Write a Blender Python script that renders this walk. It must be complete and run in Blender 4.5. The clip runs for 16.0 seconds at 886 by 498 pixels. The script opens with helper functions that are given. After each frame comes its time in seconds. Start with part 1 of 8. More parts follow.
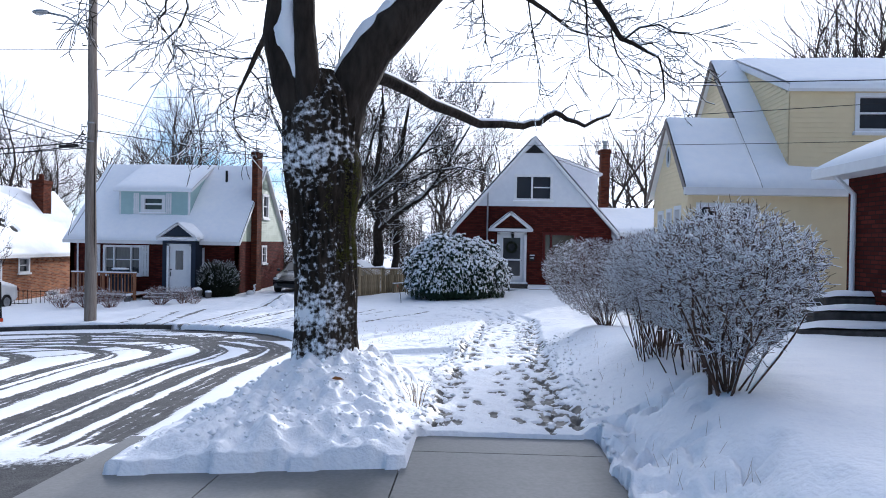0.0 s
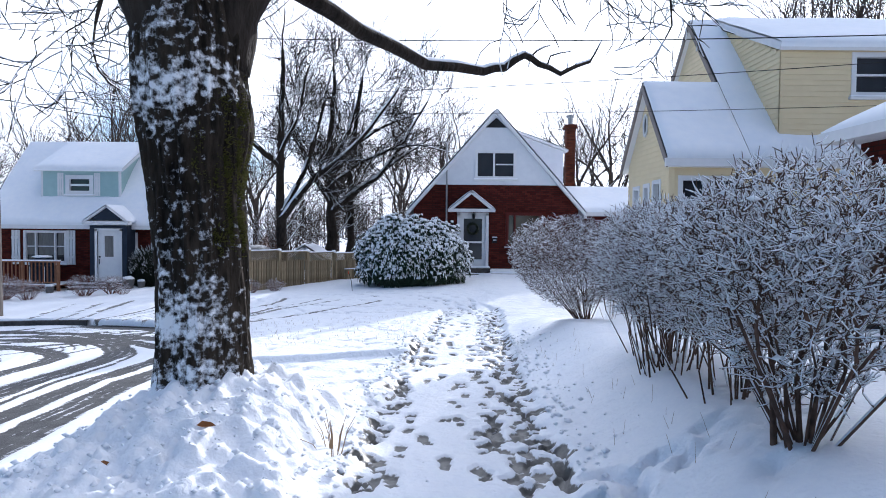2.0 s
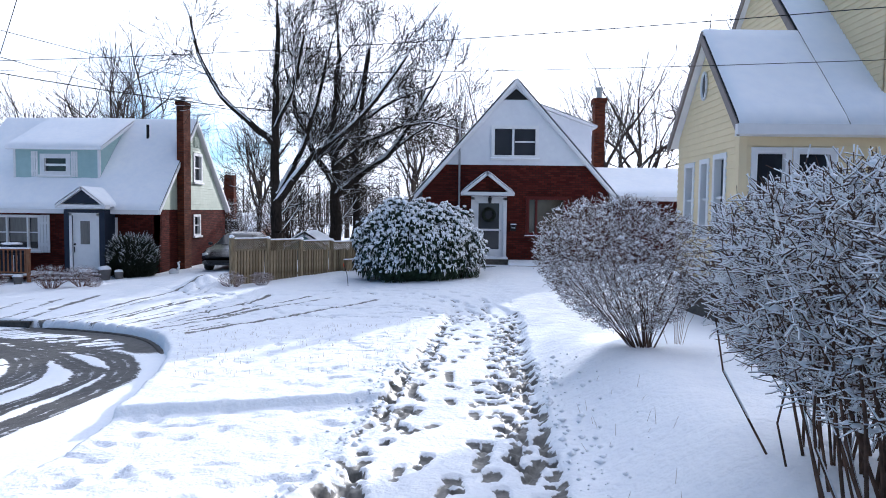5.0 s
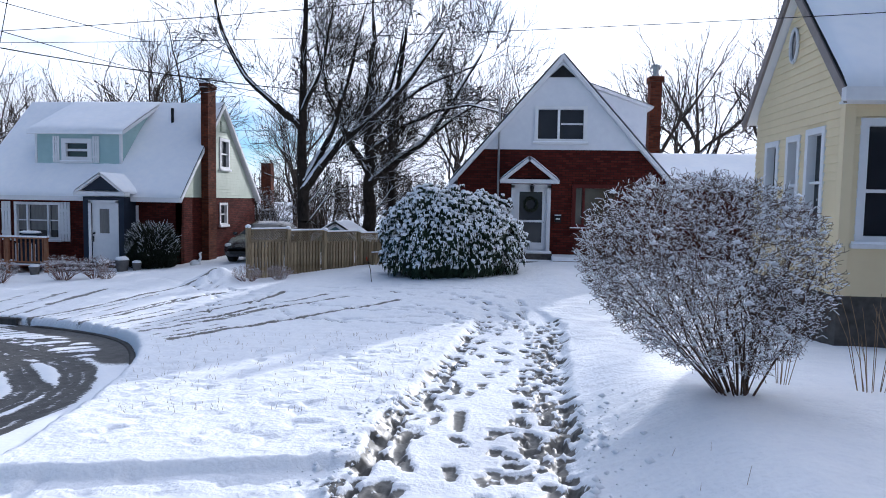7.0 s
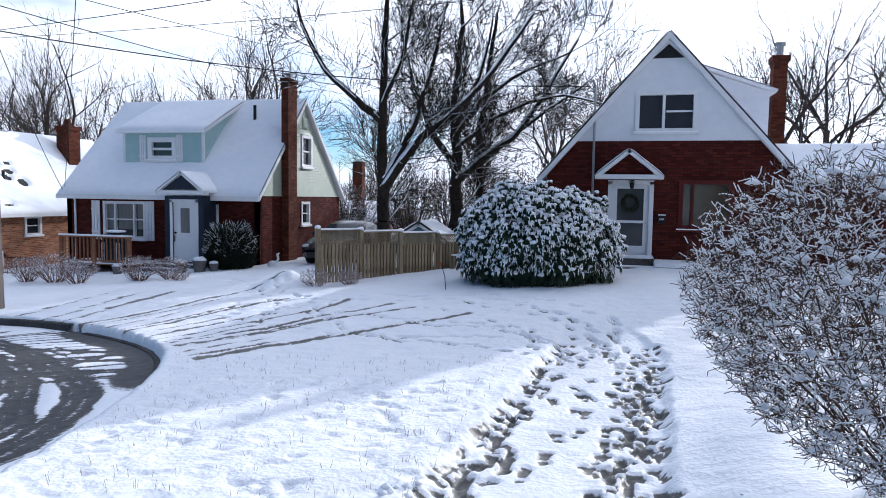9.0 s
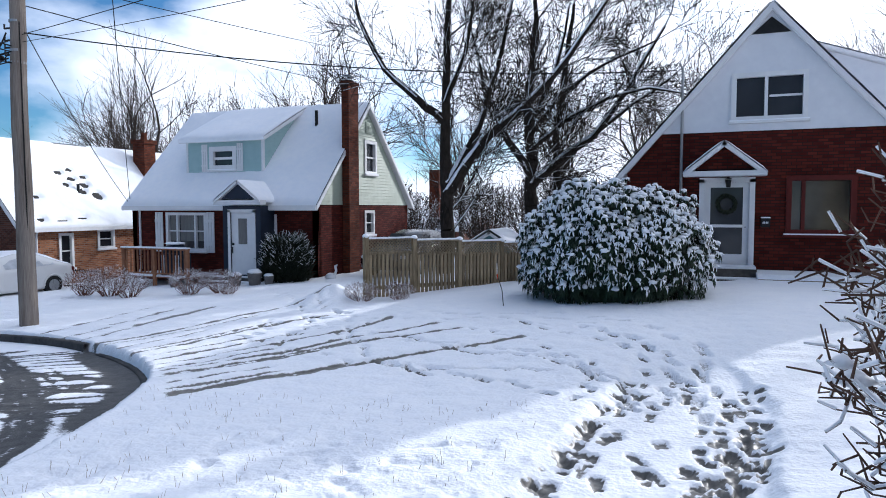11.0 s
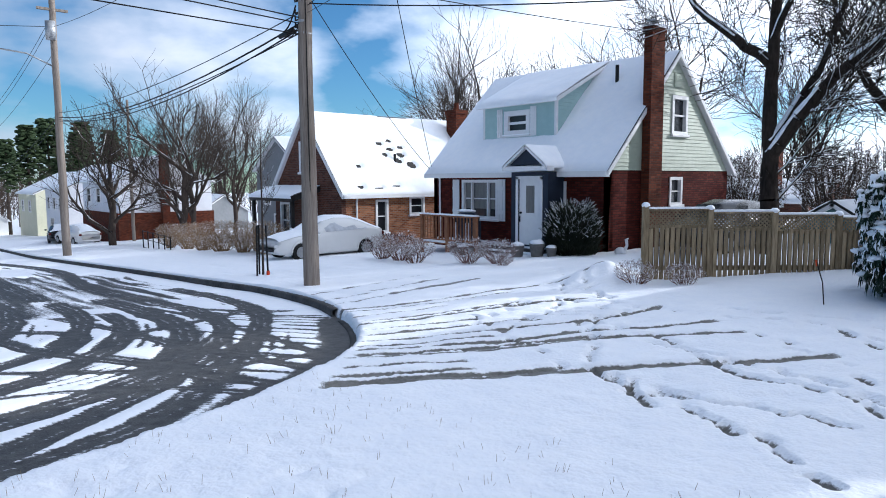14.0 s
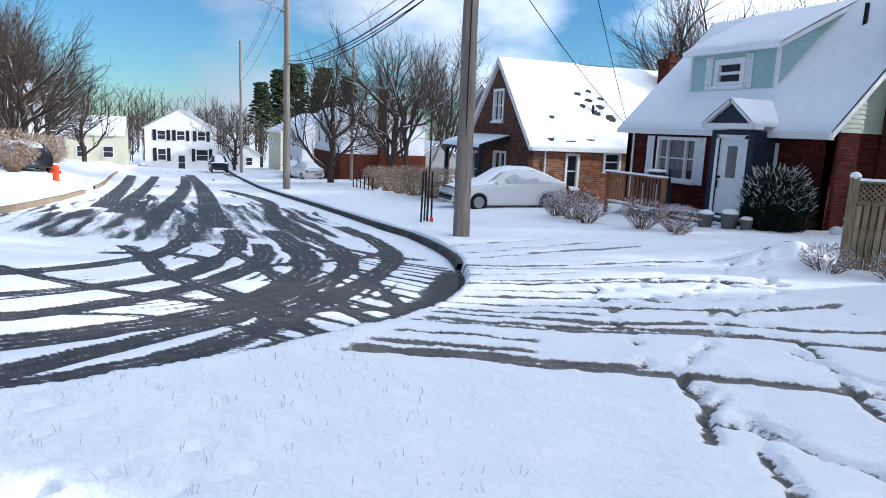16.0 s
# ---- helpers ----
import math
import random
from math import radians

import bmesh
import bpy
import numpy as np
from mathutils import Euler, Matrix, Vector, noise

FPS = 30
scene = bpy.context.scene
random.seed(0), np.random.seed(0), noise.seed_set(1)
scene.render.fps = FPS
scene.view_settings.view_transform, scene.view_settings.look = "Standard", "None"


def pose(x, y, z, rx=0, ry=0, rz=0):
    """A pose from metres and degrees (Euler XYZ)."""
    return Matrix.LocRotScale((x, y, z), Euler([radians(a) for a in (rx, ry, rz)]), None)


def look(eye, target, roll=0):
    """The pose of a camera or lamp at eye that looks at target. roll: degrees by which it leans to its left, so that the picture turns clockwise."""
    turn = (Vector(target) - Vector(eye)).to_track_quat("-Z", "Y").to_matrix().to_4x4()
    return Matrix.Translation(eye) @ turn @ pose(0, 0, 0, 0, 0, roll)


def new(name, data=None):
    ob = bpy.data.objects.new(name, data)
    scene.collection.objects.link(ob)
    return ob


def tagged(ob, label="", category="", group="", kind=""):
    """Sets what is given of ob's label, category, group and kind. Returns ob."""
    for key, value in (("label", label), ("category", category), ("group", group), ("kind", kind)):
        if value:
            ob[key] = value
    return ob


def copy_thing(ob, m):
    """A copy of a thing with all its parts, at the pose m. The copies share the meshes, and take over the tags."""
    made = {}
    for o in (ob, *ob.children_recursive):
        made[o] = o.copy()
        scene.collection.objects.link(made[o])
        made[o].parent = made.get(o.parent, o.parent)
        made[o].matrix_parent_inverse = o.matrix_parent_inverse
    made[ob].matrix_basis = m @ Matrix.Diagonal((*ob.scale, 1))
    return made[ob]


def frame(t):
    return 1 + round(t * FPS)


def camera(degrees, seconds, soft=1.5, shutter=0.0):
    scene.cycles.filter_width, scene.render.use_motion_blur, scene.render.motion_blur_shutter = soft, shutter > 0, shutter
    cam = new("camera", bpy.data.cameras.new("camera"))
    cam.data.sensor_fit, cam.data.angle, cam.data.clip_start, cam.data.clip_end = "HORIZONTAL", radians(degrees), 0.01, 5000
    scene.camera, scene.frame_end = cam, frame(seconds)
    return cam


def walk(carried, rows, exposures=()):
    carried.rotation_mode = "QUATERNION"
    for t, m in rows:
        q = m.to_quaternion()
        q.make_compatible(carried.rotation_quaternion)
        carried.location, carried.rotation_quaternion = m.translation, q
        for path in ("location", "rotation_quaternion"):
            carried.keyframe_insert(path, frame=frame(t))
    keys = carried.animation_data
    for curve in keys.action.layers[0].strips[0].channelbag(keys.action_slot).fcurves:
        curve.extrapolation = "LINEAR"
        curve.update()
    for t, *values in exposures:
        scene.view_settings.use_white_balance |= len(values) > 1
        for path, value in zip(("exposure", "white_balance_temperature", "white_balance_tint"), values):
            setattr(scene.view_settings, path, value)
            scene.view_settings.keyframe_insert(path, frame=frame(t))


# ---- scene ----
cam = camera(66.3, 16.0, 0.95)
PATH = [
    (0, (0.458, 2.15, 1.608), (0.351, 4.147, 1.586), 1.0),
    (0.5, (0.491, 2.653, 1.615), (0.395, 4.651, 1.584), 1.0),
    (1, (0.483, 3.173, 1.592), (0.386, 5.17, 1.545), 0.8),
    (1.5, (0.557, 3.659, 1.553), (0.53, 5.659, 1.515), 0.3),
    (2, (0.587, 4.183, 1.548), (0.592, 6.181, 1.478), 0.5),
    (2.5, (0.664, 4.693, 1.544), (0.729, 6.69, 1.46), 0.5),
    (3, (0.722, 5.172, 1.537), (0.783, 7.169, 1.44), 1.2),
    (3.5, (0.726, 5.737, 1.546), (0.824, 7.733, 1.451), 0.7),
    (4, (0.76, 6.192, 1.561), (0.773, 8.188, 1.449), 0.7),
    (4.2, (0.753, 6.389, 1.56), (0.722, 8.386, 1.448), 0.7),
    (6.3, (1.011, 8.525, 1.513), (0.944, 10.52, 1.382), 0.7),
    (6.5, (1.024, 8.718, 1.511), (0.9, 10.709, 1.363), 0.6),
    (7, (1.071, 9.229, 1.489), (0.887, 11.215, 1.347), 1.0),
    (7.5, (1.154, 9.678, 1.493), (0.935, 11.662, 1.374), 1.5),
    (8, (1.185, 10.161, 1.482), (0.841, 12.128, 1.374), 0.5),
    (8.5, (1.206, 10.674, 1.5), (0.792, 12.626, 1.366), 0.1),
    (8.7, (1.226, 10.854, 1.501), (0.785, 12.799, 1.352), 0.4),
    (10.8, (1.413, 13.058, 1.342), (0.743, 14.938, 1.22), 0.2),
    (11, (1.424, 13.233, 1.338), (0.698, 15.092, 1.217), -0.1),
    (11.5, (1.398, 13.691, 1.307), (0.565, 15.503, 1.163), -0.2),
    (12, (1.414, 14.092, 1.303), (0.466, 15.845, 1.134), -0.5),
    (12.5, (1.399, 14.494, 1.278), (0.301, 16.158, 1.119), -0.4),
    (13, (1.371, 14.891, 1.239), (0.166, 16.481, 1.095), -0.5),
    (13.5, (1.384, 15.265, 1.221), (-0.011, 16.686, 1.03), -0.9),
    (14, (1.315, 15.698, 1.196), (-0.185, 17.005, 0.993), -0.3),
    (14.5, (1.295, 16.156, 1.155), (-0.289, 17.353, 0.919), 0.6),
    (15, (1.263, 16.561, 1.149), (-0.427, 17.602, 0.899), 1.2),
    (15.5, (1.223, 16.979, 1.134), (-0.548, 17.873, 0.877), 1.6),
    (16, (1.237, 17.438, 1.12), (-0.579, 18.199, 0.772), 2.5),
]
EXPOSURES = [(0.0, -0.20, 5600, 14), (1.5, -0.14, 5600, 14), (3.5, 0.10, 5600, 14), (4.2, 0.06, 5600, 14), (7.0, -0.36, 5550, 14), (11.5, -0.27, 5600, 12), (16.0, -0.10, 5600, 10)]
walk(cam, [(t, look(eye, target, roll)) for t, eye, target, roll in PATH], EXPOSURES)

# ---- world, sun and sky ----
SUN_AZ, SUN_EL = radians(23.0), radians(18.6)  # east of +y, above the horizon
world = bpy.data.worlds.new("winter_sky")
scene.world = world
world.use_nodes = True
wt = world.node_tree
wt.nodes.clear()
sky = wt.nodes.new("ShaderNodeTexSky")
sky.sky_type, sky.sun_disc = "NISHITA", False
sky.sun_elevation, sky.sun_rotation = SUN_EL, SUN_AZ
sky.air_density, sky.dust_density, sky.ozone_density = 1.0, 0.0, 2.5
coord = wt.nodes.new("ShaderNodeTexCoord")
flat = wt.nodes.new("ShaderNodeMapping")
flat.inputs["Scale"].default_value = (1.0, 1.0, 2.2)
flat.inputs["Location"].default_value = (0.35, 0.2, 0.1)
puff = wt.nodes.new("ShaderNodeTexNoise")
puff.inputs["Scale"].default_value, puff.inputs["Detail"].default_value, puff.inputs["Roughness"].default_value = 2.3, 8.0, 0.5
drift = wt.nodes.new("ShaderNodeVectorMath")  # more cloud towards the sun
drift.operation = "DOT_PRODUCT"
drift.inputs[1].default_value = (0.17, 0.07, -0.06)
more = wt.nodes.new("ShaderNodeMath")
cover = wt.nodes.new("ShaderNodeValToRGB")
cover.color_ramp.elements[0].position, cover.color_ramp.elements[1].position = 0.33, 0.48
strength = wt.nodes.new("ShaderNodeMixRGB")
facing = wt.nodes.new("ShaderNodeVectorMath")  # clouds are brightest round the sun
facing.operation = "DOT_PRODUCT"
facing.inputs[1].default_value = (math.sin(SUN_AZ), math.cos(SUN_AZ), 0.1)
bright = wt.nodes.new("ShaderNodeMapRange")
bright.inputs["From Min"].default_value, bright.inputs["From Max"].default_value = -0.55, 0.95
cloud = wt.nodes.new("ShaderNodeMixRGB")
cloud.inputs["Color1"].default_value, cloud.inputs["Color2"].default_value = (2.6, 2.9, 3.6, 1), (23.5, 23.5, 23.7, 1)
wt.links.new(coord.outputs["Generated"], facing.inputs[0])
wt.links.new(facing.outputs["Value"], bright.inputs["Value"])
wt.links.new(bright.outputs[0], cloud.inputs["Fac"])
wt.links.new(cloud.outputs["Color"], strength.inputs["Color2"])
back = wt.nodes.new("ShaderNodeBackground")
back.inputs["Strength"].default_value = 0.105
wout = wt.nodes.new("ShaderNodeOutputWorld")
wt.links.new(coord.outputs["Generated"], flat.inputs["Vector"])
wt.links.new(coord.outputs["Generated"], drift.inputs[0])
wt.links.new(flat.outputs["Vector"], puff.inputs["Vector"])
wt.links.new(puff.outputs["Fac"], more.inputs[0])
wt.links.new(drift.outputs["Value"], more.inputs[1])
wt.links.new(more.outputs[0], cover.inputs["Fac"])
wt.links.new(cover.outputs["Color"], strength.inputs["Fac"])
deep = wt.nodes.new("ShaderNodeMixRGB")  # the clear sky's own blue
deep.blend_type = "MULTIPLY"
deep.inputs["Fac"].default_value, deep.inputs["Color2"].default_value = 1.0, (0.74, 1.10, 1.30, 1)
wt.links.new(sky.outputs["Color"], deep.inputs["Color1"])
wt.links.new(deep.outputs["Color"], strength.inputs["Color1"])
wt.links.new(strength.outputs["Color"], back.inputs["Color"])
wt.links.new(back.outputs["Background"], wout.inputs["Surface"])
sun = new("sun", bpy.data.lights.new("sun", "SUN"))
sun.data.energy, sun.data.angle, sun.data.color = 4.7, radians(0.55), (1.0, 0.93, 0.82)
to_sun = Vector((math.sin(SUN_AZ) * math.cos(SUN_EL), math.cos(SUN_AZ) * math.cos(SUN_EL), math.sin(SUN_EL)))
sun.matrix_world = look(to_sun * 60, (0, 0, 0))


# ---- materials ----
def surf(name, c1, c2=None, scale=8.0, rough=0.7, bump=0.2, metal=0.0, stretch=(1, 1, 1), coarse=None, spec=0.15, dist=0.01):
    """A two-scale mottled surface from c1 to c2 with fine relief."""
    m = bpy.data.materials.new(name)
    m.use_nodes = True
    n, l = m.node_tree.nodes, m.node_tree.links
    b = n["Principled BSDF"]
    c2 = c2 or tuple(v * 0.8 for v in c1)
    tc, mp = n.new("ShaderNodeTexCoord"), n.new("ShaderNodeMapping")
    mp.inputs["Scale"].default_value = stretch
    l.new(tc.outputs["Object"], mp.inputs["Vector"])
    fine, wide = n.new("ShaderNodeTexNoise"), n.new("ShaderNodeTexNoise")
    fine.inputs["Scale"].default_value, fine.inputs["Detail"].default_value = scale, 6
    wide.inputs["Scale"].default_value, wide.inputs["Detail"].default_value = coarse or scale / 7, 3
    l.new(mp.outputs["Vector"], fine.inputs["Vector"])
    l.new(mp.outputs["Vector"], wide.inputs["Vector"])
    add = n.new("ShaderNodeMath")
    add.operation = "MULTIPLY_ADD"
    add.inputs[1].default_value, add.inputs[2].default_value = 0.5, 0.0
    half = n.new("ShaderNodeMath")
    half.operation = "MULTIPLY_ADD"
    half.inputs[1].default_value = 0.5
    l.new(fine.outputs["Fac"], add.inputs[0])
    l.new(wide.outputs["Fac"], half.inputs[0])
    l.new(add.outputs[0], half.inputs[2])
    ramp = n.new("ShaderNodeValToRGB")
    ramp.color_ramp.elements[0].position, ramp.color_ramp.elements[1].position = 0.34, 0.66
    ramp.color_ramp.elements[0].color, ramp.color_ramp.elements[1].color = (*c1, 1), (*c2, 1)
    l.new(half.outputs[0], ramp.inputs["Fac"])
    l.new(ramp.outputs["Color"], b.inputs["Base Color"])
    b.inputs["Roughness"].default_value, b.inputs["Metallic"].default_value = rough, metal
    b.inputs["Specular IOR Level"].default_value = spec
    if bump:
        bp = n.new("ShaderNodeBump")
        bp.inputs["Strength"].default_value, bp.inputs["Distance"].default_value = bump, dist
        l.new(fine.outputs["Fac"], bp.inputs["Height"])
        l.new(bp.outputs["Normal"], b.inputs["Normal"])
    return m


def each_board(m):
    """Gives every board of a material its own tone."""
    n, l = m.node_tree.nodes, m.node_tree.links
    b = n["Principled BSDF"]
    old = b.inputs["Base Color"].links[0].from_socket
    info, span, mul = n.new("ShaderNodeObjectInfo"), n.new("ShaderNodeMapRange"), n.new("ShaderNodeMixRGB")
    span.inputs["To Min"].default_value, span.inputs["To Max"].default_value = 0.75, 1.3
    mul.blend_type, mul.inputs["Fac"].default_value = "MULTIPLY", 1.0
    l.new(info.outputs["Random"], span.inputs["Value"])
    l.new(old, mul.inputs["Color1"])
    l.new(span.outputs[0], mul.inputs["Color2"])
    l.new(mul.outputs["Color"], b.inputs["Base Color"])


def brick_surf(name, c1, c2, mortar, axis="xz"):
    """Brickwork of 215 x 65 mm courses on walls that face y ("xz") or x ("yz")."""
    m = bpy.data.materials.new(name)
    m.use_nodes = True
    n, l = m.node_tree.nodes, m.node_tree.links
    b = n["Principled BSDF"]
    tc, sep, com = n.new("ShaderNodeTexCoord"), n.new("ShaderNodeSeparateXYZ"), n.new("ShaderNodeCombineXYZ")
    geo = n.new("ShaderNodeNewGeometry")
    sn = n.new("ShaderNodeSeparateXYZ")
    ab = n.new("ShaderNodeMath")
    ab.operation = "ABSOLUTE"
    gt = n.new("ShaderNodeMath")
    gt.operation, gt.inputs[1].default_value = "GREATER_THAN", 0.7
    mx = n.new("ShaderNodeMix")
    l.new(geo.outputs["True Normal"], sn.inputs[0])
    l.new(sn.outputs["X"], ab.inputs[0])
    l.new(ab.outputs[0], gt.inputs[0])
    l.new(tc.outputs["Object"], sep.inputs[0])
    l.new(gt.outputs[0], mx.inputs[0])
    l.new(sep.outputs["X"], mx.inputs[2])
    l.new(sep.outputs["Y"], mx.inputs[3])
    l.new(mx.outputs[0], com.inputs["X"])
    l.new(sep.outputs["Z"], com.inputs["Y"])
    br = n.new("ShaderNodeTexBrick")
    br.inputs["Color1"].default_value, br.inputs["Color2"].default_value, br.inputs["Mortar"].default_value = (*c1, 1), (*c2, 1), (*mortar, 1)
    br.inputs["Scale"].default_value = 1.0
    br.inputs["Brick Width"].default_value, br.inputs["Row Height"].default_value, br.inputs["Mortar Size"].default_value = 0.215, 0.075, 0.010
    br.inputs["Mortar Smooth"].default_value, br.inputs["Bias"].default_value = 0.2, -0.1
    l.new(com.outputs[0], br.inputs["Vector"])
    no = n.new("ShaderNodeTexNoise")
    no.inputs["Scale"].default_value, no.inputs["Detail"].default_value = 1.4, 6
    l.new(tc.outputs["Object"], no.inputs["Vector"])
    mul = n.new("ShaderNodeMixRGB")
    mul.blend_type, mul.inputs["Fac"].default_value = "OVERLAY", 0.4
    l.new(br.outputs["Color"], mul.inputs["Color1"])
    l.new(no.outputs["Fac"], mul.inputs["Color2"])
    l.new(mul.outputs["Color"], b.inputs["Base Color"])
    b.inputs["Roughness"].default_value, b.inputs["Specular IOR Level"].default_value = 0.9, 0.1
    bp = n.new("ShaderNodeBump")
    bp.invert = True
    bp.inputs["Strength"].default_value, bp.inputs["Distance"].default_value = 0.6, 0.008
    l.new(br.outputs["Fac"], bp.inputs["Height"])
    l.new(bp.outputs["Normal"], b.inputs["Normal"])
    return m


def masked_surf(name, attr, base, over, edge=0.12, scale=18.0, stretch=None):
    """Two finished surfaces, the second showing where the float attribute is high, with a ragged edge."""
    m = bpy.data.materials.new(name)
    m.use_nodes = True
    n, l = m.node_tree.nodes, m.node_tree.links
    out = n["Material Output"]
    n.remove(n["Principled BSDF"])
    tc = n.new("ShaderNodeTexCoord")
    sides = []
    for (c1, c2, rough, sc, strength_, dist, spec) in (base, over):
        b = n.new("ShaderNodeBsdfPrincipled")
        no, big = n.new("ShaderNodeTexNoise"), n.new("ShaderNodeTexNoise")
        no.inputs["Scale"].default_value, no.inputs["Detail"].default_value = sc, 7
        big.inputs["Scale"].default_value, big.inputs["Detail"].default_value = sc / 9, 3
        mixf = n.new("ShaderNodeMix")
        mixf.inputs[0].default_value = 0.5
        at_ = tc.outputs["Object"]
        if stretch and not sides:
            mp = n.new("ShaderNodeMapping")
            mp.inputs["Scale"].default_value = stretch
            l.new(at_, mp.inputs["Vector"])
            at_ = mp.outputs["Vector"]
        l.new(at_, no.inputs["Vector"])
        l.new(at_, big.inputs["Vector"])
        l.new(no.outputs["Fac"], mixf.inputs[2])
        l.new(big.outputs["Fac"], mixf.inputs[3])
        r = n.new("ShaderNodeValToRGB")
        r.color_ramp.elements[0].position, r.color_ramp.elements[1].position = 0.35, 0.65
        r.color_ramp.elements[0].color, r.color_ramp.elements[1].color = (*c1, 1), (*c2, 1)
        l.new(mixf.outputs[0], r.inputs["Fac"])
        l.new(r.outputs["Color"], b.inputs["Base Color"])
        b.inputs["Roughness"].default_value, b.inputs["Specular IOR Level"].default_value = rough, spec
        bp = n.new("ShaderNodeBump")
        bp.inputs["Strength"].default_value, bp.inputs["Distance"].default_value = strength_, dist
        l.new(no.outputs["Fac"], bp.inputs["Height"])
        l.new(bp.outputs["Normal"], b.inputs["Normal"])
        sides.append(b)
    at = n.new("ShaderNodeAttribute")
    at.attribute_name = attr
    no = n.new("ShaderNodeTexNoise")
    no.inputs["Scale"].default_value, no.inputs["Detail"].default_value, no.inputs["Roughness"].default_value = scale, 8, 0.7
    l.new(tc.outputs["Object"], no.inputs["Vector"])
    add = n.new("ShaderNodeMath")
    add.operation = "MULTIPLY_ADD"
    add.inputs[1].default_value = 0.9
    l.new(no.outputs["Fac"], add.inputs[0])
    l.new(at.outputs["Fac"], add.inputs[2])
    ramp = n.new("ShaderNodeMapRange")
    ramp.inputs["From Min"].default_value, ramp.inputs["From Max"].default_value = 0.95 - edge, 0.95 + edge
    l.new(add.outputs[0], ramp.inputs["Value"])
    mix = n.new("ShaderNodeMixShader")
    l.new(ramp.outputs[0], mix.inputs["Fac"])
    l.new(sides[0].outputs[0], mix.inputs[1])
    l.new(sides[1].outputs[0], mix.inputs[2])
    l.new(mix.outputs[0], out.inputs["Surface"])
    return m


SNOW_A, SNOW_B = (0.86, 0.88, 0.92), (0.92, 0.93, 0.95)
M = {}
M["snow"] = surf("snow", SNOW_A, SNOW_B, 22, 0.75, 0.35, dist=0.012, spec=0.2)
M["roof_snow"] = surf("roof_snow", (0.84, 0.87, 0.92), SNOW_B, 5, 0.8, 0.25, dist=0.02, spec=0.15)
snow_side = (SNOW_A, SNOW_B, 0.75, 24.0, 0.6, 0.022, 0.2)
M["ground"] = masked_surf("snowy_ground", "bare", snow_side, ((0.055, 0.052, 0.045), (0.16, 0.155, 0.14), 0.45, 30.0, 0.4, 0.006, 0.5), 0.10, 26)
M["road"] = masked_surf("road_surface", "bare", (SNOW_A, SNOW_B, 0.75, 20.0, 0.4, 0.012, 0.2), ((0.032, 0.032, 0.033), (0.10, 0.098, 0.095), 0.62, 60.0, 0.6, 0.008, 0.25), 0.10, 16)
M["pavement"] = surf("wet_concrete", (0.085, 0.085, 0.08), (0.15, 0.148, 0.14), 30, 0.35, 0.25, coarse=1.3, dist=0.004, spec=0.5)
M["kerb"] = surf("wet_kerb_concrete", (0.03, 0.029, 0.028), (0.085, 0.08, 0.075), 14, 0.7, 0.4)
M["kerb_tan"] = surf("kerb_dry", (0.2, 0.15, 0.1), (0.32, 0.25, 0.18), 9, 0.8, 0.4)
M["red_brick"] = brick_surf("dark_red_brick", (0.055, 0.009, 0.007), (0.11, 0.021, 0.014), (0.028, 0.014, 0.012))
M["orange_brick"] = brick_surf("orange_red_brick", (0.07, 0.018, 0.010), (0.15, 0.041, 0.020), (0.055, 0.034, 0.026))
M["tan_brick"] = brick_surf("mottled_tan_brick", (0.17, 0.055, 0.027), (0.40, 0.175, 0.085), (0.26, 0.20, 0.15))
M["brown_brick"] = brick_surf("dark_brown_brick", (0.075, 0.03, 0.022), (0.14, 0.058, 0.04), (0.11, 0.08, 0.065))
M["white_paint"] = surf("white_paint", (0.78, 0.78, 0.78), (0.70, 0.70, 0.71), 6, 0.5, 0.08)
M["white_siding"] = surf("white_stucco_siding", (0.74, 0.75, 0.78), (0.66, 0.67, 0.71), 5, 0.6, 0.15)
M["mint_siding"] = surf("pale_mint_siding", (0.40, 0.55, 0.54), (0.34, 0.49, 0.485), 5, 0.55, 0.1)
M["cream_siding"] = surf("cream_siding", (0.68, 0.66, 0.50), (0.58, 0.57, 0.42), 5, 0.55, 0.1)
M["sage_siding"] = surf("pale_sage_siding", (0.43, 0.48, 0.40), (0.36, 0.41, 0.33), 5, 0.55, 0.1)
M["yellow_siding"] = surf("pale_yellow_siding", (0.80, 0.67, 0.43), (0.75, 0.62, 0.39), 4, 0.55, 0.1)
M["grey_siding"] = surf("grey_siding", (0.26, 0.27, 0.28), (0.2, 0.21, 0.22), 4, 0.6, 0.1)
M["navy"] = surf("dark_navy_paint", (0.018, 0.026, 0.045), (0.028, 0.036, 0.055), 6, 0.5, 0.1)
M["shingle"] = surf("dark_asphalt_shingle", (0.03, 0.03, 0.032), (0.06, 0.058, 0.055), 30, 0.9, 0.5)
M["bark"] = surf("dark_bark", (0.012, 0.0095, 0.008), (0.048, 0.038, 0.03), 16, 0.9, 1.0, stretch=(1, 1, 0.3), dist=0.04)
M["far_bark"] = surf("grey_brown_bark", (0.032, 0.025, 0.021), (0.085, 0.066, 0.054), 9, 0.9, 0.4, stretch=(1, 1, 0.3))
M["twig"] = surf("brown_twig_bark", (0.045, 0.028, 0.022), (0.15, 0.092, 0.066), 20, 0.85, 0.3)
M["twig_red"] = surf("reddish_twig_bark", (0.09, 0.04, 0.03), (0.2, 0.10, 0.075), 20, 0.85, 0.3)
M["moss"] = surf("olive_moss", (0.05, 0.055, 0.012), (0.12, 0.11, 0.03), 40, 0.95, 0.8)
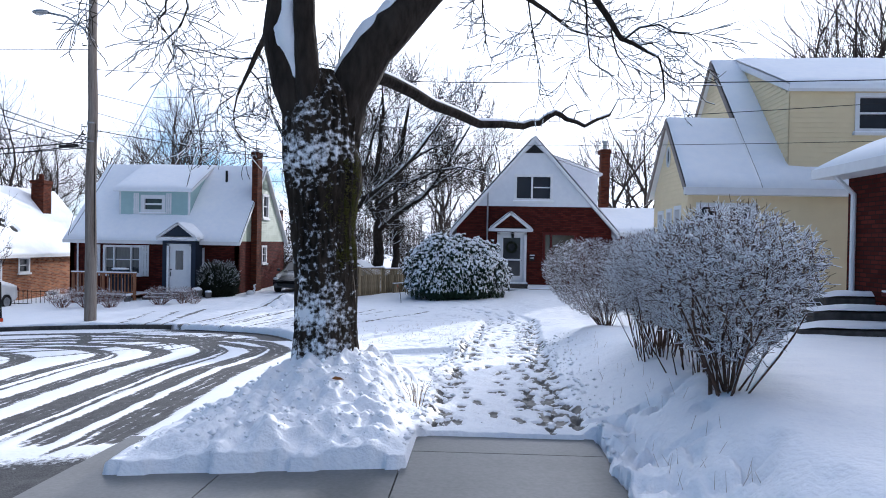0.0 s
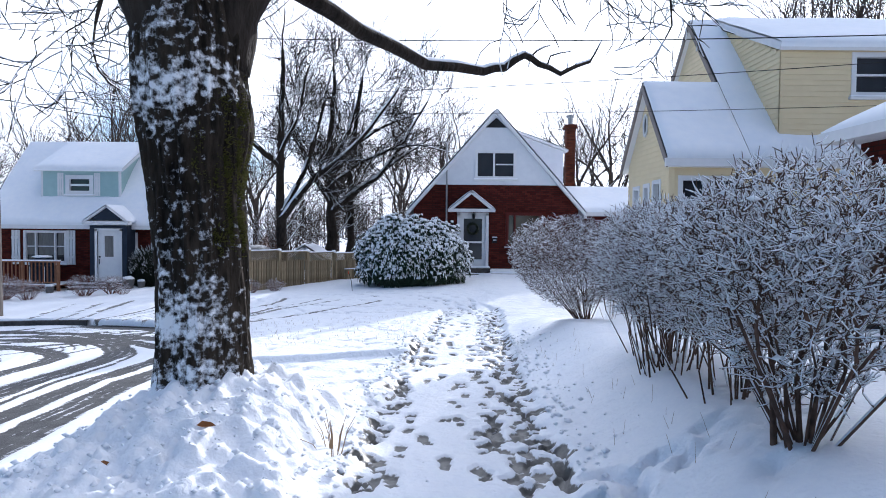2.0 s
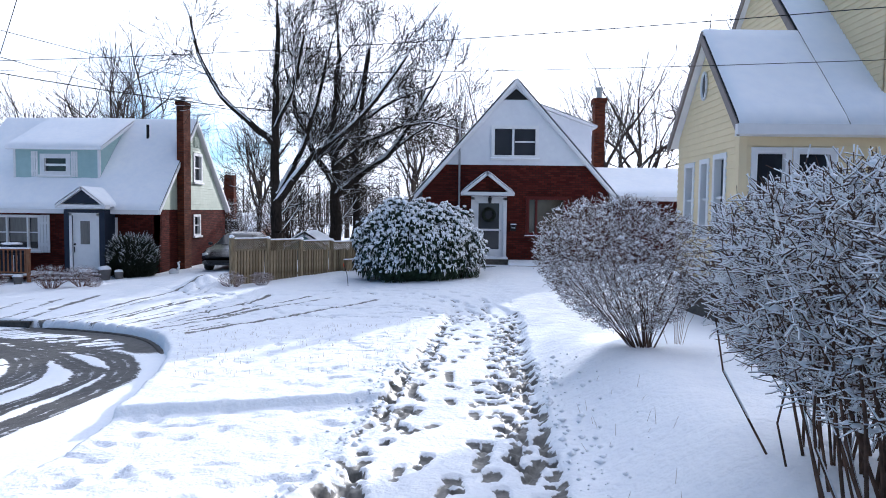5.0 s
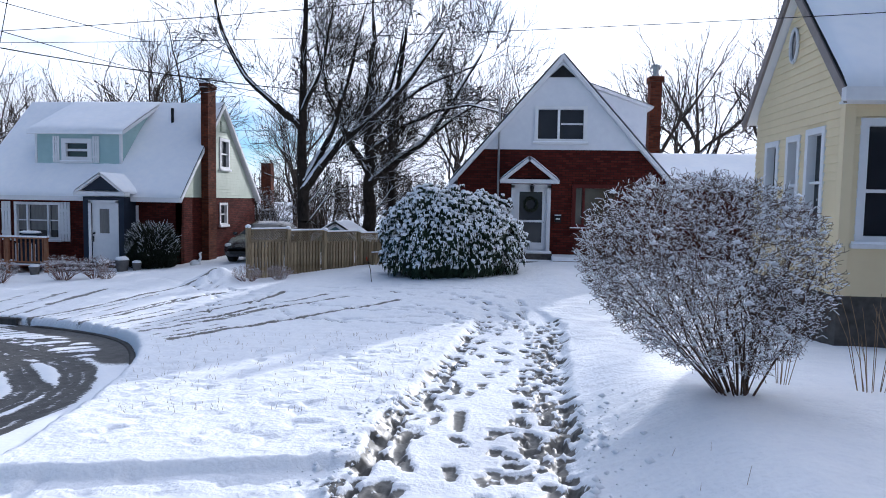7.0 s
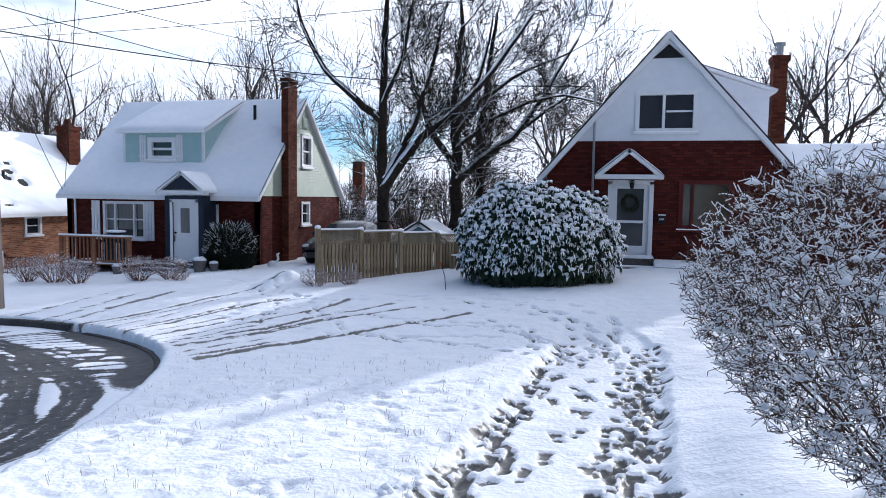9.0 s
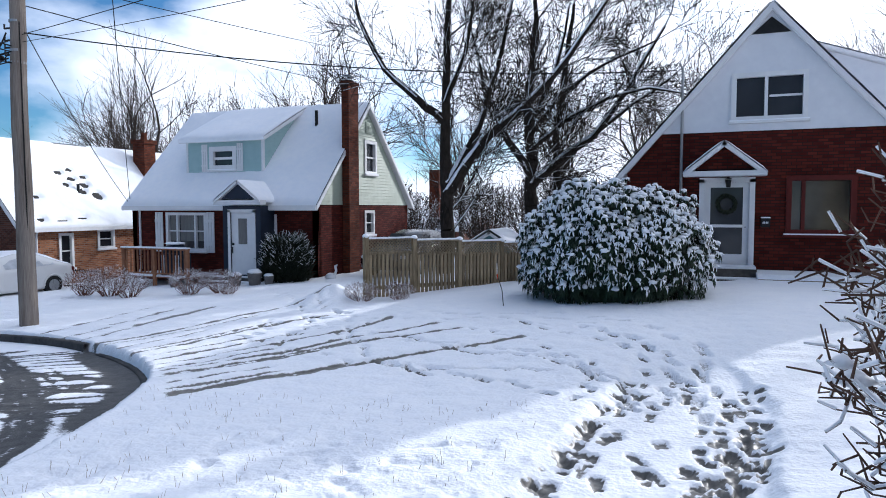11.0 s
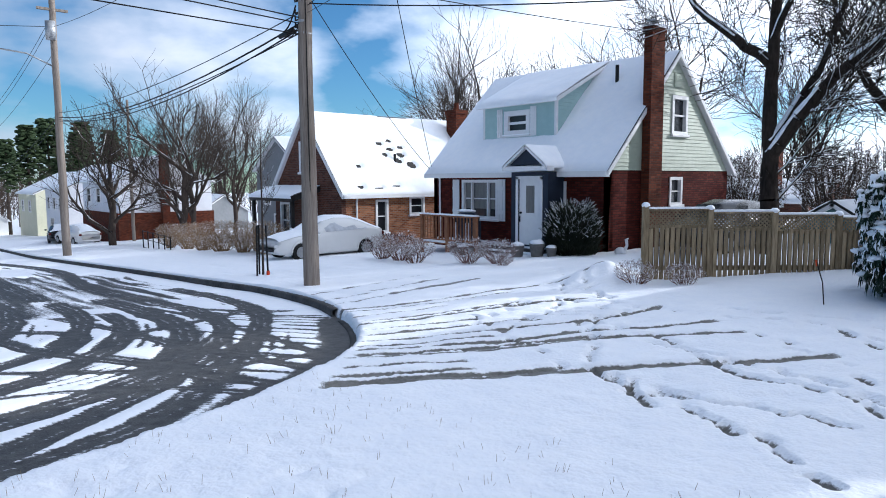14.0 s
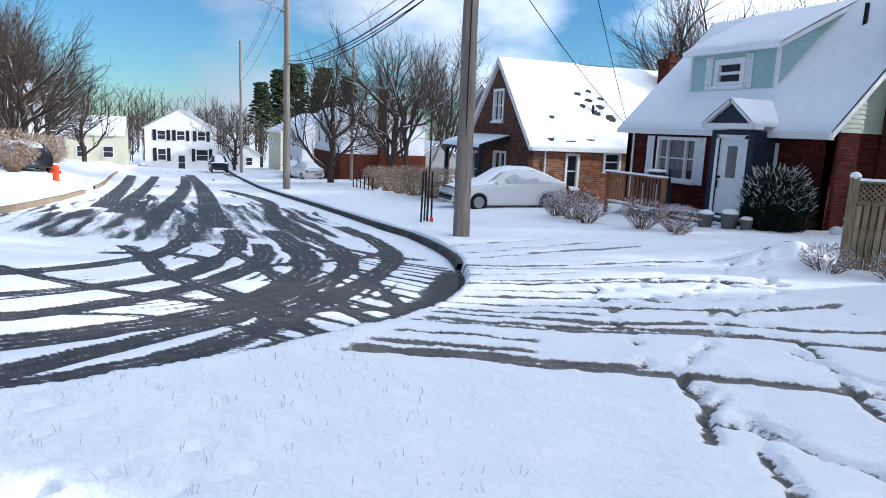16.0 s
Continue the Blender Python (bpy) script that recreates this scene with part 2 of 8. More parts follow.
M["brown_crown"] = surf("tan_brown_bark", (0.09, 0.062, 0.045), (0.17, 0.12, 0.085), 9, 0.9, 0.3)
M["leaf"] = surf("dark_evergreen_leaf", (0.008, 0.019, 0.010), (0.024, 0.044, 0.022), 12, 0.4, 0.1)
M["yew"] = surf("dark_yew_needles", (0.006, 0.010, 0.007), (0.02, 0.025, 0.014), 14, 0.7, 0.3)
M["dry_twig"] = surf("tan_dry_twigs", (0.20, 0.13, 0.075), (0.36, 0.25, 0.15), 12, 0.9, 0.3)
M["fence_wood"] = surf("weathered_fence_wood", (0.13, 0.095, 0.055), (0.36, 0.285, 0.18), 9, 0.85, 0.5, stretch=(4, 4, 0.5))
each_board(M["fence_wood"])
M["deck_wood"] = surf("stained_deck_wood", (0.20, 0.085, 0.045), (0.32, 0.16, 0.09), 9, 0.75, 0.3)
M["pole_wood"] = surf("grey_pole_wood", (0.14, 0.115, 0.095), (0.30, 0.26, 0.225), 14, 0.9, 0.7, stretch=(5, 5, 0.25))
M["glass"] = surf("dark_window_glass", (0.02, 0.024, 0.03), (0.035, 0.04, 0.047), 1.5, 0.08, 0, spec=0.4)
M["curtain"] = surf("pale_curtain", (0.24, 0.235, 0.22), (0.14, 0.135, 0.13), 8, 0.8, 0.1, stretch=(6, 6, 0.4))
M["metal"] = surf("galvanised_metal", (0.40, 0.41, 0.42), (0.30, 0.31, 0.32), 15, 0.45, 0.1, metal=0.7)
M["black"] = surf("black_metal", (0.012, 0.012, 0.013), (0.025, 0.025, 0.026), 15, 0.5, 0.1)
M["wire"] = surf("black_cable", (0.012, 0.012, 0.013), (0.02, 0.02, 0.02), 5, 0.6, 0)
M["stone"] = surf("dark_step_stone", (0.05, 0.047, 0.043), (0.12, 0.11, 0.10), 10, 0.8, 0.5)
M["tan_stone"] = surf("tan_block_stone", (0.17, 0.13, 0.085), (0.28, 0.22, 0.15), 8, 0.85, 0.5)
M["car_white"] = surf("white_car_paint", (0.72, 0.72, 0.71), (0.66, 0.66, 0.65), 3, 0.25, 0, spec=0.6)
M["car_dark"] = surf("dark_car_paint", (0.02, 0.022, 0.026), (0.03, 0.032, 0.036), 3, 0.25, 0, spec=0.6)
M["tyre"] = surf("black_tyre", (0.015, 0.015, 0.015), (0.03, 0.03, 0.03), 20, 0.85, 0.3)
M["red"] = surf("red_orange_paint", (0.70, 0.08, 0.025), (0.55, 0.06, 0.02), 8, 0.45, 0.1)
M["red_trim"] = surf("dark_red_paint", (0.10, 0.016, 0.012), (0.07, 0.012, 0.010), 8, 0.5, 0.1)
M["teal"] = surf("faded_teal_paint", (0.12, 0.22, 0.23), (0.09, 0.17, 0.18), 6, 0.7, 0.2)
M["lamp_glass"] = surf("frosted_lamp_glass", (0.55, 0.56, 0.55), (0.5, 0.5, 0.5), 5, 0.3, 0)
M["dead_leaf"] = surf("brown_dead_leaf", (0.22, 0.09, 0.03), (0.14, 0.06, 0.02), 20, 0.8, 0.2)
M["pine"] = surf("pine_needles", (0.015, 0.03, 0.014), (0.05, 0.07, 0.03), 4, 0.8, 0.4)
M["steam"] = surf("far_woods", (0.16, 0.15, 0.15), (0.24, 0.22, 0.21), 0.6, 0.95, 0.3)


# ---- mesh helpers ----
def mesh_of(name, verts, faces, mats, smooth=False, idx=None):
    me = bpy.data.meshes.new(name)
    me.from_pydata([tuple(v) for v in verts], [], faces)
    for m in mats if isinstance(mats, (list, tuple)) else [mats]:
        me.materials.append(m)
    if idx is not None:
        me.polygons.foreach_set("material_index", idx)
    if smooth:
        me.polygons.foreach_set("use_smooth", [True] * len(me.polygons))
    me.update()
    return me


class Build:
    """Collects boxes, prisms and tubes into one mesh."""

    def __init__(self):
        self.v, self.f = [], []

    def add(self, verts, faces):
        k = len(self.v)
        self.v += [tuple(p) for p in verts]
        self.f += [tuple(i + k for i in f) for f in faces]
        return self

    def box(self, x0, x1, y0, y1, z0, z1, m=None):
        vs = [Vector((x, y, z)) for z in (z0, z1) for x, y in ((x0, y0), (x1, y0), (x1, y1), (x0, y1))]
        if m is not None:
            vs = [m @ p for p in vs]
        return self.add(vs, [(3, 2, 1, 0), (4, 5, 6, 7), (0, 1, 5, 4), (1, 2, 6, 5), (2, 3, 7, 6), (3, 0, 4, 7)])

    def prism(self, poly, axis, a, b):
        """A polygon swept along x or y from a to b. poly: (other horizontal, z)."""
        n = len(poly)
        put = (lambda u, z, s: (s, u, z)) if axis == "x" else (lambda u, z, s: (u, s, z))
        vs = [put(u, z, a) for u, z in poly] + [put(u, z, b) for u, z in poly]
        fs = [tuple(range(n))[::-1], tuple(range(n, 2 * n))] + [(i, (i + 1) % n, n + (i + 1) % n, n + i) for i in range(n)]
        return self.add(vs, fs)

    def tube(self, pts, radii, sides=6, cap=True):
        pts = [Vector(p) for p in pts]
        k0 = len(self.v)
        up = Vector((0.03, 0.05, 1)) if abs((pts[-1] - pts[0]).normalized().z) < 0.9 else Vector((1, 0.05, 0.02))
        for i, p in enumerate(pts):
            d = (pts[min(i + 1, len(pts) - 1)] - pts[max(i - 1, 0)]).normalized()
            a = d.cross(up).normalized()
            b = d.cross(a)
            r = radii[i] if isinstance(radii, (list, tuple)) else radii
            for s in range(sides):
                w = 2 * math.pi * s / sides
                self.v.append(tuple(p + (a * math.cos(w) + b * math.sin(w)) * r))
        for i in range(len(pts) - 1):
            for s in range(sides):
                q = (s + 1) % sides
                self.f.append((k0 + i * sides + s, k0 + i * sides + q, k0 + (i + 1) * sides + q, k0 + (i + 1) * sides + s))
        if cap:
            self.f.append(tuple(k0 + s for s in range(sides))[::-1])
            self.f.append(tuple(k0 + (len(pts) - 1) * sides + s for s in range(sides)))
        return self

    def blob(self, c, r, seed=0, rings=6, segs=10, rough=0.15):
        """A rounded uneven lump."""
        rx, ry, rz = r if isinstance(r, (tuple, list)) else (r, r, r)
        k = len(self.v)
        c = Vector(c)
        for i in range(rings + 1):
            th = math.pi * i / rings
            for j in range(segs):
                ph = 2 * math.pi * j / segs
                d = Vector((math.sin(th) * math.cos(ph), math.sin(th) * math.sin(ph), math.cos(th)))
                s = 1 + rough * noise.noise(d * 2.3 + Vector((seed * 7.1, seed * 3.3, seed)))
                self.v.append(tuple(c + Vector((d.x * rx, d.y * ry, d.z * rz)) * s))
        for i in range(rings):
            for j in range(segs):
                q = (j + 1) % segs
                self.f.append((k + i * segs + j, k + (i + 1) * segs + j, k + (i + 1) * segs + q, k + i * segs + q))
        return self

    def part(self, name, material, parent, label="", smooth=False):
        me = mesh_of(name, self.v, self.f, material, smooth)
        if name in ("wall", "gable_wall", "dormer", "door", "porch", "wing"):
            bm = bmesh.new()
            bm.from_mesh(me)
            bmesh.ops.remove_doubles(bm, verts=bm.verts, dist=0.0006)
            bm.to_mesh(me)
            bm.free()
        ob = new(name, me)
        if parent is not None:
            ob.parent = parent
        return tagged(ob, label)


def B():
    return Build()


def thing(name, loc, label, category, group="", kind="", rz=0.0):
    """An empty at a thing's base; its parts are built in its own coordinates."""
    ob = new(name)
    ob.empty_display_size = 0.2
    ob.matrix_world = pose(*loc, 0, 0, rz)
    return tagged(ob, label, category, group, kind)


def bevel(ob, w=0.01, seg=1):
    md = ob.modifiers.new("bevel", "BEVEL")
    md.width, md.segments, md.limit_method = w, seg, "ANGLE"
    return ob


# ---- lie of the land ----
def spline(pts, step=0.4):
    """A smooth line through the points (Hermite, with tangents kept to each span's own length)."""
    pts = [np.array(p, float) for p in pts]
    ln = [np.hypot(*(b - a)) for a, b in zip(pts[:-1], pts[1:])]
    way = [(b - a) / n for a, b, n in zip(pts[:-1], pts[1:], ln)]
    tan = [way[0]] + [(u * m + v * n) / (m + n) for u, v, n, m in zip(way[:-1], way[1:], ln[:-1], ln[1:])] + [way[-1]]
    out = []
    for i, n in enumerate(ln):
        a, b, ta, tb = pts[i], pts[i + 1], tan[i] * n, tan[i + 1] * n
        for t in np.linspace(0, 1, min(24, max(2, int(n / step))), endpoint=False):
            out.append((2 * t**3 - 3 * t**2 + 1) * a + (t**3 - 2 * t**2 + t) * ta + (3 * t**2 - 2 * t**3) * b + (t**3 - t**2) * tb)
    out.append(pts[-1])
    return np.array(out)


KERB = spline([(-2.5, -40), (-2.5, 2), (-2.45, 7), (-2.35, 13), (-3.0, 15.4), (-3.95, 17.8), (-5.4, 19.9), (-7.0, 21.1), (-9.5, 22.1), (-12.4, 22.6), (-17.4, 22.75), (-45, 23.2), (-110, 26)])
KERB2 = spline([(-11.6, -40), (-11.6, 7), (-12.6, 11.6), (-15, 13.4), (-18.5, 13.8), (-66, 14.0), (-110, 15)])


def seg_dist(px, py, line):
    """Distance to a polyline, and the side: positive to the left of its way."""
    best, side, along = np.full(px.shape, 1e9), np.zeros(px.shape), np.zeros(px.shape)
    run = 0.0
    for a, b in zip(line[:-1], line[1:]):
        d = b - a
        ln = np.hypot(*d)
        t = np.clip(((px - a[0]) * d[0] + (py - a[1]) * d[1]) / (ln * ln), 0, 1)
        ex, ey = px - a[0] - t * d[0], py - a[1] - t * d[1]
        q = np.hypot(ex, ey)
        near = q < best
        best = np.where(near, q, best)
        side = np.where(near, np.sign(d[0] * ey - d[1] * ex), side)
        along = np.where(near, run + t * ln, along)
        run += ln
    return best * side, along


def sstep(a, b, x):
    t = np.clip((x - a) / (b - a), 0, 1)
    return t * t * (3 - 2 * t)


_rng = np.random.RandomState(4)
_table = _rng.rand(256, 256)


def vnoise(x, y, f, seed=0):
    x, y = np.asarray(x, float) * f + seed * 17.3 + 1000, np.asarray(y, float) * f + seed * 9.7 + 1000
    i, j = np.floor(x).astype(int), np.floor(y).astype(int)
    u, v = x - i, y - j
    u, v = u * u * (3 - 2 * u), v * v * (3 - 2 * v)
    g = lambda a, b: _table[a % 256, b % 256]
    return (g(i, j) * (1 - u) + g(i + 1, j) * u) * (1 - v) + (g(i, j + 1) * (1 - u) + g(i + 1, j + 1) * u) * v - 0.5


def fbm(x, y, f, seed=0, octaves=3):
    return sum(vnoise(x, y, f * 2 ** k, seed + k) * 0.5 ** k for k in range(octaves))


def land(x, y):
    """Height of the bare land."""
    x, y = np.asarray(x, float), np.asarray(y, float)
    z = np.interp(y, [-20, 2, 8, 13, 17, 21, 30, 60], [0.1, 0.03, -0.06, -0.22, -0.44, -0.58, -0.45, -0.3])
    z = z + 0.058 * np.clip(x, -42, 0) + 0.047 * np.clip(x + 42, -75, 0)
    z = z + 0.42 * sstep(1.55, 2.5, x) * sstep(2, 6, y) * (1 - 0.85 * sstep(12.5, 19, y))
    z = z + 0.35 * (1 - sstep(11.0, 13.4, y)) * (1 - sstep(-20, -14, x))
    return z


def road_at(x, y):
    """How far inside the roadway a place is (positive: on the road), how far from the outer kerb, and how far along it."""
    a, s = seg_dist(x, y, KERB)
    b, _ = seg_dist(x, y, KERB2)
    inside = np.minimum(a, -b)
    cross = np.minimum(5.0 - np.abs(x + 60), y - 20.0)  # the side street
    return np.maximum(inside, np.where(y > 18, cross, -99)), a, s


def snow_top(x, y):
    """Height of the snow, and where it is trodden or driven down to the ground."""
    x, y = np.asarray(x, float), np.asarray(y, float)
    z = land(x, y)
    ins, a, s = road_at(x, y)
    lawn = 0.10 + 0.03 * fbm(x, y, 1.1, 3) + 0.018 * fbm(x, y, 5, 5) + 0.008 * fbm(x, y, 13, 7)
    # swept heap round the street tree
    heap = sstep(6.98, 7.45, y + 0.30 * fbm(x, y, 4, 8)) * sstep(-2.5, -1.55, x) * (1 - sstep(-0.45, -0.03, x + 0.12 * fbm(x, y, 3, 9))) * (1 - sstep(9.4, 11.2, y))
    lump = 0.16 + 0.40 * np.exp(-((x + 1.0) / 0.75) ** 2 - ((y - 8.95) / 1.0) ** 2) + 0.09 * fbm(x, y, 5.5, 11, 4) + 0.10 * np.abs(fbm(x, y, 6.0, 13, 2)) + 0.10 * np.abs(fbm(x, y, 10.0, 15, 2)) + 0.05 * np.abs(fbm(x, y, 15.0, 17, 2))
    lawn = lawn + heap * np.maximum(lump - 0.05, 0.03)
    # swept paving before the heap, and the walk beyond
    xl, xr = np.interp(y, [7, 12, 16, 20], [0.0, 0.1, 0.3, 0.6]), np.interp(y, [7, 12, 16, 20, 22], [1.42, 1.5, 1.72, 2.0, 1.6])
    wob = 0.06 * fbm(x, y, 4, 21)
    on_walk = sstep(-0.08, 0.06, x - xl + wob) * sstep(-0.08, 0.06, xr - x + wob) * (1 - sstep(20.5, 22.5, y))
    swept = (1 - sstep(6.98, 7.12, y + wob)) * sstep(-2.9, -2.6, x) * (1 - sstep(-0.1, 0.0, x)) + (1 - sstep(7.9, 8.0, y + wob)) * sstep(-0.1, 0.0, x) * (1 - sstep(1.4, 1.55, x + wob * 2))
    swept = np.clip(swept, 0, 1) * sstep(-30, -29, y)
    cover_ = lawn * (1 - on_walk) + (0.035 + 0.012 * fbm(x, y, 7, 23)) * on_walk
    # the low strip across to the road
    strip = sstep(11.5, 11.7, y + wob) * (1 - sstep(13.30, 13.37, y - 0.1 * x + 0.8 * wob)) * (1 - sstep(-0.2, 0.1, x - xl)) * sstep(-2.6, -2.2, x)
    cover_ = cover_ - 0.08 * strip
    # lower, even snow on the drive between road and fence
    drive = sstep(18.5, 20.5, y) * sstep(-9.5, -8.0, x) * (1 - sstep(-1, 1.5, x))
    cover_ = cover_ - 0.03 * drive
    # shovelled heap beside the fence post
    cover_ = cover_ + 0.34 * np.exp(-((x + 6.75) / 0.62) ** 2 - ((y - 26.9) / 0.7) ** 2) * (1 + 0.5 * fbm(x, y, 3, 35))
    z = z + cover_
    z = np.where(swept > 0.5, land(x, y) - 0.12, z)
    # down to the gutter
    z = z - 0.36 * sstep(-0.14, -0.03, ins + 0.02 * fbm(x, y, 4, 31))
    return z


def axis_steps(spans):
    out = []
    for a, b, st in spans:
        out += list(np.arange(a, b - st * 0.4, st))
    return np.array(out + [spans[-1][1]])


GX = axis_steps([(-400, -120, 40), (-120, -60, 6), (-60, -22, 0.8), (-22, -9, 0.16), (-9, -2.6, 0.045), (-2.6, -0.3, 0.032), (-0.3, 2.1, 0.022), (2.1, 4, 0.05), (4, 12, 0.4), (12, 40, 2), (40, 400, 40)])
GY = axis_steps([(-200, -20, 20), (-20, 4.4, 1.2), (4.4, 6.8, 0.06), (6.8, 20, 0.03), (20, 26, 0.045), (26, 28.5, 0.1), (28.5, 34, 0.25), (34, 60, 1.2), (60, 120, 6), (120, 500, 40)])
PX, PY = np.meshgrid(GX, GY)
PZ = snow_top(PX, PY)
BARE = np.zeros(PZ.shape)


def press(cx, cy, ang, ln, wd, depth, bare, soft=0.25):
    """Presses an elongated dent into the snow."""
    r = ln * 0.75 + 0.05
    i0, i1 = np.searchsorted(GX, cx - r), np.searchsorted(GX, cx + r)
    j0, j1 = np.searchsorted(GY, cy - r), np.searchsorted(GY, cy + r)
    if i1 <= i0 or j1 <= j0:
        return
    x, y = PX[j0:j1, i0:i1] - cx, PY[j0:j1, i0:i1] - cy
    u, v = x * math.cos(ang) + y * math.sin(ang), -x * math.sin(ang) + y * math.cos(ang)
    waist = wd * (1 - 0.22 * np.exp(-((u / ln + 0.12) / 0.12) ** 2))
    d = np.sqrt((u / (ln / 2)) ** 4 + (v / (waist / 2)) ** 4) ** 0.5 + 0.55 * vnoise(x + cx, y + cy, 17, 91) + 0.35 * vnoise(x + cx, y + cy, 38, 93)
    k = 1 - sstep(1 - soft, 1 + soft, d)
    rim = np.exp(-((d - 1.35) / 0.2) ** 2) * 0.004
    PZ[j0:j1, i0:i1] += rim - depth * k
    BARE[j0:j1, i0:i1] = np.maximum(BARE[j0:j1, i0:i1], bare * k)


_r = random.Random(11)
# trodden walk: two trails at the sides, a few prints between
for lane, gap, dens in ((0.10, 0.3, 0.9), (0.24, 0.42, 0.8), (1.02, 0.27, 1.0), (1.18, 0.24, 1.0), (1.32, 0.34, 0.9), (0.90, 0.38, 0.8), (0.55, 0.58, 0.85), (0.72, 0.9, 0.7)):
    y = 8.05
    while y < 20.3:
        y += gap * _r.uniform(0.55, 1.5)
        if _r.random() > dens:
            continue
        xl, xr = np.interp(y, [7, 12, 16, 20], [0.0, 0.1, 0.3, 0.6]), np.interp(y, [7, 12, 16, 20], [1.42, 1.5, 1.72, 2.0])
        x = xl + lane / 1.42 * (xr - xl) + _r.gauss(0, 0.055)
        deep, an = _r.random(), math.pi / 2 + _r.gauss(0, 0.22)
        ln, wd = _r.uniform(0.15, 0.20), _r.uniform(0.09, 0.125)
        press(x, y, an, ln, wd, 0.02 + 0.02 * deep, 0.72 + 0.33 * deep)
        if _r.random() < 0.75:  # the heel
            press(x - 0.155 * math.cos(an), y - 0.155 * math.sin(an), an, 0.095, wd * 0.8, 0.02 + 0.015 * deep, 0.65 + 0.35 * deep)
# the kicked-up edge of the paving, bare in ragged clumps
for _ in range(170):
    y = 8.1 + 11.4 * _r.random() ** 1.1
    side = _r.random() < 0.55
    xl, xr = np.interp(y, [7, 12, 16, 20], [0.0, 0.1, 0.3, 0.6]), np.interp(y, [7, 12, 16, 20], [1.42, 1.5, 1.72, 2.0])
    x = xl + _r.gauss(0.03, 0.035) if side else xr - abs(_r.gauss(0.06, 0.10))
    press(x, y, math.pi / 2 + _r.gauss(0, 0.7), _r.uniform(0.07, 0.2), _r.uniform(0.05, 0.1), 0.025, 0.75 + 0.3 * _r.random())
# long scuffs
for x, y, ln, wd in ((0.36, 13.9, 0.75, 0.13), (0.42, 15.1, 0.55, 0.11), (0.72, 14.6, 0.6, 0.12), (0.2, 14.1, 0.9, 0.14), (0.62, 15.7, 0.5, 0.1), (1.28, 14.0, 0.5, 0.13), (1.02, 9.4, 0.4, 0.13), (1.25, 10.6, 0.5, 0.12)):
    press(x, y, math.pi / 2 + _r.gauss(0, 0.1), ln, wd, 0.035, 1.0, 0.35)
for _ in range(90):
    y = _r.uniform(12.0, 19.0)
    xl, xr = np.interp(y, [7, 12, 16, 20], [0.0, 0.1, 0.3, 0.6]), np.interp(y, [7, 12, 16, 20], [1.42, 1.5, 1.72, 2.0])
    u = _r.choice((_r.gauss(0.12, 0.06), _r.gauss(0.86, 0.07), _r.gauss(0.86, 0.07)))
    press(xl + u * (xr - xl), y, math.pi / 2 + _r.gauss(0, 0.5), _r.uniform(0.14, 0.28), _r.uniform(0.07, 0.12), 0.02, 0.6 + 0.3 * _r.random())
# the trail bends away towards the houses
for k, (path, gap) in enumerate(((((1.2, 20), (0.6, 22.5), (-1.2, 24.6), (-3.6, 25.2)), 0.42), (((1.5, 19.5), (1.2, 22.6), (0.2, 24.2), (-2.0, 25.3)), 0.5), (((0.8, 19.5), (0.1, 21.2), (-1.6, 22.2), (-3.2, 22.6)), 0.45), (((-1.0, 21), (-1.8, 20.7), (-2.9, 21.4), (-4.4, 23.6), (-7.5, 27.5)), 0.5))):
    pts = spline(path, gap)
    for p, q in zip(pts[:-1], pts[1:]):
        an = math.atan2(q[1] - p[1], q[0] - p[0])
        press(p[0] + _r.gauss(0, 0.10), p[1] + _r.gauss(0, 0.10), an + _r.gauss(0, 0.2), _r.uniform(0.28, 0.42), _r.uniform(0.10, 0.14), 0.05, 0.5)
# trodden edge beside the swept paving
for _ in range(90):
    x, y = 1.5 + abs(_r.gauss(0, 0.4)), _r.uniform(4.6, 8.3)
    press(x, y, _r.uniform(0, 3.1), _r.uniform(0.15, 0.3), _r.uniform(0.09, 0.14), _r.uniform(0.02, 0.06), 0.0, 0.4)
# old prints all over the sunny lawn
for _ in range(210):
    x, y = _r.uniform(-3.0, 0.2), _r.uniform(13.6, 18.0)
    press(x, y, _r.uniform(0, 3.1), _r.uniform(0.16, 0.3), _r.uniform(0.07, 0.11), _r.uniform(0.006, 0.02), 0.0, 0.5)
for _ in range(60):
    x, y = _r.uniform(-2.0, 0.1), _r.uniform(9.8, 13.2)
    press(x, y, _r.uniform(0, 3.1), _r.uniform(0.16, 0.3), _r.uniform(0.08, 0.13), _r.uniform(0.01, 0.03), 0.0, 0.4)


def rut(pts, wd=0.15, depth=0.045, bare=0.95):
    """A tyre's rut along a line."""
    line = spline(pts, 0.5)
    lo, hi = line.min(0) - 0.6, line.max(0) + 0.6
    i0, i1, j0, j1 = np.searchsorted(GX, lo[0]), np.searchsorted(GX, hi[0]), np.searchsorted(GY, lo[1]), np.searchsorted(GY, hi[1])
    x, y = PX[j0:j1, i0:i1], PY[j0:j1, i0:i1]
    d, s = seg_dist(x, y, line)
    total = np.hypot(*np.diff(line, axis=0).T).sum()
    ends = sstep(0, 0.3, s) * sstep(0, 0.3, total - s)
    k = (1 - sstep(wd * 0.35, wd * 0.7, np.abs(d) + 0.03 * fbm(x, y, 6, 41))) * ends
    PZ[j0:j1, i0:i1] -= depth * k
    BARE[j0:j1, i0:i1] = np.maximum(BARE[j0:j1, i0:i1], bare * k * (0.92 + 0.45 * fbm(x, y, 2.5, 43)))


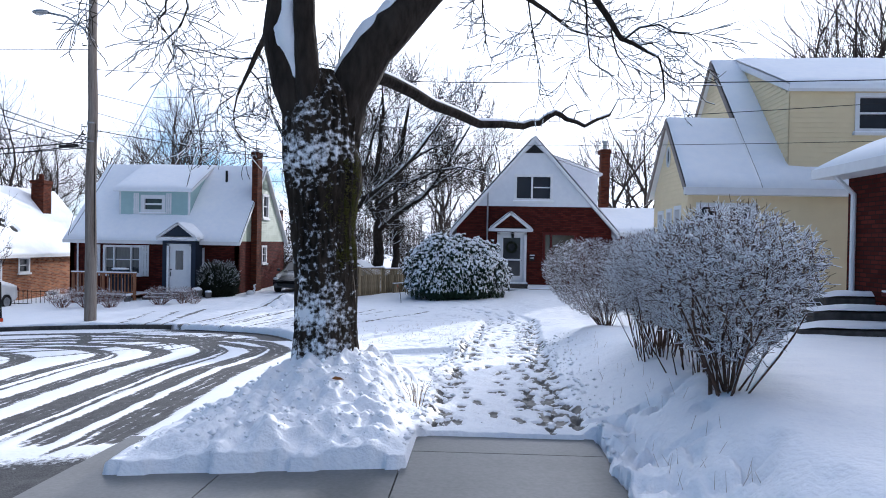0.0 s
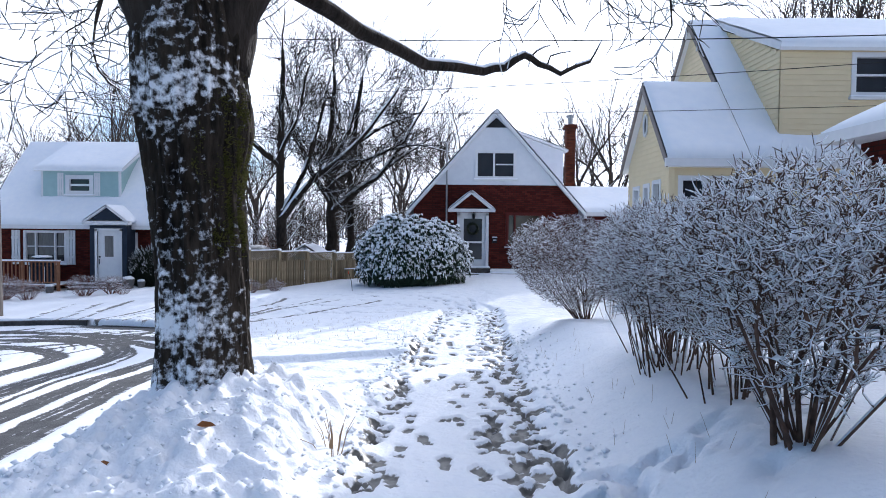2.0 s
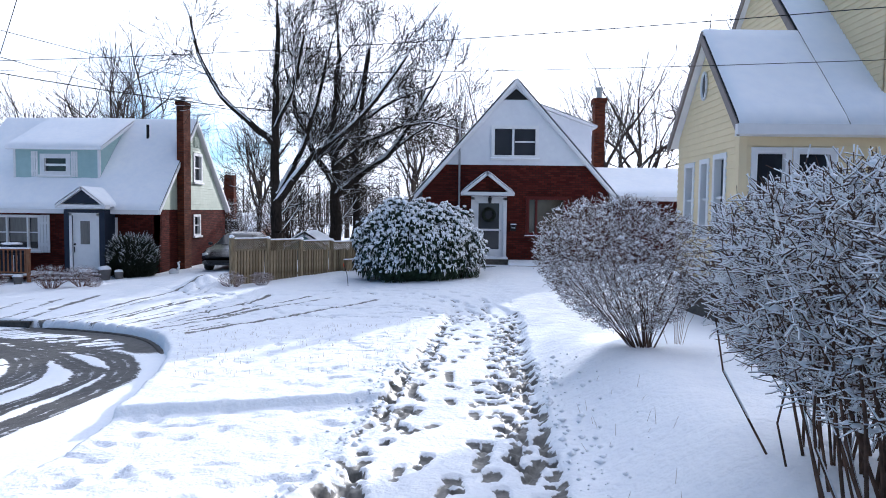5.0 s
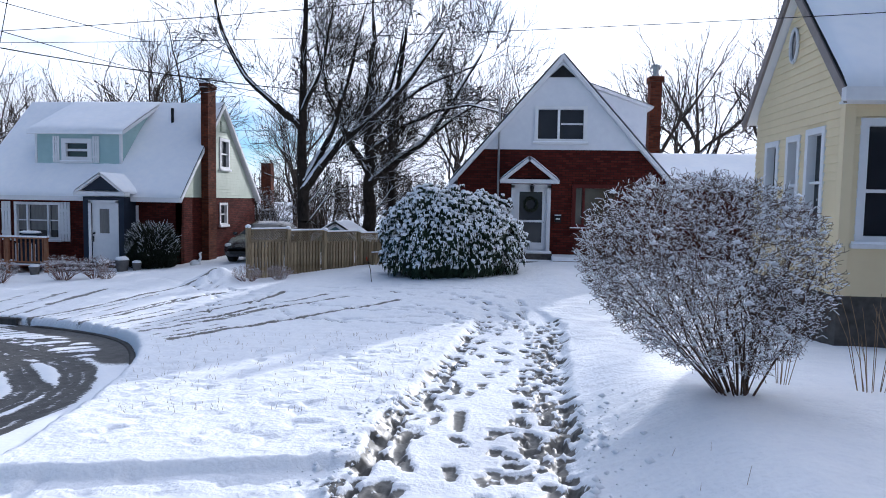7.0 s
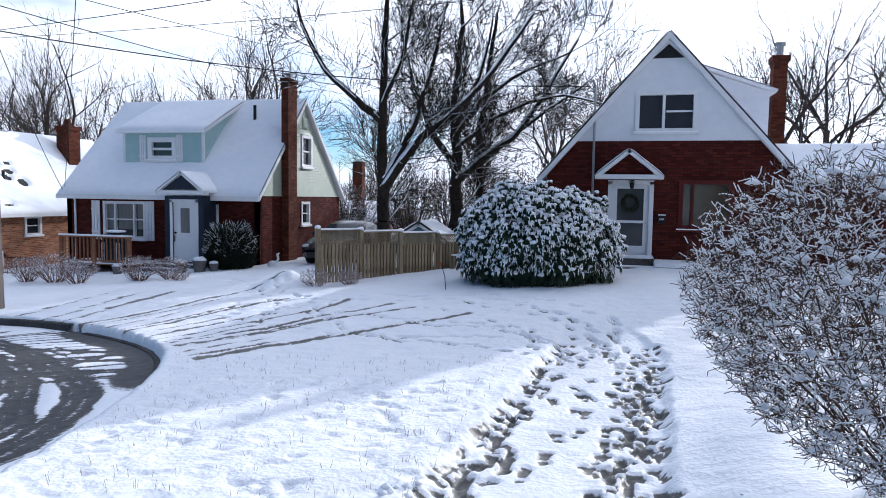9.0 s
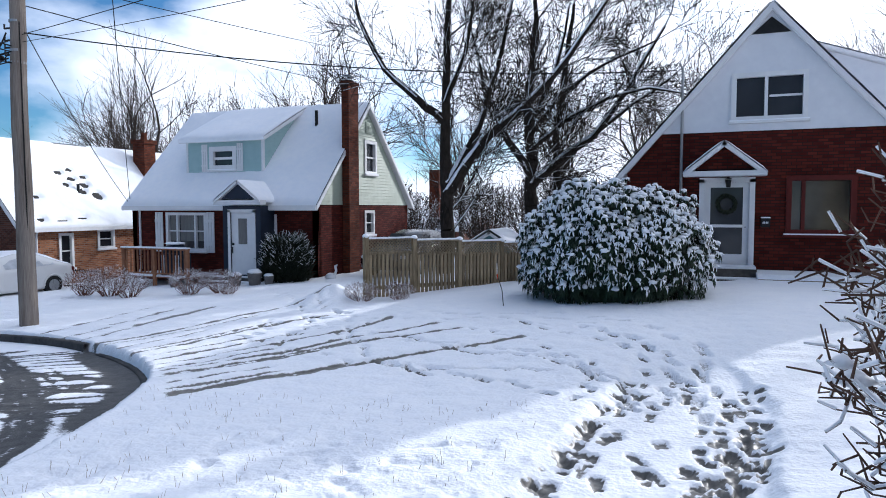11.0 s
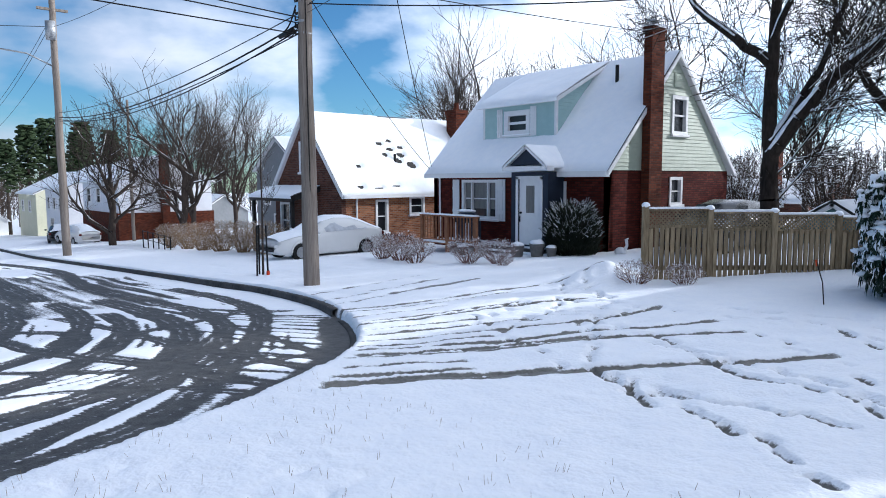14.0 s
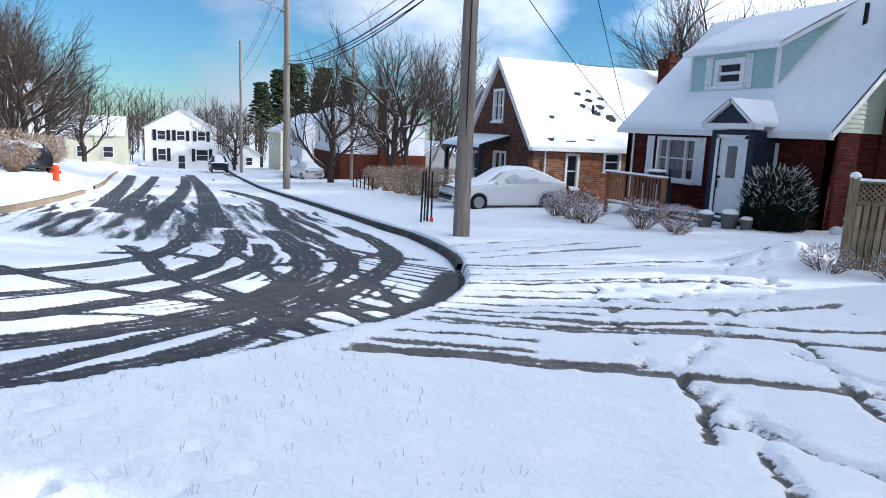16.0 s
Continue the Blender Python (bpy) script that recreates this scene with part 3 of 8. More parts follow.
for pts, wd in ((((-3.9, 18.6), (-3.59, 19.36), (-3.12, 20.18), (-2.72, 21.05), (-2.1, 21.73), (-1.67, 22.24), (-1.0, 23.1)), 0.09), (((-4.0, 18.7), (-3.7, 19.45), (-3.28, 20.28), (-2.9, 21.1)), 0.05), (((-4.2, 18.9), (-3.88, 19.62), (-3.45, 20.47)), 0.09),
                (((-4.5, 19.2), (-4.15, 20.0), (-3.8, 20.7)), 0.06), (((-4.95, 19.55), (-4.45, 20.49), (-3.91, 21.55), (-3.37, 22.58), (-2.79, 23.1), (-2.2, 23.7)), 0.085), (((-5.05, 19.7), (-4.62, 20.6), (-4.1, 21.6), (-3.6, 22.6)), 0.045),
                (((-5.3, 19.9), (-4.83, 20.86), (-4.34, 21.62), (-3.96, 22.51), (-3.29, 23.39), (-2.82, 24.25)), 0.10), (((-5.5, 20.05), (-5.1, 21.0), (-4.6, 21.9)), 0.05), (((-5.8, 20.28), (-5.5, 21.09), (-5.03, 21.94), (-4.49, 22.83), (-4.11, 23.79), (-4.2, 25.0)), 0.08),
                (((-6.1, 20.5), (-5.8, 21.4), (-5.4, 22.2), (-5.0, 23.1)), 0.05), (((-6.5, 20.8), (-6.1, 21.7), (-5.7, 22.7)), 0.06), (((-6.95, 21.05), (-6.55, 22.04), (-6.38, 23.16), (-5.97, 24.17), (-5.42, 25.32)), 0.09), (((-7.15, 21.2), (-6.8, 22.1), (-6.6, 23.2), (-6.3, 24.2)), 0.05),
                (((-7.6, 21.4), (-7.3, 22.4), (-7.2, 23.4)), 0.06), (((-8.5, 21.72), (-8.0, 22.82), (-7.82, 24.06), (-7.68, 25.22), (-7.14, 26.43), (-6.61, 27.16)), 0.10), (((-8.15, 21.65), (-7.7, 22.8), (-7.45, 24.0), (-7.3, 25.2)), 0.07),
                (((-9.05, 21.95), (-9.08, 23.19), (-9.24, 24.5), (-9.4, 26.2)), 0.09), (((-9.6, 22.1), (-9.75, 23.4), (-10.0, 24.6), (-10.3, 26.0)), 0.07), (((-10.6, 22.4), (-10.8, 24.0), (-11.2, 26.2)), 0.06)):
    rut(pts, max(wd, 0.068) * 2.1, 0.05, 1.05)
# people crossed the lawns, dragging their feet through the snow
for path, gap, ln in ((((-6.0, 22.7), (-4.7, 22.0), (-3.5, 21.35), (-2.6, 20.75)), 0.42, 0.30), (((-2.5, 21.0), (-1.85, 20.7), (-1.3, 20.85), (-0.8, 20.9), (-0.1, 20.75)), 0.36, 0.42), (((-2.45, 20.95), (-1.4, 20.3)), 0.4, 0.5),
                      (((-1.3, 20.45), (-0.8, 20.2), (-0.3, 19.85), (0.3, 19.3)), 0.36, 0.34), (((-2.0, 22.1), (-1.4, 21.7), (-0.9, 21.65), (-0.3, 21.35), (0.2, 20.85), (0.85, 20.1), (1.0, 19.4)), 0.34, 0.44),
                      (((-3.1, 22.85), (-2.0, 22.15)), 0.4, 0.35), (((-2.05, 23.5), (-1.4, 23.0), (-0.5, 22.2), (0.1, 21.3), (0.4, 20.2)), 0.5, 0.32), (((-1.3, 23.95), (-0.5, 23.2), (0.35, 22.3), (0.9, 21.2), (1.3, 20.0)), 0.45, 0.34),
                      (((-2.8, 24.5), (-1.8, 24.55), (-1.0, 24.0), (0.2, 23.0), (1.0, 22.0), (1.5, 20.2)), 0.6, 0.3), (((0.15, 20.7), (0.33, 19.85), (0.43, 19.2)), 0.22, 0.22), (((-4.8, 22.2), (-5.3, 23.7), (-6.3, 25.0), (-7.8, 27.0), (-9.2, 28.6)), 0.42, 0.28)):
    pts = spline(path, gap)
    for p, q in zip(pts[:-1], pts[1:]):
        an = math.atan2(q[1] - p[1], q[0] - p[0])
        press(p[0] + _r.gauss(0, 0.05), p[1] + _r.gauss(0, 0.05), an + _r.gauss(0, 0.15), ln * _r.uniform(0.7, 1.1), _r.uniform(0.075, 0.115), 0.05, 0.68 + 0.2 * _r.random())
for _ in range(46):
    press(_r.gauss(-5.1, 0.75), _r.gauss(23.6, 0.7), _r.uniform(0, 3.1), _r.uniform(0.2, 0.32), 0.11, 0.03, 0.35 + 0.35 * _r.random(), 0.4)

nx, ny = len(GX), len(GY)
ids = np.arange(nx * ny).reshape(ny, nx)
faces = np.stack([ids[:-1, :-1], ids[:-1, 1:], ids[1:, 1:], ids[1:, :-1]], -1).reshape(-1, 4)


def sheet(name, px, py, pz, faces, attr, material):
    me = bpy.data.meshes.new(name)
    me.vertices.add(px.size)
    me.vertices.foreach_set("co", np.stack([px.ravel(), py.ravel(), pz.ravel()], -1).ravel())
    me.loops.add(faces.size)
    me.loops.foreach_set("vertex_index", faces.ravel())
    me.polygons.add(len(faces))
    me.polygons.foreach_set("loop_start", np.arange(0, faces.size, 4))
    me.polygons.foreach_set("use_smooth", np.ones(len(faces), bool))
    if attr is not None:
        me.attributes.new("bare", "FLOAT", "POINT").data.foreach_set("value", attr.ravel())
    me.materials.append(material)
    me.update(calc_edges=True)
    me.validate()
    return new(name, me)


ground = tagged(sheet("ground", PX, PY, PZ, faces, BARE, M["ground"]), "snow-covered lawns with footprints and tyre ruts", "ground", kind="structure")

# crumbs and clods of shovelled snow
crumbs = B()
for _ in range(1500):
    if _r.random() < 0.6:
        x, y = _r.gauss(-1.0, 0.62), _r.uniform(7.25, 10.2)
    else:
        y = _r.uniform(7.4, 15.0)
        x = float(np.interp(y, [7, 12, 16], [0.0, 0.1, 0.3])) - abs(_r.gauss(0, 0.16)) if _r.random() < 0.5 else float(np.interp(y, [7, 12, 16], [1.45, 1.53, 1.75])) + abs(_r.gauss(0, 0.2))
    if not -2.4 < x < 2.6:
        continue
    r = 0.008 + 0.03 * _r.random() ** 3
    z = PZ[np.searchsorted(GY, y), np.searchsorted(GX, x)] + r * 0.25
    k = len(crumbs.v)
    crumbs.v += [(x + a * r * _r.uniform(0.7, 1.3), y + b * r * _r.uniform(0.7, 1.3), z + c * r * _r.uniform(0.6, 1.0)) for a, b, c in ((1, 0, 0), (0, 1, 0), (-1, 0, 0), (0, -1, 0), (0.1, 0.1, 1), (0, 0, -0.8))]
    crumbs.f += [tuple(k + i for i in f) for f in ((0, 1, 4), (1, 2, 4), (2, 3, 4), (3, 0, 4), (1, 0, 5), (2, 1, 5), (3, 2, 5), (0, 3, 5))]
tagged(crumbs.part("snow_crumbs", M["snow"], None, "", True), "small crumbs of shovelled snow lying on the heap and banks", "snow", kind="stuff")

# ---- road: asphalt under streaks of snow ----
RX = axis_steps([(-110, -60, 1.2), (-60, -24, 0.45), (-24, -16, 0.15), (-16, -2.0, 0.05)])
RY = axis_steps([(-30, 4, 0.8), (4, 8, 0.12), (8, 23.4, 0.05), (23.4, 60, 1.2)])
QX, QY = np.meshgrid(RX, RY)
ins, kd, ks = road_at(QX, QY)
wob = 0.9 * fbm(QX, QY, 0.18, 51) + 0.25 * fbm(QX, QY, 0.9, 53)
# far stretches: worn lanes that follow the kerb
worn = np.interp(kd, [0, 1.2, 2.2, 6.5, 7.6, 9.2], [-0.8, -0.55, 0.0, 0.05, -0.2, -0.4]) + 0.5 * sstep(11.5, 15, -QX) * (1 - sstep(23, 30, -QX)) - 0.3 * sstep(25, 33, -QX)
melt = worn + 0.6 * fbm(ks * 0.10, kd + 0.5 * wob, 1.5, 57, 3) + 0.7 * fbm(ks * 0.07, kd + 0.5 * wob, 4.5, 59, 3)
far_part = sstep(11.5, 14.0, -QX + 0.8 * fbm(QX, QY, 0.6, 69))
near_curve = sstep(7.5, 9.5, QY) * (1 - far_part)
bare = (0.60 + 0.5 * fbm(ks * 0.05, kd + 0.3 * wob, 6.0, 61, 2)) * sstep(-0.12, 0.2, melt) * np.maximum(far_part, 1 - sstep(7.5, 9.5, QY))


def track(pts, wd, grip=1.0, sides_=0.035):
    """One tyre's track: snow pressed out along a line, in fine ribs, with ragged sides."""
    wd *= 1.3
    line = spline(pts, 0.3)
    lo, hi = line.min(0) - 0.7, line.max(0) + 0.7
    i0, i1, j0, j1 = np.searchsorted(RX, lo[0]), np.searchsorted(RX, hi[0]), np.searchsorted(RY, lo[1]), np.searchsorted(RY, hi[1])
    x, y = QX[j0:j1, i0:i1], QY[j0:j1, i0:i1]
    d, s_ = seg_dist(x, y, line)
    total = np.hypot(*np.diff(line, axis=0).T).sum()
    ends = sstep(0, 0.4, s_) * sstep(0, 0.4, total - s_)
    d = d + 0.05 * fbm(x, y, 2.2, 71)
    rib = 0.80 + 0.24 * np.sin(2 * np.pi * d / 0.14 + 3 * fbm(x, y, 0.8, 73))
    k = (1 - sstep(wd / 2 - sides_, wd / 2 + sides_, np.abs(d))) * ends * (rib + 0.25 * fbm(x, y, 3, 75)) * grip
    bare[j0:j1, i0:i1] = np.maximum(bare[j0:j1, i0:i1], np.clip(k, 0, 1))


# cars that turned round the bend
bend = [((-3.0, 8.0), (-3.35, 12.0), (-3.75, 16.3), (-4.46, 17.5), (-6.3, 18.95), (-8.4, 20.35), (-10.3, 21.3), (-12.6, 21.75), (-17, 21.9)),
        ((-3.7, 8.0), (-4.0, 12.5), (-4.25, 16.3), (-5.0, 17.2), (-6.1, 18.3), (-7.6, 19.25), (-9.1, 20.1), (-11.0, 20.6), (-15, 20.7)),
        ((-4.5, 8.0), (-4.9, 13.0), (-5.2, 16.3), (-6.1, 17.75), (-7.7, 18.9), (-9.6, 19.6), (-12.5, 19.9), (-16, 19.9)),
        ((-5.4, 8.5), (-5.9, 13.5), (-6.3, 16.3), (-7.0, 17.1), (-8.3, 18.1), (-10.4, 19.0), (-13, 19.3)),
        ((-6.5, 9), (-7.0, 13.5), (-7.5, 16.2), (-8.4, 17.2), (-10.0, 18.1), (-12.5, 18.8), (-16, 19.0)),
        ((-7.6, 9), (-8.2, 13.5), (-8.9, 15.6), (-10.4, 17.0), (-13.0, 17.8), (-17, 18.0))]
for n, pts in enumerate(bend):
    track(pts, (0.34, 0.30, 0.40, 0.34, 0.30, 0.36)[n])
    if n in (1, 2, 4):
        track([(x + 0.42, y - 0.26) for x, y in pts], 0.09)
# cars that crossed it to back into the drives
for pts, wd in ((((-12.5, 16.7), (-11.2, 17.05), (-8.75, 17.5), (-7.0, 18.2), (-5.3, 18.75), (-4.35, 18.95)), 0.24), (((-13.0, 18.35), (-10.2, 18.8), (-8.3, 18.95), (-6.5, 19.3), (-4.7, 19.6)), 0.22),
                (((-13.5, 20.1), (-11.0, 20.3), (-8.2, 20.2), (-5.3, 20.0)), 0.16), (((-13, 20.6), (-11.0, 21.2), (-9.8, 21.9)), 0.2), (((-8.1, 18.0), (-9.5, 18.8), (-10.1, 19.9), (-11.0, 21.4)), 0.22),
                (((-8.0, 17.4), (-10.4, 18.1), (-11.2, 17.4), (-11.0, 16.2)), 0.3), (((-9.8, 15.0), (-7.5, 17.0), (-6.2, 18.9), (-6.1, 20.2)), 0.2), (((-6.4, 15.5), (-6.0, 17.4), (-5.0, 18.6)), 0.14)):
    track(pts, wd)
# lanes worn out along the street
for pts, wd in ((((-14, 20.6), (-18.2, 20.5), (-28.4, 21.6), (-42, 20.9)), 0.5), (((-22, 15.7), (-40, 15.5), (-60, 15.2)), 0.6), (((-20, 16.2), (-40, 16.6), (-62, 17.0)), 0.55), (((-18, 17.2), (-40, 18.6), (-64, 19.4)), 0.6), (((-16, 18.6), (-40, 19.6), (-70, 20.0)), 0.7)):
    track(pts, wd, 1.0, 0.12)
# close ribs where cars pulled over the dropped kerb
for n in range(15):
    u = n / 14
    x0, y0 = -4.2 - 4.6 * u, 18.8 + 3.1 * math.sin(u * 1.5)
    ln = 1.5 + 1.9 * ((n * 7) % 5) / 4
    track(((x0 - ln, y0 - ln * 0.42 - 0.1), (x0 - ln * 0.5, y0 - ln * 0.26), (x0 + 0.05, y0)), 0.07 + 0.05 * ((n * 3) % 4) / 3 + (0.12 if n in (0, 1, 4) else 0))
spray = (0.5 + fbm(QX, QY, 1.2, 77)) * (0.5 + 0.5 * np.sin(2 * np.pi * (kd + 0.3 * wob) / 0.21)) * sstep(0.3, 0.9, kd)
bare = np.maximum(bare, near_curve * 0.85 * sstep(0.34, 0.62, spray) * sstep(15.0, 17.5, QY))
gutter = sstep(-9.5, -8, QX) * sstep(17.2, 18.4, QY) * (1 - sstep(0.25, 0.6, kd + 0.16 * fbm(QX, QY, 1.4, 63)))
bare = np.maximum(bare, gutter)
bare = np.maximum(bare, 1 - sstep(7.3, 8.6, QY - 0.2 * (QX + 2.4)))
RZ = land(QX, QY) - 0.10 + 0.028 * (1 - bare) + 0.006 * fbm(QX, QY, 3, 65)
rid = np.arange(QX.size).reshape(QX.shape)
rf = np.stack([rid[:-1, :-1], rid[:-1, 1:], rid[1:, 1:], rid[1:, :-1]], -1).reshape(-1, 4)
keep = (ins.ravel()[rf] > -0.35).all(1)
road = tagged(sheet("road", QX, QY, RZ, rf[keep], bare * 0.95, M["road"]), "wet asphalt road with curved tyre tracks through thin snow", "road", kind="structure")

# ---- swept paving at the start of the walk ----
SX, SY = axis_steps([(-2.75, 1.5, 0.25)]), axis_steps([(-20, 8.3, 0.3)])
ax, ay = np.meshgrid(SX, SY)
sid = np.arange(ax.size).reshape(ax.shape)
sf = np.stack([sid[:-1, :-1], sid[:-1, 1:], sid[1:, 1:], sid[1:, :-1]], -1).reshape(-1, 4)
under = tagged(sheet("pavement", ax, ay, land(ax, ay) - 0.03, sf, None, M["pavement"]), "wet swept concrete paving slabs with open joints", "pavement", kind="structure")
for i, (x0, x1) in enumerate(((-2.7, -1.42), (-1.41, -0.10), (-0.09, 1.46))):
    y = -6.0
    while y < 8.0:
        y1 = y + 1.5
        top = 7.35 if x0 < -0.2 else 8.12
        y1 = min(y1, top)
        if y1 - y < 0.2:
            break
        vs = [(x, yy, float(land(x, yy)) + dz) for dz in (-0.06, 0.0) for x, yy in ((x0, y), (x1, y), (x1, y1 - 0.012), (x0, y1 - 0.012))]
        b_ = B().add(vs, [(4, 5, 6, 7), (0, 1, 5, 4), (1, 2, 6, 5), (2, 3, 7, 6), (3, 0, 4, 7)])
        b_.part("paving_slab", M["pavement"], under)
        y = y1

# ---- kerbs ----
def kerb(line, name, material, label, h=0.15, w=0.16):
    b_ = B()
    k = 0
    for p, q in zip(line[:-1], line[1:]):
        d = (q - p) / np.hypot(*(q - p))
        nrm = np.array([-d[1], d[0]])
        rows_ = []
        for e in (p, q):
            z = float(land(e[0], e[1])) - 0.12
            for off, dz in ((0.02, -0.1), (0.0, h * 0.85), (-0.03, h), (-w, h), (-w, -0.1)):
                c = e + nrm * off
                rows_.append((c[0], c[1], z + dz))
        b_.add(rows_, [(i, i + 1, i + 6, i + 5) for i in range(4)])
    return tagged(b_.part(name, material, None, label, True), label, "kerb", kind="structure")


kerb(KERB[(KERB[:, 0] < -8.6)], "kerb_far", M["kerb"], "wet dark concrete kerb along the snowy verge", 0.17)
kerb(KERB[(KERB[:, 1] > 13.5) & (KERB[:, 0] > -8.6)], "kerb_dropped", M["kerb"], "dropped concrete kerb edge under snow", 0.04)
k2 = KERB2[::-1]
kerb(k2[(k2[:, 0] > -66) & (k2[:, 0] < -33)], "kerb_opposite", M["kerb_tan"], "dry tan concrete kerb on the opposite side", 0.2)
kerb(k2[(k2[:, 0] > -31) & (k2[:, 1] > 9)], "kerb_corner", M["kerb_tan"], "dry tan concrete kerb round the inner corner", 0.2)


# ---- houses ----
def face(side, x, y, z=0.0):
    """Wall coordinates: x to the right as seen from outside, y into the wall, z up. Sides: S faces -y, E faces +x, W faces -x."""
    return pose(x, y, z, 0, 0, {"S": 0, "E": 90, "W": -90}[side])


def wall_into(b, m, u0, u1, z0, top, openings=(), th=0.2, breaks=()):
    """A wall of thickness th with openings (u0, u1, z0, z1) through it; top: a height or a function of u."""
    tp = top if callable(top) else (lambda u: top)
    cuts = sorted({u0, u1, *breaks, *(c for o in openings for c in o[:2] if u0 < c < u1)})
    for a, c in zip(cuts[:-1], cuts[1:]):
        mid = (a + c) / 2
        spans, z = [], z0
        for o in sorted((o for o in openings if o[0] < mid < o[1]), key=lambda o: o[2]):
            spans.append((z, z, o[2], o[2]))
            z = o[3]
        spans.append((z, z, tp(a), tp(c)))
        for za, zc, ta, tc in spans:
            if ta - za < 0.002 and tc - zc < 0.002:
                continue
            vs = [m @ Vector(p) for p in ((a, 0, za), (c, 0, zc), (c, th, zc), (a, th, za), (a, 0, ta), (c, 0, tc), (c, th, tc), (a, th, ta))]
            b.add(vs, [(3, 2, 1, 0), (4, 5, 6, 7), (0, 1, 5, 4), (1, 2, 6, 5), (2, 3, 7, 6), (3, 0, 4, 7)])
    return b


def siding_into(b, m, u0, u1, z0, top, openings=(), step=0.115, proud=0.022, each=None):
    """Lapped boards over a wall; top: a height or a function of u (a gable) with its two ends."""
    tp = top if callable(top) else None
    zmax = max(tp(u0 + (u1 - u0) * k / 40) for k in range(41)) if tp else top
    z = z0
    while z < zmax - 0.01:
        zt = min(z + step, zmax)
        lo, hi = u0, u1
        if tp:
            ok = [u0 + (u1 - u0) * k / 240 for k in range(241) if tp(u0 + (u1 - u0) * k / 240) >= zt]
            if not ok:
                break
            lo, hi = ok[0], ok[-1]
        spans = [(lo, hi)]
        for o in openings:
            if o[2] < zt - 0.02 and o[3] > z + 0.02:
                spans = [s for a, c in spans for s in ((a, min(c, o[0])), (max(a, o[1]), c)) if s[1] - s[0] > 0.02]
        for a, c in spans:
            vs = [m @ Vector(p) for p in ((a, -proud, z), (c, -proud, z), (c, -0.003, zt), (a, -0.003, zt), (a, 0, z), (c, 0, z))]
            fs = [(0, 1, 2, 3), (0, 4, 5, 1)]
            if each is None:
                b.add(vs, fs)
            else:
                B().add(vs, fs).part("board", M["yellow_siding"], each)
        z = zt
    return b


def window(parent, m, w, h, label="", frame_w=0.07, bars=(), rails=(), mat=None, sill=True, curtain=0.0, deep=0.09, glass=None):
    """A framed window in its opening; m: wall face at the opening's lower left corner. bars: shares of the width; rails: of the height."""
    mat = mat or M["white_paint"]
    f = frame_w
    o, i = (-0.03, w + 0.03, -0.03, h + 0.03), (f, w - f, f, h - f)
    vs = [(x, y, z) for y in (-0.035, deep + 0.05) for r in (o, i) for x, z in ((r[0], r[2]), (r[1], r[2]), (r[1], r[3]), (r[0], r[3]))]
    fs = []
    for k in range(4):
        q = (k + 1) % 4
        fs += [(k, q, 4 + q, 4 + k), (8 + q, 8 + k, 12 + k, 12 + q), (q, k, 8 + k, 8 + q), (4 + k, 4 + q, 12 + q, 12 + k)]
    b = B().add(vs, fs)
    win = b.part("window", mat, parent, label)
    win.matrix_local = m
    for s in bars:
        B().box(s * w - f * 0.45, s * w + f * 0.45, -0.02, deep + 0.04, f, h - f).part("mullion", mat, win)
    for s in rails:
        B().box(f, w - f, 0.012, deep + 0.03, s * h - f * 0.3, s * h + f * 0.3).part("glazing_bar", mat, win)
    edges = [0.0, *bars, 1.0]
    for a, c in zip(edges[:-1], edges[1:]):
        B().box(a * w + f * 0.4, c * w - f * 0.4, deep, deep + 0.012, f * 0.6, h - f * 0.6).part("pane", glass or M["glass"], win)
        if curtain:
            cb = B()
            n = 14
            x0, x1 = a * w + f, c * w - f
            vs = []
            for k in range(n + 1):
                x = x0 + (x1 - x0) * k / n
                y = deep - 0.006
                vs += [(x, y - 0.004 * (k % 2), h * (1 - curtain)), (x, y - 0.004 * (k % 2), h - f)]
            cb.add(vs, [(2 * k, 2 * k + 2, 2 * k + 3, 2 * k + 1) for k in range(n)])
            cb.part("curtain", M["curtain"], win, "pale closed curtain")
    if sill:
        bevel(B().box(-0.08, w + 0.08, -0.10, 0.03, -0.09, -0.03).part("sill", mat, win), 0.01)
        B().box(-0.07, w + 0.07, -0.095, -0.02, -0.03, 0.0).part("snow_on_sill", M["snow"], win, "thin line of snow")
    return win


def slab_roof(b, pts, th, m=None):
    """A roof sheet: four corners in order, thickened downwards."""
    ps = [Vector(p) for p in pts]
    n = (ps[1] - ps[0]).cross(ps[3] - ps[0]).normalized()
    if n.z < 0:
        n = -n
    vs = [p for p in ps] + [p - n * th for p in ps]
    return b.add(vs, [(0, 1, 2, 3), (7, 6, 5, 4), (0, 4, 5, 1), (1, 5, 6, 2), (2, 6, 7, 3), (3, 7, 4, 0)])


def roof_part(pts, parent, label="", th=0.14, deck="white_paint", name="roof"):
    """A thin shingle sheet on a painted deck."""
    ps = [Vector(q) for q in pts]
    n = (ps[1] - ps[0]).cross(ps[3] - ps[0]).normalized()
    n = -n if n.z < 0 else n
    r = slab_roof(B(), ps, 0.03).part(name, M["shingle"], parent, label)
    slab_roof(B(), [q - n * 0.032 for q in ps], th - 0.032).part("roof_deck", M[deck], r)
    return r


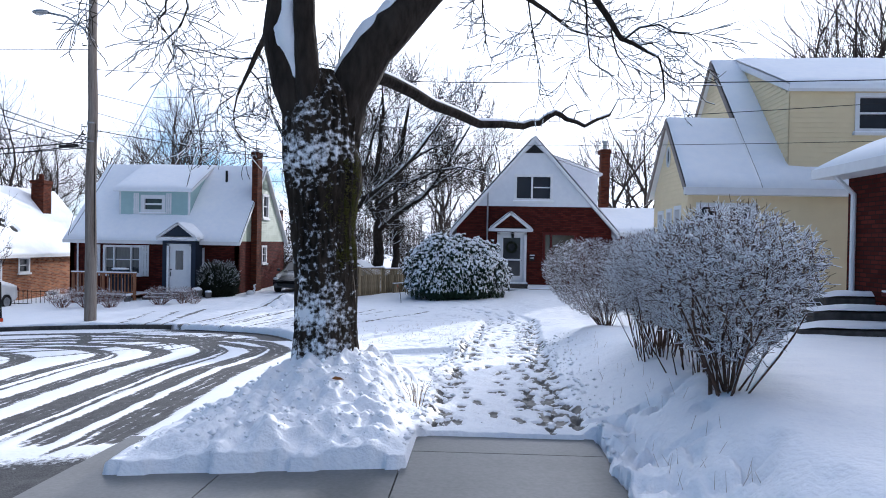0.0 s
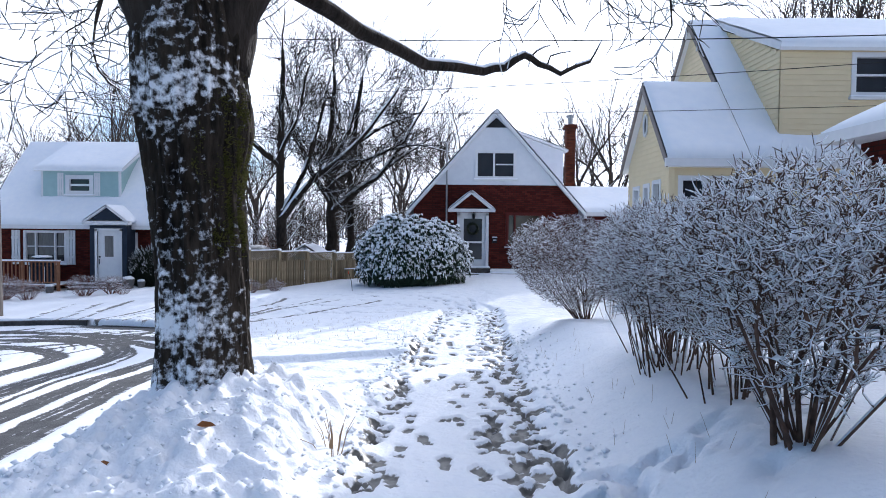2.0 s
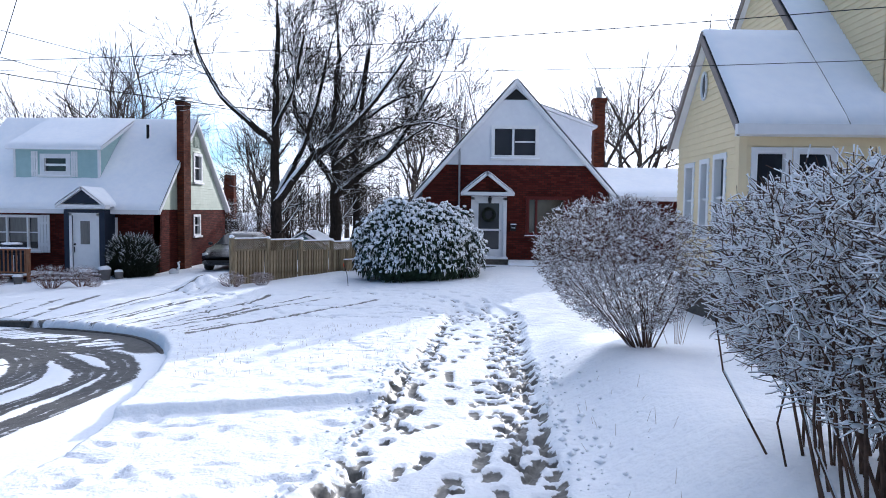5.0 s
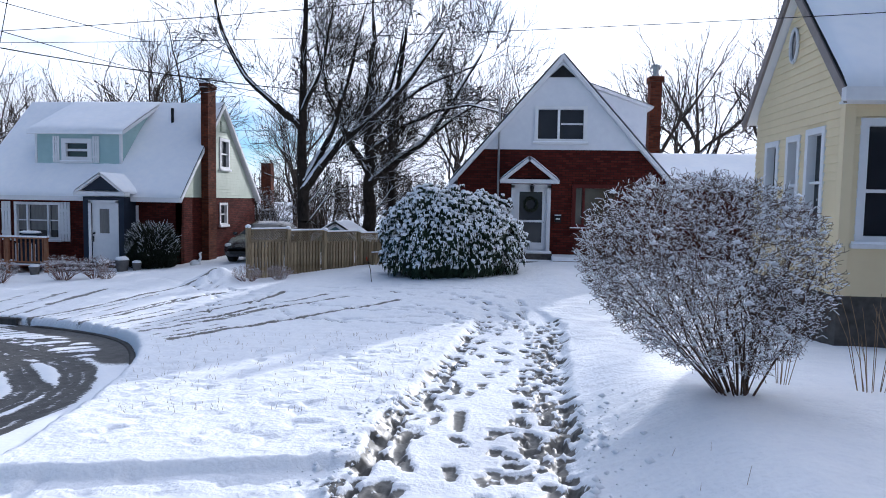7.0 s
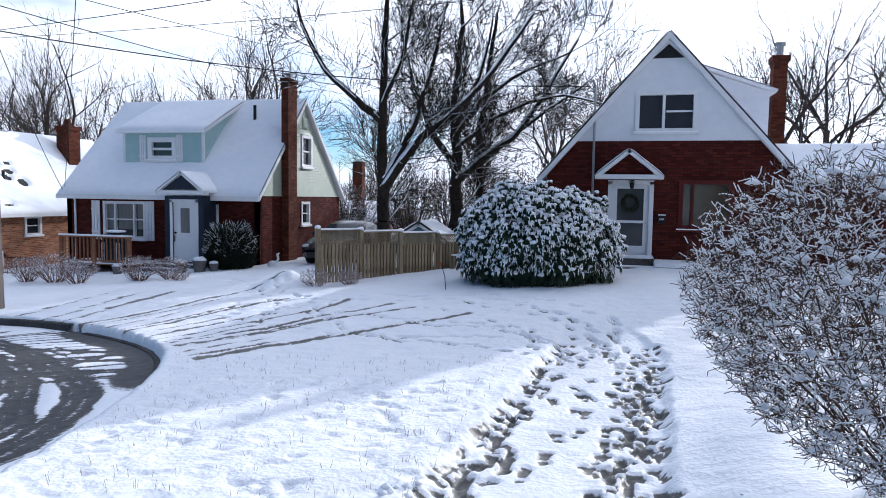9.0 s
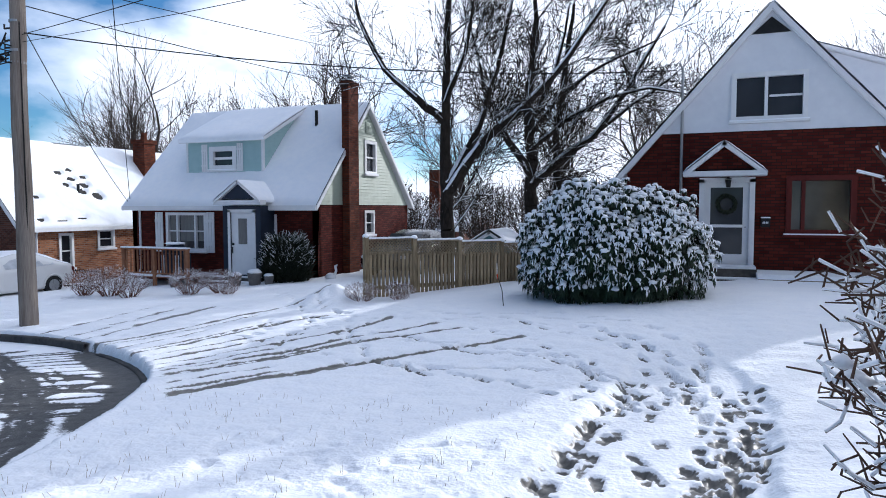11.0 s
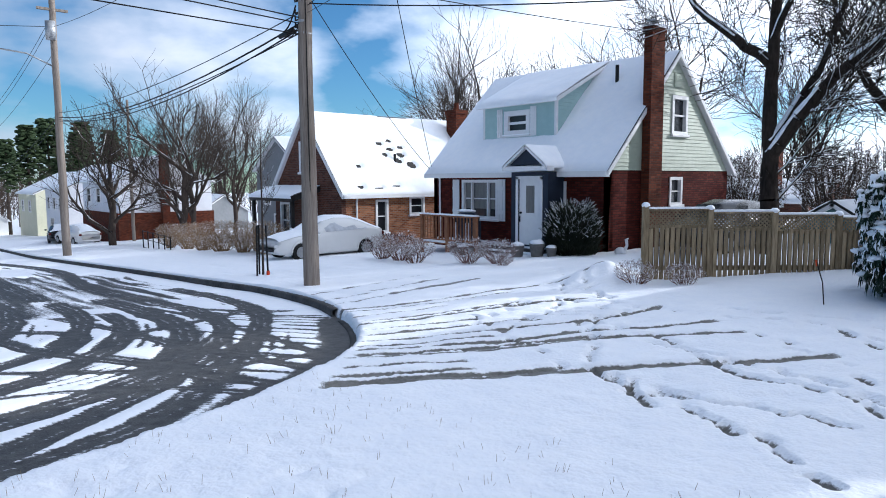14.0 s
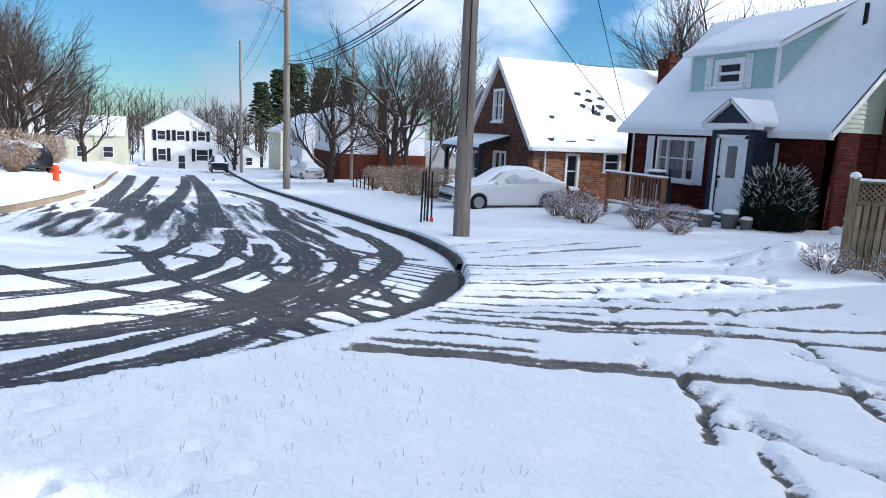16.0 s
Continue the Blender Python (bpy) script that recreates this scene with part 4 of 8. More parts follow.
def snow_sheet(pts, th, name, parent, label="", seed=1, nu=40, nv=16, bare=(), dz=0.004):
    """Uneven snow lying on a roof slope, thinning to a rounded edge. pts: eave left, eave right, ridge right, ridge left."""
    a, b_, c, d = (Vector(p) for p in pts)
    n = (b_ - a).cross(d - a).normalized()
    if n.z < 0:
        n = -n
    vs, fs = [], []
    for j in range(nv + 1):
        for i in range(nu + 1):
            u, v = i / nu, j / nv
            p = a.lerp(b_, u).lerp(d.lerp(c, u), v)
            e = min(1.0, 0.4 + 12 * u, 0.4 + 12 * (1 - u), 10 * v + 0.35, 12 * (1 - v) + 0.5)
            t = th * e * (1 + 0.30 * noise.noise(p * 0.9 + Vector((seed, 0, 0))) + 0.15 * noise.noise(p * 3.1 + Vector((0, seed, 0))))
            for bu, bv, br in bare:
                q = ((u - bu) / br[0]) ** 2 + ((v - bv) / br[1]) ** 2
                t *= min(1.0, max(0.0, (q - 0.6) * 2.0)) if q < 1.1 else 1.0
            droop = -0.02 if j == 0 else 0.0
            vs.append(p + n * (t + dz if t > 0.004 else -0.03) + Vector((0, 0, droop)))
    for j in range(nv):
        for i in range(nu):
            k = j * (nu + 1) + i
            fs.append((k, k + 1, k + nu + 2, k + nu + 1))
    k0 = len(vs)
    rim = [i for i in range(nu + 1)]
    vs += [vs[i] - n * th * 1.1 for i in rim]
    fs += [(i, k0 + i, k0 + i + 1, i + 1) for i in range(nu)]
    ob = new(name, mesh_of(name, vs, fs, M["roof_snow"], True))
    ob.parent = parent
    return tagged(ob, label or "even blanket of fresh snow")


def downspout(parent, x, y, z0, z1, mat, name="downspout"):
    return B().tube([(x, y - 0.12, z1), (x, y - 0.05, z1 - 0.2), (x, y - 0.05, z0 + 0.12), (x, y - 0.2, z0)], 0.04, 8).part(name, mat, parent, smooth=True)


def shutter(parent, m, w, h):
    b = B()
    for k in range(3):
        b.box(k * w / 3 + 0.008, (k + 1) * w / 3 - 0.012, -0.045, -0.02, 0, h)
    b.box(0, w, -0.055, -0.045, h * 0.18, h * 0.25).box(0, w, -0.055, -0.045, h * 0.75, h * 0.82)
    ob = b.part("shutter", M["white_paint"], parent, "white slatted shutter")
    ob.matrix_local = m
    return ob


def house_white_roofed():
    """The one-and-a-half-storey brick house with a mint dormer."""
    gz = -1.25
    x0, x1, y0, y1, ez, rz, ry = -18.35, -10.45, 32.4, 39.5, 1.45, 5.22, 35.85
    h = thing("house", (0, 0, 0), "brick one-and-a-half-storey house with a pale mint dormer and snowy roof", "house")
    S, E, W_ = face("S", 0, y0), face("E", x1, 0), face("W", x0, 0)
    front = [(-16.74, -15.0, -0.15, 1.16), (-12.5, -12.06, 0.35, 1.1), (-13.3, -12.4, -0.85, 1.2)]
    b = wall_into(B(), S, x0, x1, gz, ez, front)
    wall_into(b, pose(0, y1 - 0.2, 0), x0, x1, gz, ez)
    low = [(35.66, 36.38, 0.35, 1.22)]
    wall_into(b, E, y0, y1, gz, 1.45, low)
    wall_into(b, W_, -y1, -y0, gz, 1.45)
    b.part("wall", M["red_brick"], h, "dark red brick ground floor")
    slope = lambda y: ez + (rz - 0.12 - ez) * min((y - y0) / (ry - y0), (y1 - y) / (y1 - ry))
    up = [(35.66, 36.56, 2.62, 3.82)]
    g = wall_into(B(), pose(x1 - 0.02, 0, 0, 0, 0, 90), y0, y1, 1.45, slope, up, 0.18, (ry,))
    g.part("gable_wall", M["sage_siding"], h)
    wall_into(B(), pose(x0 + 0.02, 0, 0, 0, 0, -90), -y1, -y0, 1.45, lambda u: slope(-u), (), 0.18, (-ry,)).part("gable_wall", M["sage_siding"], h)
    siding_into(B(), pose(x1 + 0.004, 0, 0, 0, 0, 90), y0 + 0.02, y1 - 0.02, 1.45, slope, up).part("siding", M["sage_siding"], h, "pale sage lapped siding on the gable")
    ov = 0.14
    ey0, ez0 = y0 - 0.3, ez - 0.02
    roof = roof_part([(x0 - ov, ey0, ez0), (x1 + ov, ey0, ez0), (x1 + ov, ry, rz), (x0 - ov, ry, rz)], h, "dark shingle roof under snow")
    roof_part([(x1 + ov, y1 + 0.3, ez0), (x0 - ov, y1 + 0.3, ez0), (x0 - ov, ry, rz), (x1 + ov, ry, rz)], h)
    snow_sheet([(x0 - ov, ey0, ez0), (x1 + ov, ey0, ez0), (x1 + ov, ry, rz), (x0 - ov, ry, rz)], 0.09, "roof_snow", roof, seed=3, bare=((0.715, 0.44, (0.012, 0.03)),))
    snow_sheet([(x1 + ov, y1 + 0.3, ez0), (x0 - ov, y1 + 0.3, ez0), (x0 - ov, ry, rz), (x1 + ov, ry, rz)], 0.09, "roof_snow", roof, seed=5)
    # trim: fascia, rake boards, gutter
    t = B().box(x0 - ov, x1 + ov, ey0 - 0.07, ey0, ez0 - 0.16, ez0 - 0.005)
    for xa in (x1 + ov - 0.01, x0 - ov - 0.03):
        for ya, yb in ((ey0, ry), (y1 + 0.3, ry)):
            t.add([(xa + dx, y, z) for dx in (0, 0.04) for y, z in ((ya, ez0 - 0.17), (yb, rz - 0.17), (yb, rz + 0.0), (ya, ez0 + 0.0))],
                  [(0, 1, 2, 3), (7, 6, 5, 4), (0, 4, 5, 1), (1, 5, 6, 2), (2, 6, 7, 3), (3, 7, 4, 0)])
    t.part("fascia", M["white_paint"], h)
    B().box(x1 - 0.01, x1 + 0.03, y0 - 0.05, y0 + 0.14, ez, ez + 0.0).box(x0 + 0.3, x1, ey0, y0, ez - 0.19, ez - 0.17).part("soffit", M["white_paint"], h)
    window(h, face("S", -16.74, y0, -0.15), 1.74, 1.31, "white triple window with pale curtains", bars=(0.27, 0.73), rails=(0.52,), curtain=0.75)
    shutter(h, face("S", -17.25, y0, -0.22), 0.36, 1.42)
    shutter(h, face("S", -14.96, y0, -0.22), 0.36, 1.42)
    window(h, face("S", -12.5, y0, 0.35), 0.44, 0.75, rails=(0.5,))
    window(h, face("E", x1, 35.66, 0.35), 0.72, 0.87, rails=(0.5,))
    window(h, face("E", x1 + 0.02, 35.66, 2.62), 0.90, 1.20, rails=(0.5,), frame_w=0.09)
    v = B().box(-0.22, 0.22, -0.05, 0.0, 0, 0.42)
    for k in range(5):
        v.box(-0.18, 0.18, -0.065, -0.05, 0.04 + k * 0.075, 0.085 + k * 0.075)
    v.part("gable_vent", M["sage_siding"], h).matrix_local = face("E", x1, ry + 0.1, 4.1)
    # dormer
    dx0, dx1, dy, dz0, dz1 = -16.45, -13.12, 33.2, 2.15, 3.82
    ridge_z = rz - 0.05
    dw = [(-15.41, -14.28, 2.74, 3.52)]
    d = wall_into(B(), face("S", 0, dy), dx0, dx1, dz0, dz1, dw, 0.12)
    for xa in (dx0, dx1 - 0.1):
        d.prism([(dy + 0.1, dz0), (dy + 0.1, dz1), (ry - 0.1, ridge_z - 0.12), (ry - 0.1, ridge_z - 0.2)], "x", xa, xa + 0.1)
    dorm = d.part("dormer", M["mint_siding"], h, "pale mint sided shed dormer")
    siding_into(B(), face("S", 0, dy - 0.002), dx0, dx1, dz0, dz1, dw, 0.12).part("siding", M["mint_siding"], dorm)
    cheek = lambda y: dz1 + (ridge_z - 0.14 - dz1) * (y - dy) / (ry - dy)
    siding_into(B(), pose(dx1 + 0.003, 0, 0, 0, 0, 90), dy, ry - 0.2, dz0, cheek, (), 0.12).part("siding", M["mint_siding"], dorm)
    for xa in (dx1 - 0.06, dx0 - 0.03):
        B().box(xa, xa + 0.085, dy - 0.035, dy + 0.06, dz0 + 0.2, dz1).part("corner_board", M["white_paint"], dorm)
    dr = [(dx0 - 0.22, dy - 0.25, dz1 - 0.02), (dx1 + 0.2, dy - 0.25, dz1 - 0.02), (dx1 + 0.2, ry, ridge_z + 0.06), (dx0 - 0.22, ry, ridge_z + 0.06)]
    slab_roof(B(), dr, 0.12).part("dormer_roof", M["white_paint"], dorm)
    snow_sheet(dr, 0.10, "dormer_snow", dorm, seed=9, nu=24)
    window(h, face("S", -15.41, dy, 2.74), 1.13, 0.78, "white dormer window", rails=(0.5,), frame_w=0.14)
    shutter(h, face("S", -15.78, dy, 2.66), 0.27, 0.98)
    shutter(h, face("S", -14.22, dy, 2.66), 0.27, 0.98)
    # chimney on the gable
    cy0, cy1, cx1 = 33.98, 34.68, x1 + 0.30
    ch = B().box(x1 + 0.024, cx1, cy0, cy1, gz, 5.58).part("chimney", M["orange_brick"], h, "tall slim brown brick chimney")
    B().box(x1 - 0.02, cx1 + 0.03, cy0 - 0.03, cy1 + 0.03, 5.58, 5.72).part("corbel", M["orange_brick"], ch)
    B().box(x1 - 0.01, cx1 + 0.02, cy0 - 0.02, cy1 + 0.02, 5.72, 5.76).part("chimney_snow", M["snow"], ch)
    B().tube([(x1 + 0.15, 34.33, 5.74), (x1 + 0.15, 34.33, 5.9)], 0.09, 8).part("flue", M["metal"], ch)
    B().box(x1 - 0.04, x1 + 0.34, 34.12, 34.54, 5.9, 5.93).part("chimney_cap", M["metal"], ch)
    # porch: navy box with a small gable
    px0, px1, py = -13.62, -12.12, 31.62
    p = wall_into(B(), face("S", 0, py), px0, px1, -0.95, 1.42, [(-13.32, -12.42, -0.85, 1.2)], 0.12)
    p.box(px1 - 0.1, px1, py + 0.12, y0, -0.95, 1.42).box(px0, px0 + 0.1, py + 0.12, y0, -0.95, 1.42)
    porch = p.part("porch", M["navy"], h, "small dark navy entrance porch")
    mx = -12.84
    B().prism([(px0 + 0.02, 1.64), (px1 + 0.0, 1.64), (mx, 2.18)], "y", py - 0.12, py - 0.02).part("pediment", M["navy"], porch)
    for xa in (px0 - 0.18, px1 + 0.14):
        pr = [(xa, py - 0.25, 1.58), (mx, py - 0.25, 2.24), (mx, 33.4, 2.24), (xa, 33.4, 1.58)]
        slab_roof(B(), pr, 0.07).part("porch_roof", M["white_paint"], porch)
        snow_sheet([pr[0], pr[3], pr[2], pr[1]], 0.06, "porch_snow", porch, seed=13, nu=10, nv=8)
    B().box(px0 - 0.2, px1 + 0.16, py - 0.22, py + 0.1, 1.45, 1.6).part("porch_beam", M["white_paint"], porch)
    dd = B()
    wall_into(dd, face("S", 0, py + 0.05), -13.32, -12.42, -0.85, 1.2, [(-13.05, -12.69, 0.15, 1.0)], 0.05)
    door = dd.part("door", M["white_paint"], h, "white front door with a tall glass light")
    B().box(-13.05, -12.69, py + 0.065, py + 0.08, 0.15, 1.0).part("pane", M["curtain"], door, "frosted patterned glass")
    B().tube([(-13.24, py + 0.0, 0.15), (-13.24, py + 0.05, 0.15)], 0.035, 8).tube([(-13.24, py - 0.01, -0.15), (-13.24, py - 0.01, 0.06)], 0.018, 6).part("handle", M["black"], door, "black door handle")
    fr = B().box(-13.42, -13.32, py - 0.02, py + 0.03, -0.85, 1.28).box(-12.42, -12.32, py - 0.02, py + 0.03, -0.85, 1.28).box(-13.42, -12.32, py - 0.02, py + 0.03, 1.2, 1.3)
    fr.part("door_frame", M["white_paint"], h)
    downspout(h, -17.95, y0, -1.0, 1.4, M["white_paint"])
    B().tube([(-12.0, 34.9, 4.3), (-12.0, 34.9, 4.9)], 0.06, 8).part("vent_pipe", M["black"], h)
    # front steps
    for k in range(3):
        bevel(B().box(-14.2, -12.0, 30.6 + 0.33 * k, 31.6, -1.35, -1.18 + 0.13 * k).part("step", M["stone"], h), 0.02)
        B().box(-14.15, -12.05, 30.64 + 0.33 * k, 30.9 + 0.33 * k, -1.18 + 0.13 * k, -1.15 + 0.13 * k).part("step_snow", M["snow"], h)
    return h


def house_gable_front():
    """The brick house whose white gable faces the walk."""
    gz, y0, y1, ez = -0.75, 31.15, 40.0, 2.3
    x0, x1, ax, az = -0.52, 6.02, 2.72, 6.02
    h = thing("house", (0, 0, 0), "dark red brick house with a white gable and snowy roof", "house")
    front = [(1.33, 2.34, -0.06, 1.94), (3.16, 4.55, 0.72, 2.05)]
    S = face("S", 0, y0)
    slope = lambda x: ez + (az - ez) * min((x - x0) / (ax - x0), (x1 - x) / (x1 - ax))
    btop = 3.22
    b = wall_into(B(), S, x0, x1, gz, lambda x: min(btop, slope(x)), front, 0.22, (x0 + 0.85, x1 - 0.84))
    wall_into(b, face("E", x1, 0), y0 + 0.22, y1, gz, ez)
    wall_into(b, face("W", x0, 0), -y1, -y0 - 0.22, gz, ez)
    b.part("wall", M["red_brick"], h, "dark red brick with raked courses")
    inv = lambda z: (x0 + (z - ez) / (az - ez) * (ax - x0), x1 - (z - ez) / (az - ez) * (x1 - ax))
    ga, gb = inv(btop)
    up = [(1.92, 3.5, 3.42, 4.5), (2.32, 3.1, 5.42, 5.42)]
    wall_into(B(), face("S", 0, y0 - 0.03), ga, gb, btop - 0.06, slope, up[:1], 0.25, (ax,)).part("gable_wall", M["white_siding"], h, "plain white gable boarding")
    B().prism([(2.3, 5.42), (3.14, 5.42), (ax, 5.8)], "y", y0 - 0.05, y0 - 0.02).part("gable_vent", M["black"], h)
    ov = 0.16
    roofs = []
    for sgn in (-1, 1):
        ex = x0 - 0.28 if sgn < 0 else x1 + 0.28
        ezz = ez - 0.28 * (az - ez) / (ax - x0)
        q = [(ex, y0 - ov, ezz + 0.12), (ax, y0 - ov, az + 0.12), (ax, y1 + ov, az + 0.12), (ex, y1 + ov, ezz + 0.12)]
        r = roof_part(q, h, "steep dark shingle roof under snow")
        snow_sheet([q[0], q[3], q[2], q[1]], 0.08, "roof_snow", r, seed=21 + sgn)
        t = B().add([(x, y0 - ov - 0.02 + dy, z) for dy in (0, 0.05) for x, z in ((ex, ezz - 0.05), (ax, az - 0.05), (ax, az + 0.10), (ex, ezz + 0.10))],
                    [(3, 2, 1, 0), (4, 5, 6, 7), (0, 1, 5, 4), (1, 2, 6, 5), (2, 3, 7, 6), (3, 0, 4, 7)])
        t.part("rake_board", M["white_paint"], h)
    for xa in (x1 + 0.2, x0 - 0.31):
        B().box(xa, xa + 0.11, y0 - ov, y1, ez - 0.45, ez - 0.30).part("gutter", M["white_paint"], h)
    window(h, face("S", 1.92, y0 - 0.03, 3.42), 1.58, 1.08, "white double window with dark glass", bars=(0.46,), rails=(), frame_w=0.08)
    B().box(2.72, 3.42, y0 + 0.02, y0 + 0.07, 3.95, 4.0).part("sash_rail", M["white_paint"], h)
    # storm door and frame
    fr = B().box(1.21, 1.33, y0 - 0.05, y0 + 0.1, -0.06, 2.02).box(2.34, 2.46, y0 - 0.05, y0 + 0.1, -0.06, 2.02).box(1.21, 2.46, y0 - 0.05, y0 + 0.1, 1.94, 2.06)
    fr.part("door_frame", M["white_paint"], h)
    dd = wall_into(B(), face("S", 0, y0 + 0.02), 1.33, 2.34, -0.06, 1.94, [(1.47, 2.2, 0.2, 0.85), (1.47, 2.2, 0.92, 1.82)], 0.04)
    door = dd.part("door", M["white_paint"], h, "white storm door with two glass panels")
    for za, zb in ((0.2, 0.85), (0.92, 1.82)):
        B().box(1.47, 2.2, y0 + 0.035, y0 + 0.045, za, zb).part("pane", M["glass"], door)
    B().tube([(2.26, y0 - 0.03, 0.86), (2.26, y0 + 0.02, 0.86)], 0.02, 6).part("handle", M["metal"], door)
    wr = B()
    for k in range(18):
        a = 2 * math.pi * k / 18
        wr.blob((1.83 + 0.2 * math.cos(a), y0 + 0.0, 1.42 + 0.2 * math.sin(a)), 0.06, k, 4, 6, 0.5)
    wr.part("wreath", M["yew"], door, "dark evergreen wreath behind the glass")
    lamp = B().tube([(1.86, y0 - 0.12, 2.0), (1.86, y0 - 0.12, 1.82)], [0.07, 0.05], 8).tube([(1.86, y0 - 0.12, 2.02), (1.86, y0 - 0.12, 2.06)], [0.09, 0.02], 8)
    lamp.box(1.84, 1.88, y0 - 0.12, y0, 2.03, 2.06)
    lamp.part("wall_lantern", M["black"], h)
    # portico
    mx = 1.75
    po = B().prism([(0.98, 2.24), (2.54, 2.24), (mx, 2.86)], "y", y0 - 0.42, y0 - 0.34)
    po.part("pediment", M["red_brick"], h, "dark red pediment panel")
    for xa in (0.84, 2.68):
        q = [(xa, y0 - 0.6, 2.16), (mx, y0 - 0.6, 2.90), (mx, y0, 2.90), (xa, y0, 2.16)]
        hood = slab_roof(B(), q, 0.10).part("door_hood", M["white_paint"], h, "white gabled hood over the door")
        snow_sheet([q[0], q[3], q[2], q[1]], 0.05, "hood_snow", hood, seed=31, nu=8, nv=8)
    B().box(0.84, 2.68, y0 - 0.58, y0, 2.08, 2.2).part("hood_beam", M["white_paint"], h)
    # picture window
    window(h, face("S", 3.16, y0, 0.72), 1.39, 1.33, "dark red framed picture window", bars=(0.24,), mat=M["red_trim"], frame_w=0.09, sill=True, curtain=0.0, glass=M["dusty_glass"])
    ld = B()
    for k in range(18):
        ld.box(3.1 + k * 0.085, 3.1 + k * 0.085 + 0.07, y0 - 0.02, y0 + 0.0, 2.1, 2.32)
    ld.part("brick_lintel", M["red_brick"], h)
    # mailbox with an unread number
    mb = B().box(2.6, 2.8, y0 - 0.12, y0, 0.86, 1.08).part("mailbox", M["black"], h, "black wall mailbox with a pale number strip")
    bevel(mb, 0.015)
    B().box(2.6, 2.8, y0 - 0.13, y0 + 0.0, 1.08, 1.11).part("mailbox_snow", M["snow"], mb)
    for k in range(4):
        B().box(2.635 + k * 0.034, 2.655 + k * 0.034, y0 - 0.126, y0 - 0.12, 0.95, 1.0).part("number_bar", M["white_paint"], mb)
    # service mast
    B().tube([(0.78, y0 - 0.09, 0.3), (0.78, y0 - 0.09, 4.72), (0.70, y0 - 0.14, 4.86), (0.60, y0 - 0.16, 4.80)], 0.035, 8).part("service_mast", M["metal"], h, smooth=True)
    # steps and stoop
    B().box(1.0, 2.5, y0 - 0.75, y0, -0.8, -0.10).part("stoop", M["stone"], h)
    B().box(1.02, 2.48, y0 - 0.72, y0 - 0.05, -0.10, -0.05).part("stoop_snow", M["snow"], h)
    B().box(1.0, 2.5, y0 - 1.08, y0 - 0.75, -0.8, -0.32).part("step", M["stone"], h)
    B().box(1.02, 2.48, y0 - 1.06, y0 - 0.76, -0.32, -0.285).part("step_snow", M["snow"], h)
    wl = B().box(2.5, 5.2, y0 - 1.25, y0, -0.8, -0.27).part("planter_wall", M["tan_stone"], h, "low tan stone planter wall")
    B().box(2.48, 5.22, y0 - 1.27, y0 - 0.02, -0.27, -0.16).part("planter_snow", M["snow"], wl)
    # shed dormer, chimney and low wing
    d = B().prism([(3.3, 5.0), (5.72, 2.5), (5.72, 4.72), (3.3, 5.6)], "y", 33.0, 33.12)
    d.box(5.6, 5.72, 33.12, 38.5, 2.5, 4.72).prism([(3.3, 5.0), (5.72, 2.5), (5.72, 4.72), (3.3, 5.6)], "y", 38.5, 38.62)
    dm = d.part("dormer", M["white_siding"], h, "white shed dormer")
    q = [(5.9, 32.8, 4.76), (5.9, 38.8, 4.76), (2.9, 38.8, 5.85), (2.9, 32.8, 5.85)]
    slab_roof(B(), q, 0.09).part("dormer_roof", M["white_paint"], dm)
    snow_sheet(q, 0.06, "dormer_snow", dm, seed=36, nu=20, nv=8)
    ch = B().box(6.17, 6.58, 34.8, 35.3, gz, 5.93).part("chimney", M["orange_brick"], h, "slim orange-brown brick chimney")
    B().box(6.11, 6.64, 34.74, 35.36, 5.93, 6.12).part("corbel", M["orange_brick"], ch)
    B().tube([(6.38, 35.05, 6.12), (6.38, 35.05, 6.45)], 0.11, 8).tube([(6.38, 35.05, 6.45), (6.38, 35.05, 6.56)], 0.17, 8).part("flue_cap", M["metal"], ch)
    w = wall_into(B(), face("S", 0, 31.9), 6.1, 12.5, gz, 2.15)
    wing = w.part("wing", M["red_brick"], h)
    q = [(6.0, 31.6, 2.2), (12.6, 31.6, 2.2), (12.6, 34.6, 3.3), (6.0, 34.6, 3.3)]
    slab_roof(B(), q, 0.25).part("wing_roof", M["white_paint"], wing)
    snow_sheet(q, 0.08, "wing_snow", wing, seed=41, nu=20)
    B().tube([(6.12, y0 - 0.05, 1.95), (6.12, y0 - 0.05, -0.5)], 0.04, 8).part("downspout", M["white_paint"], h)
    return h


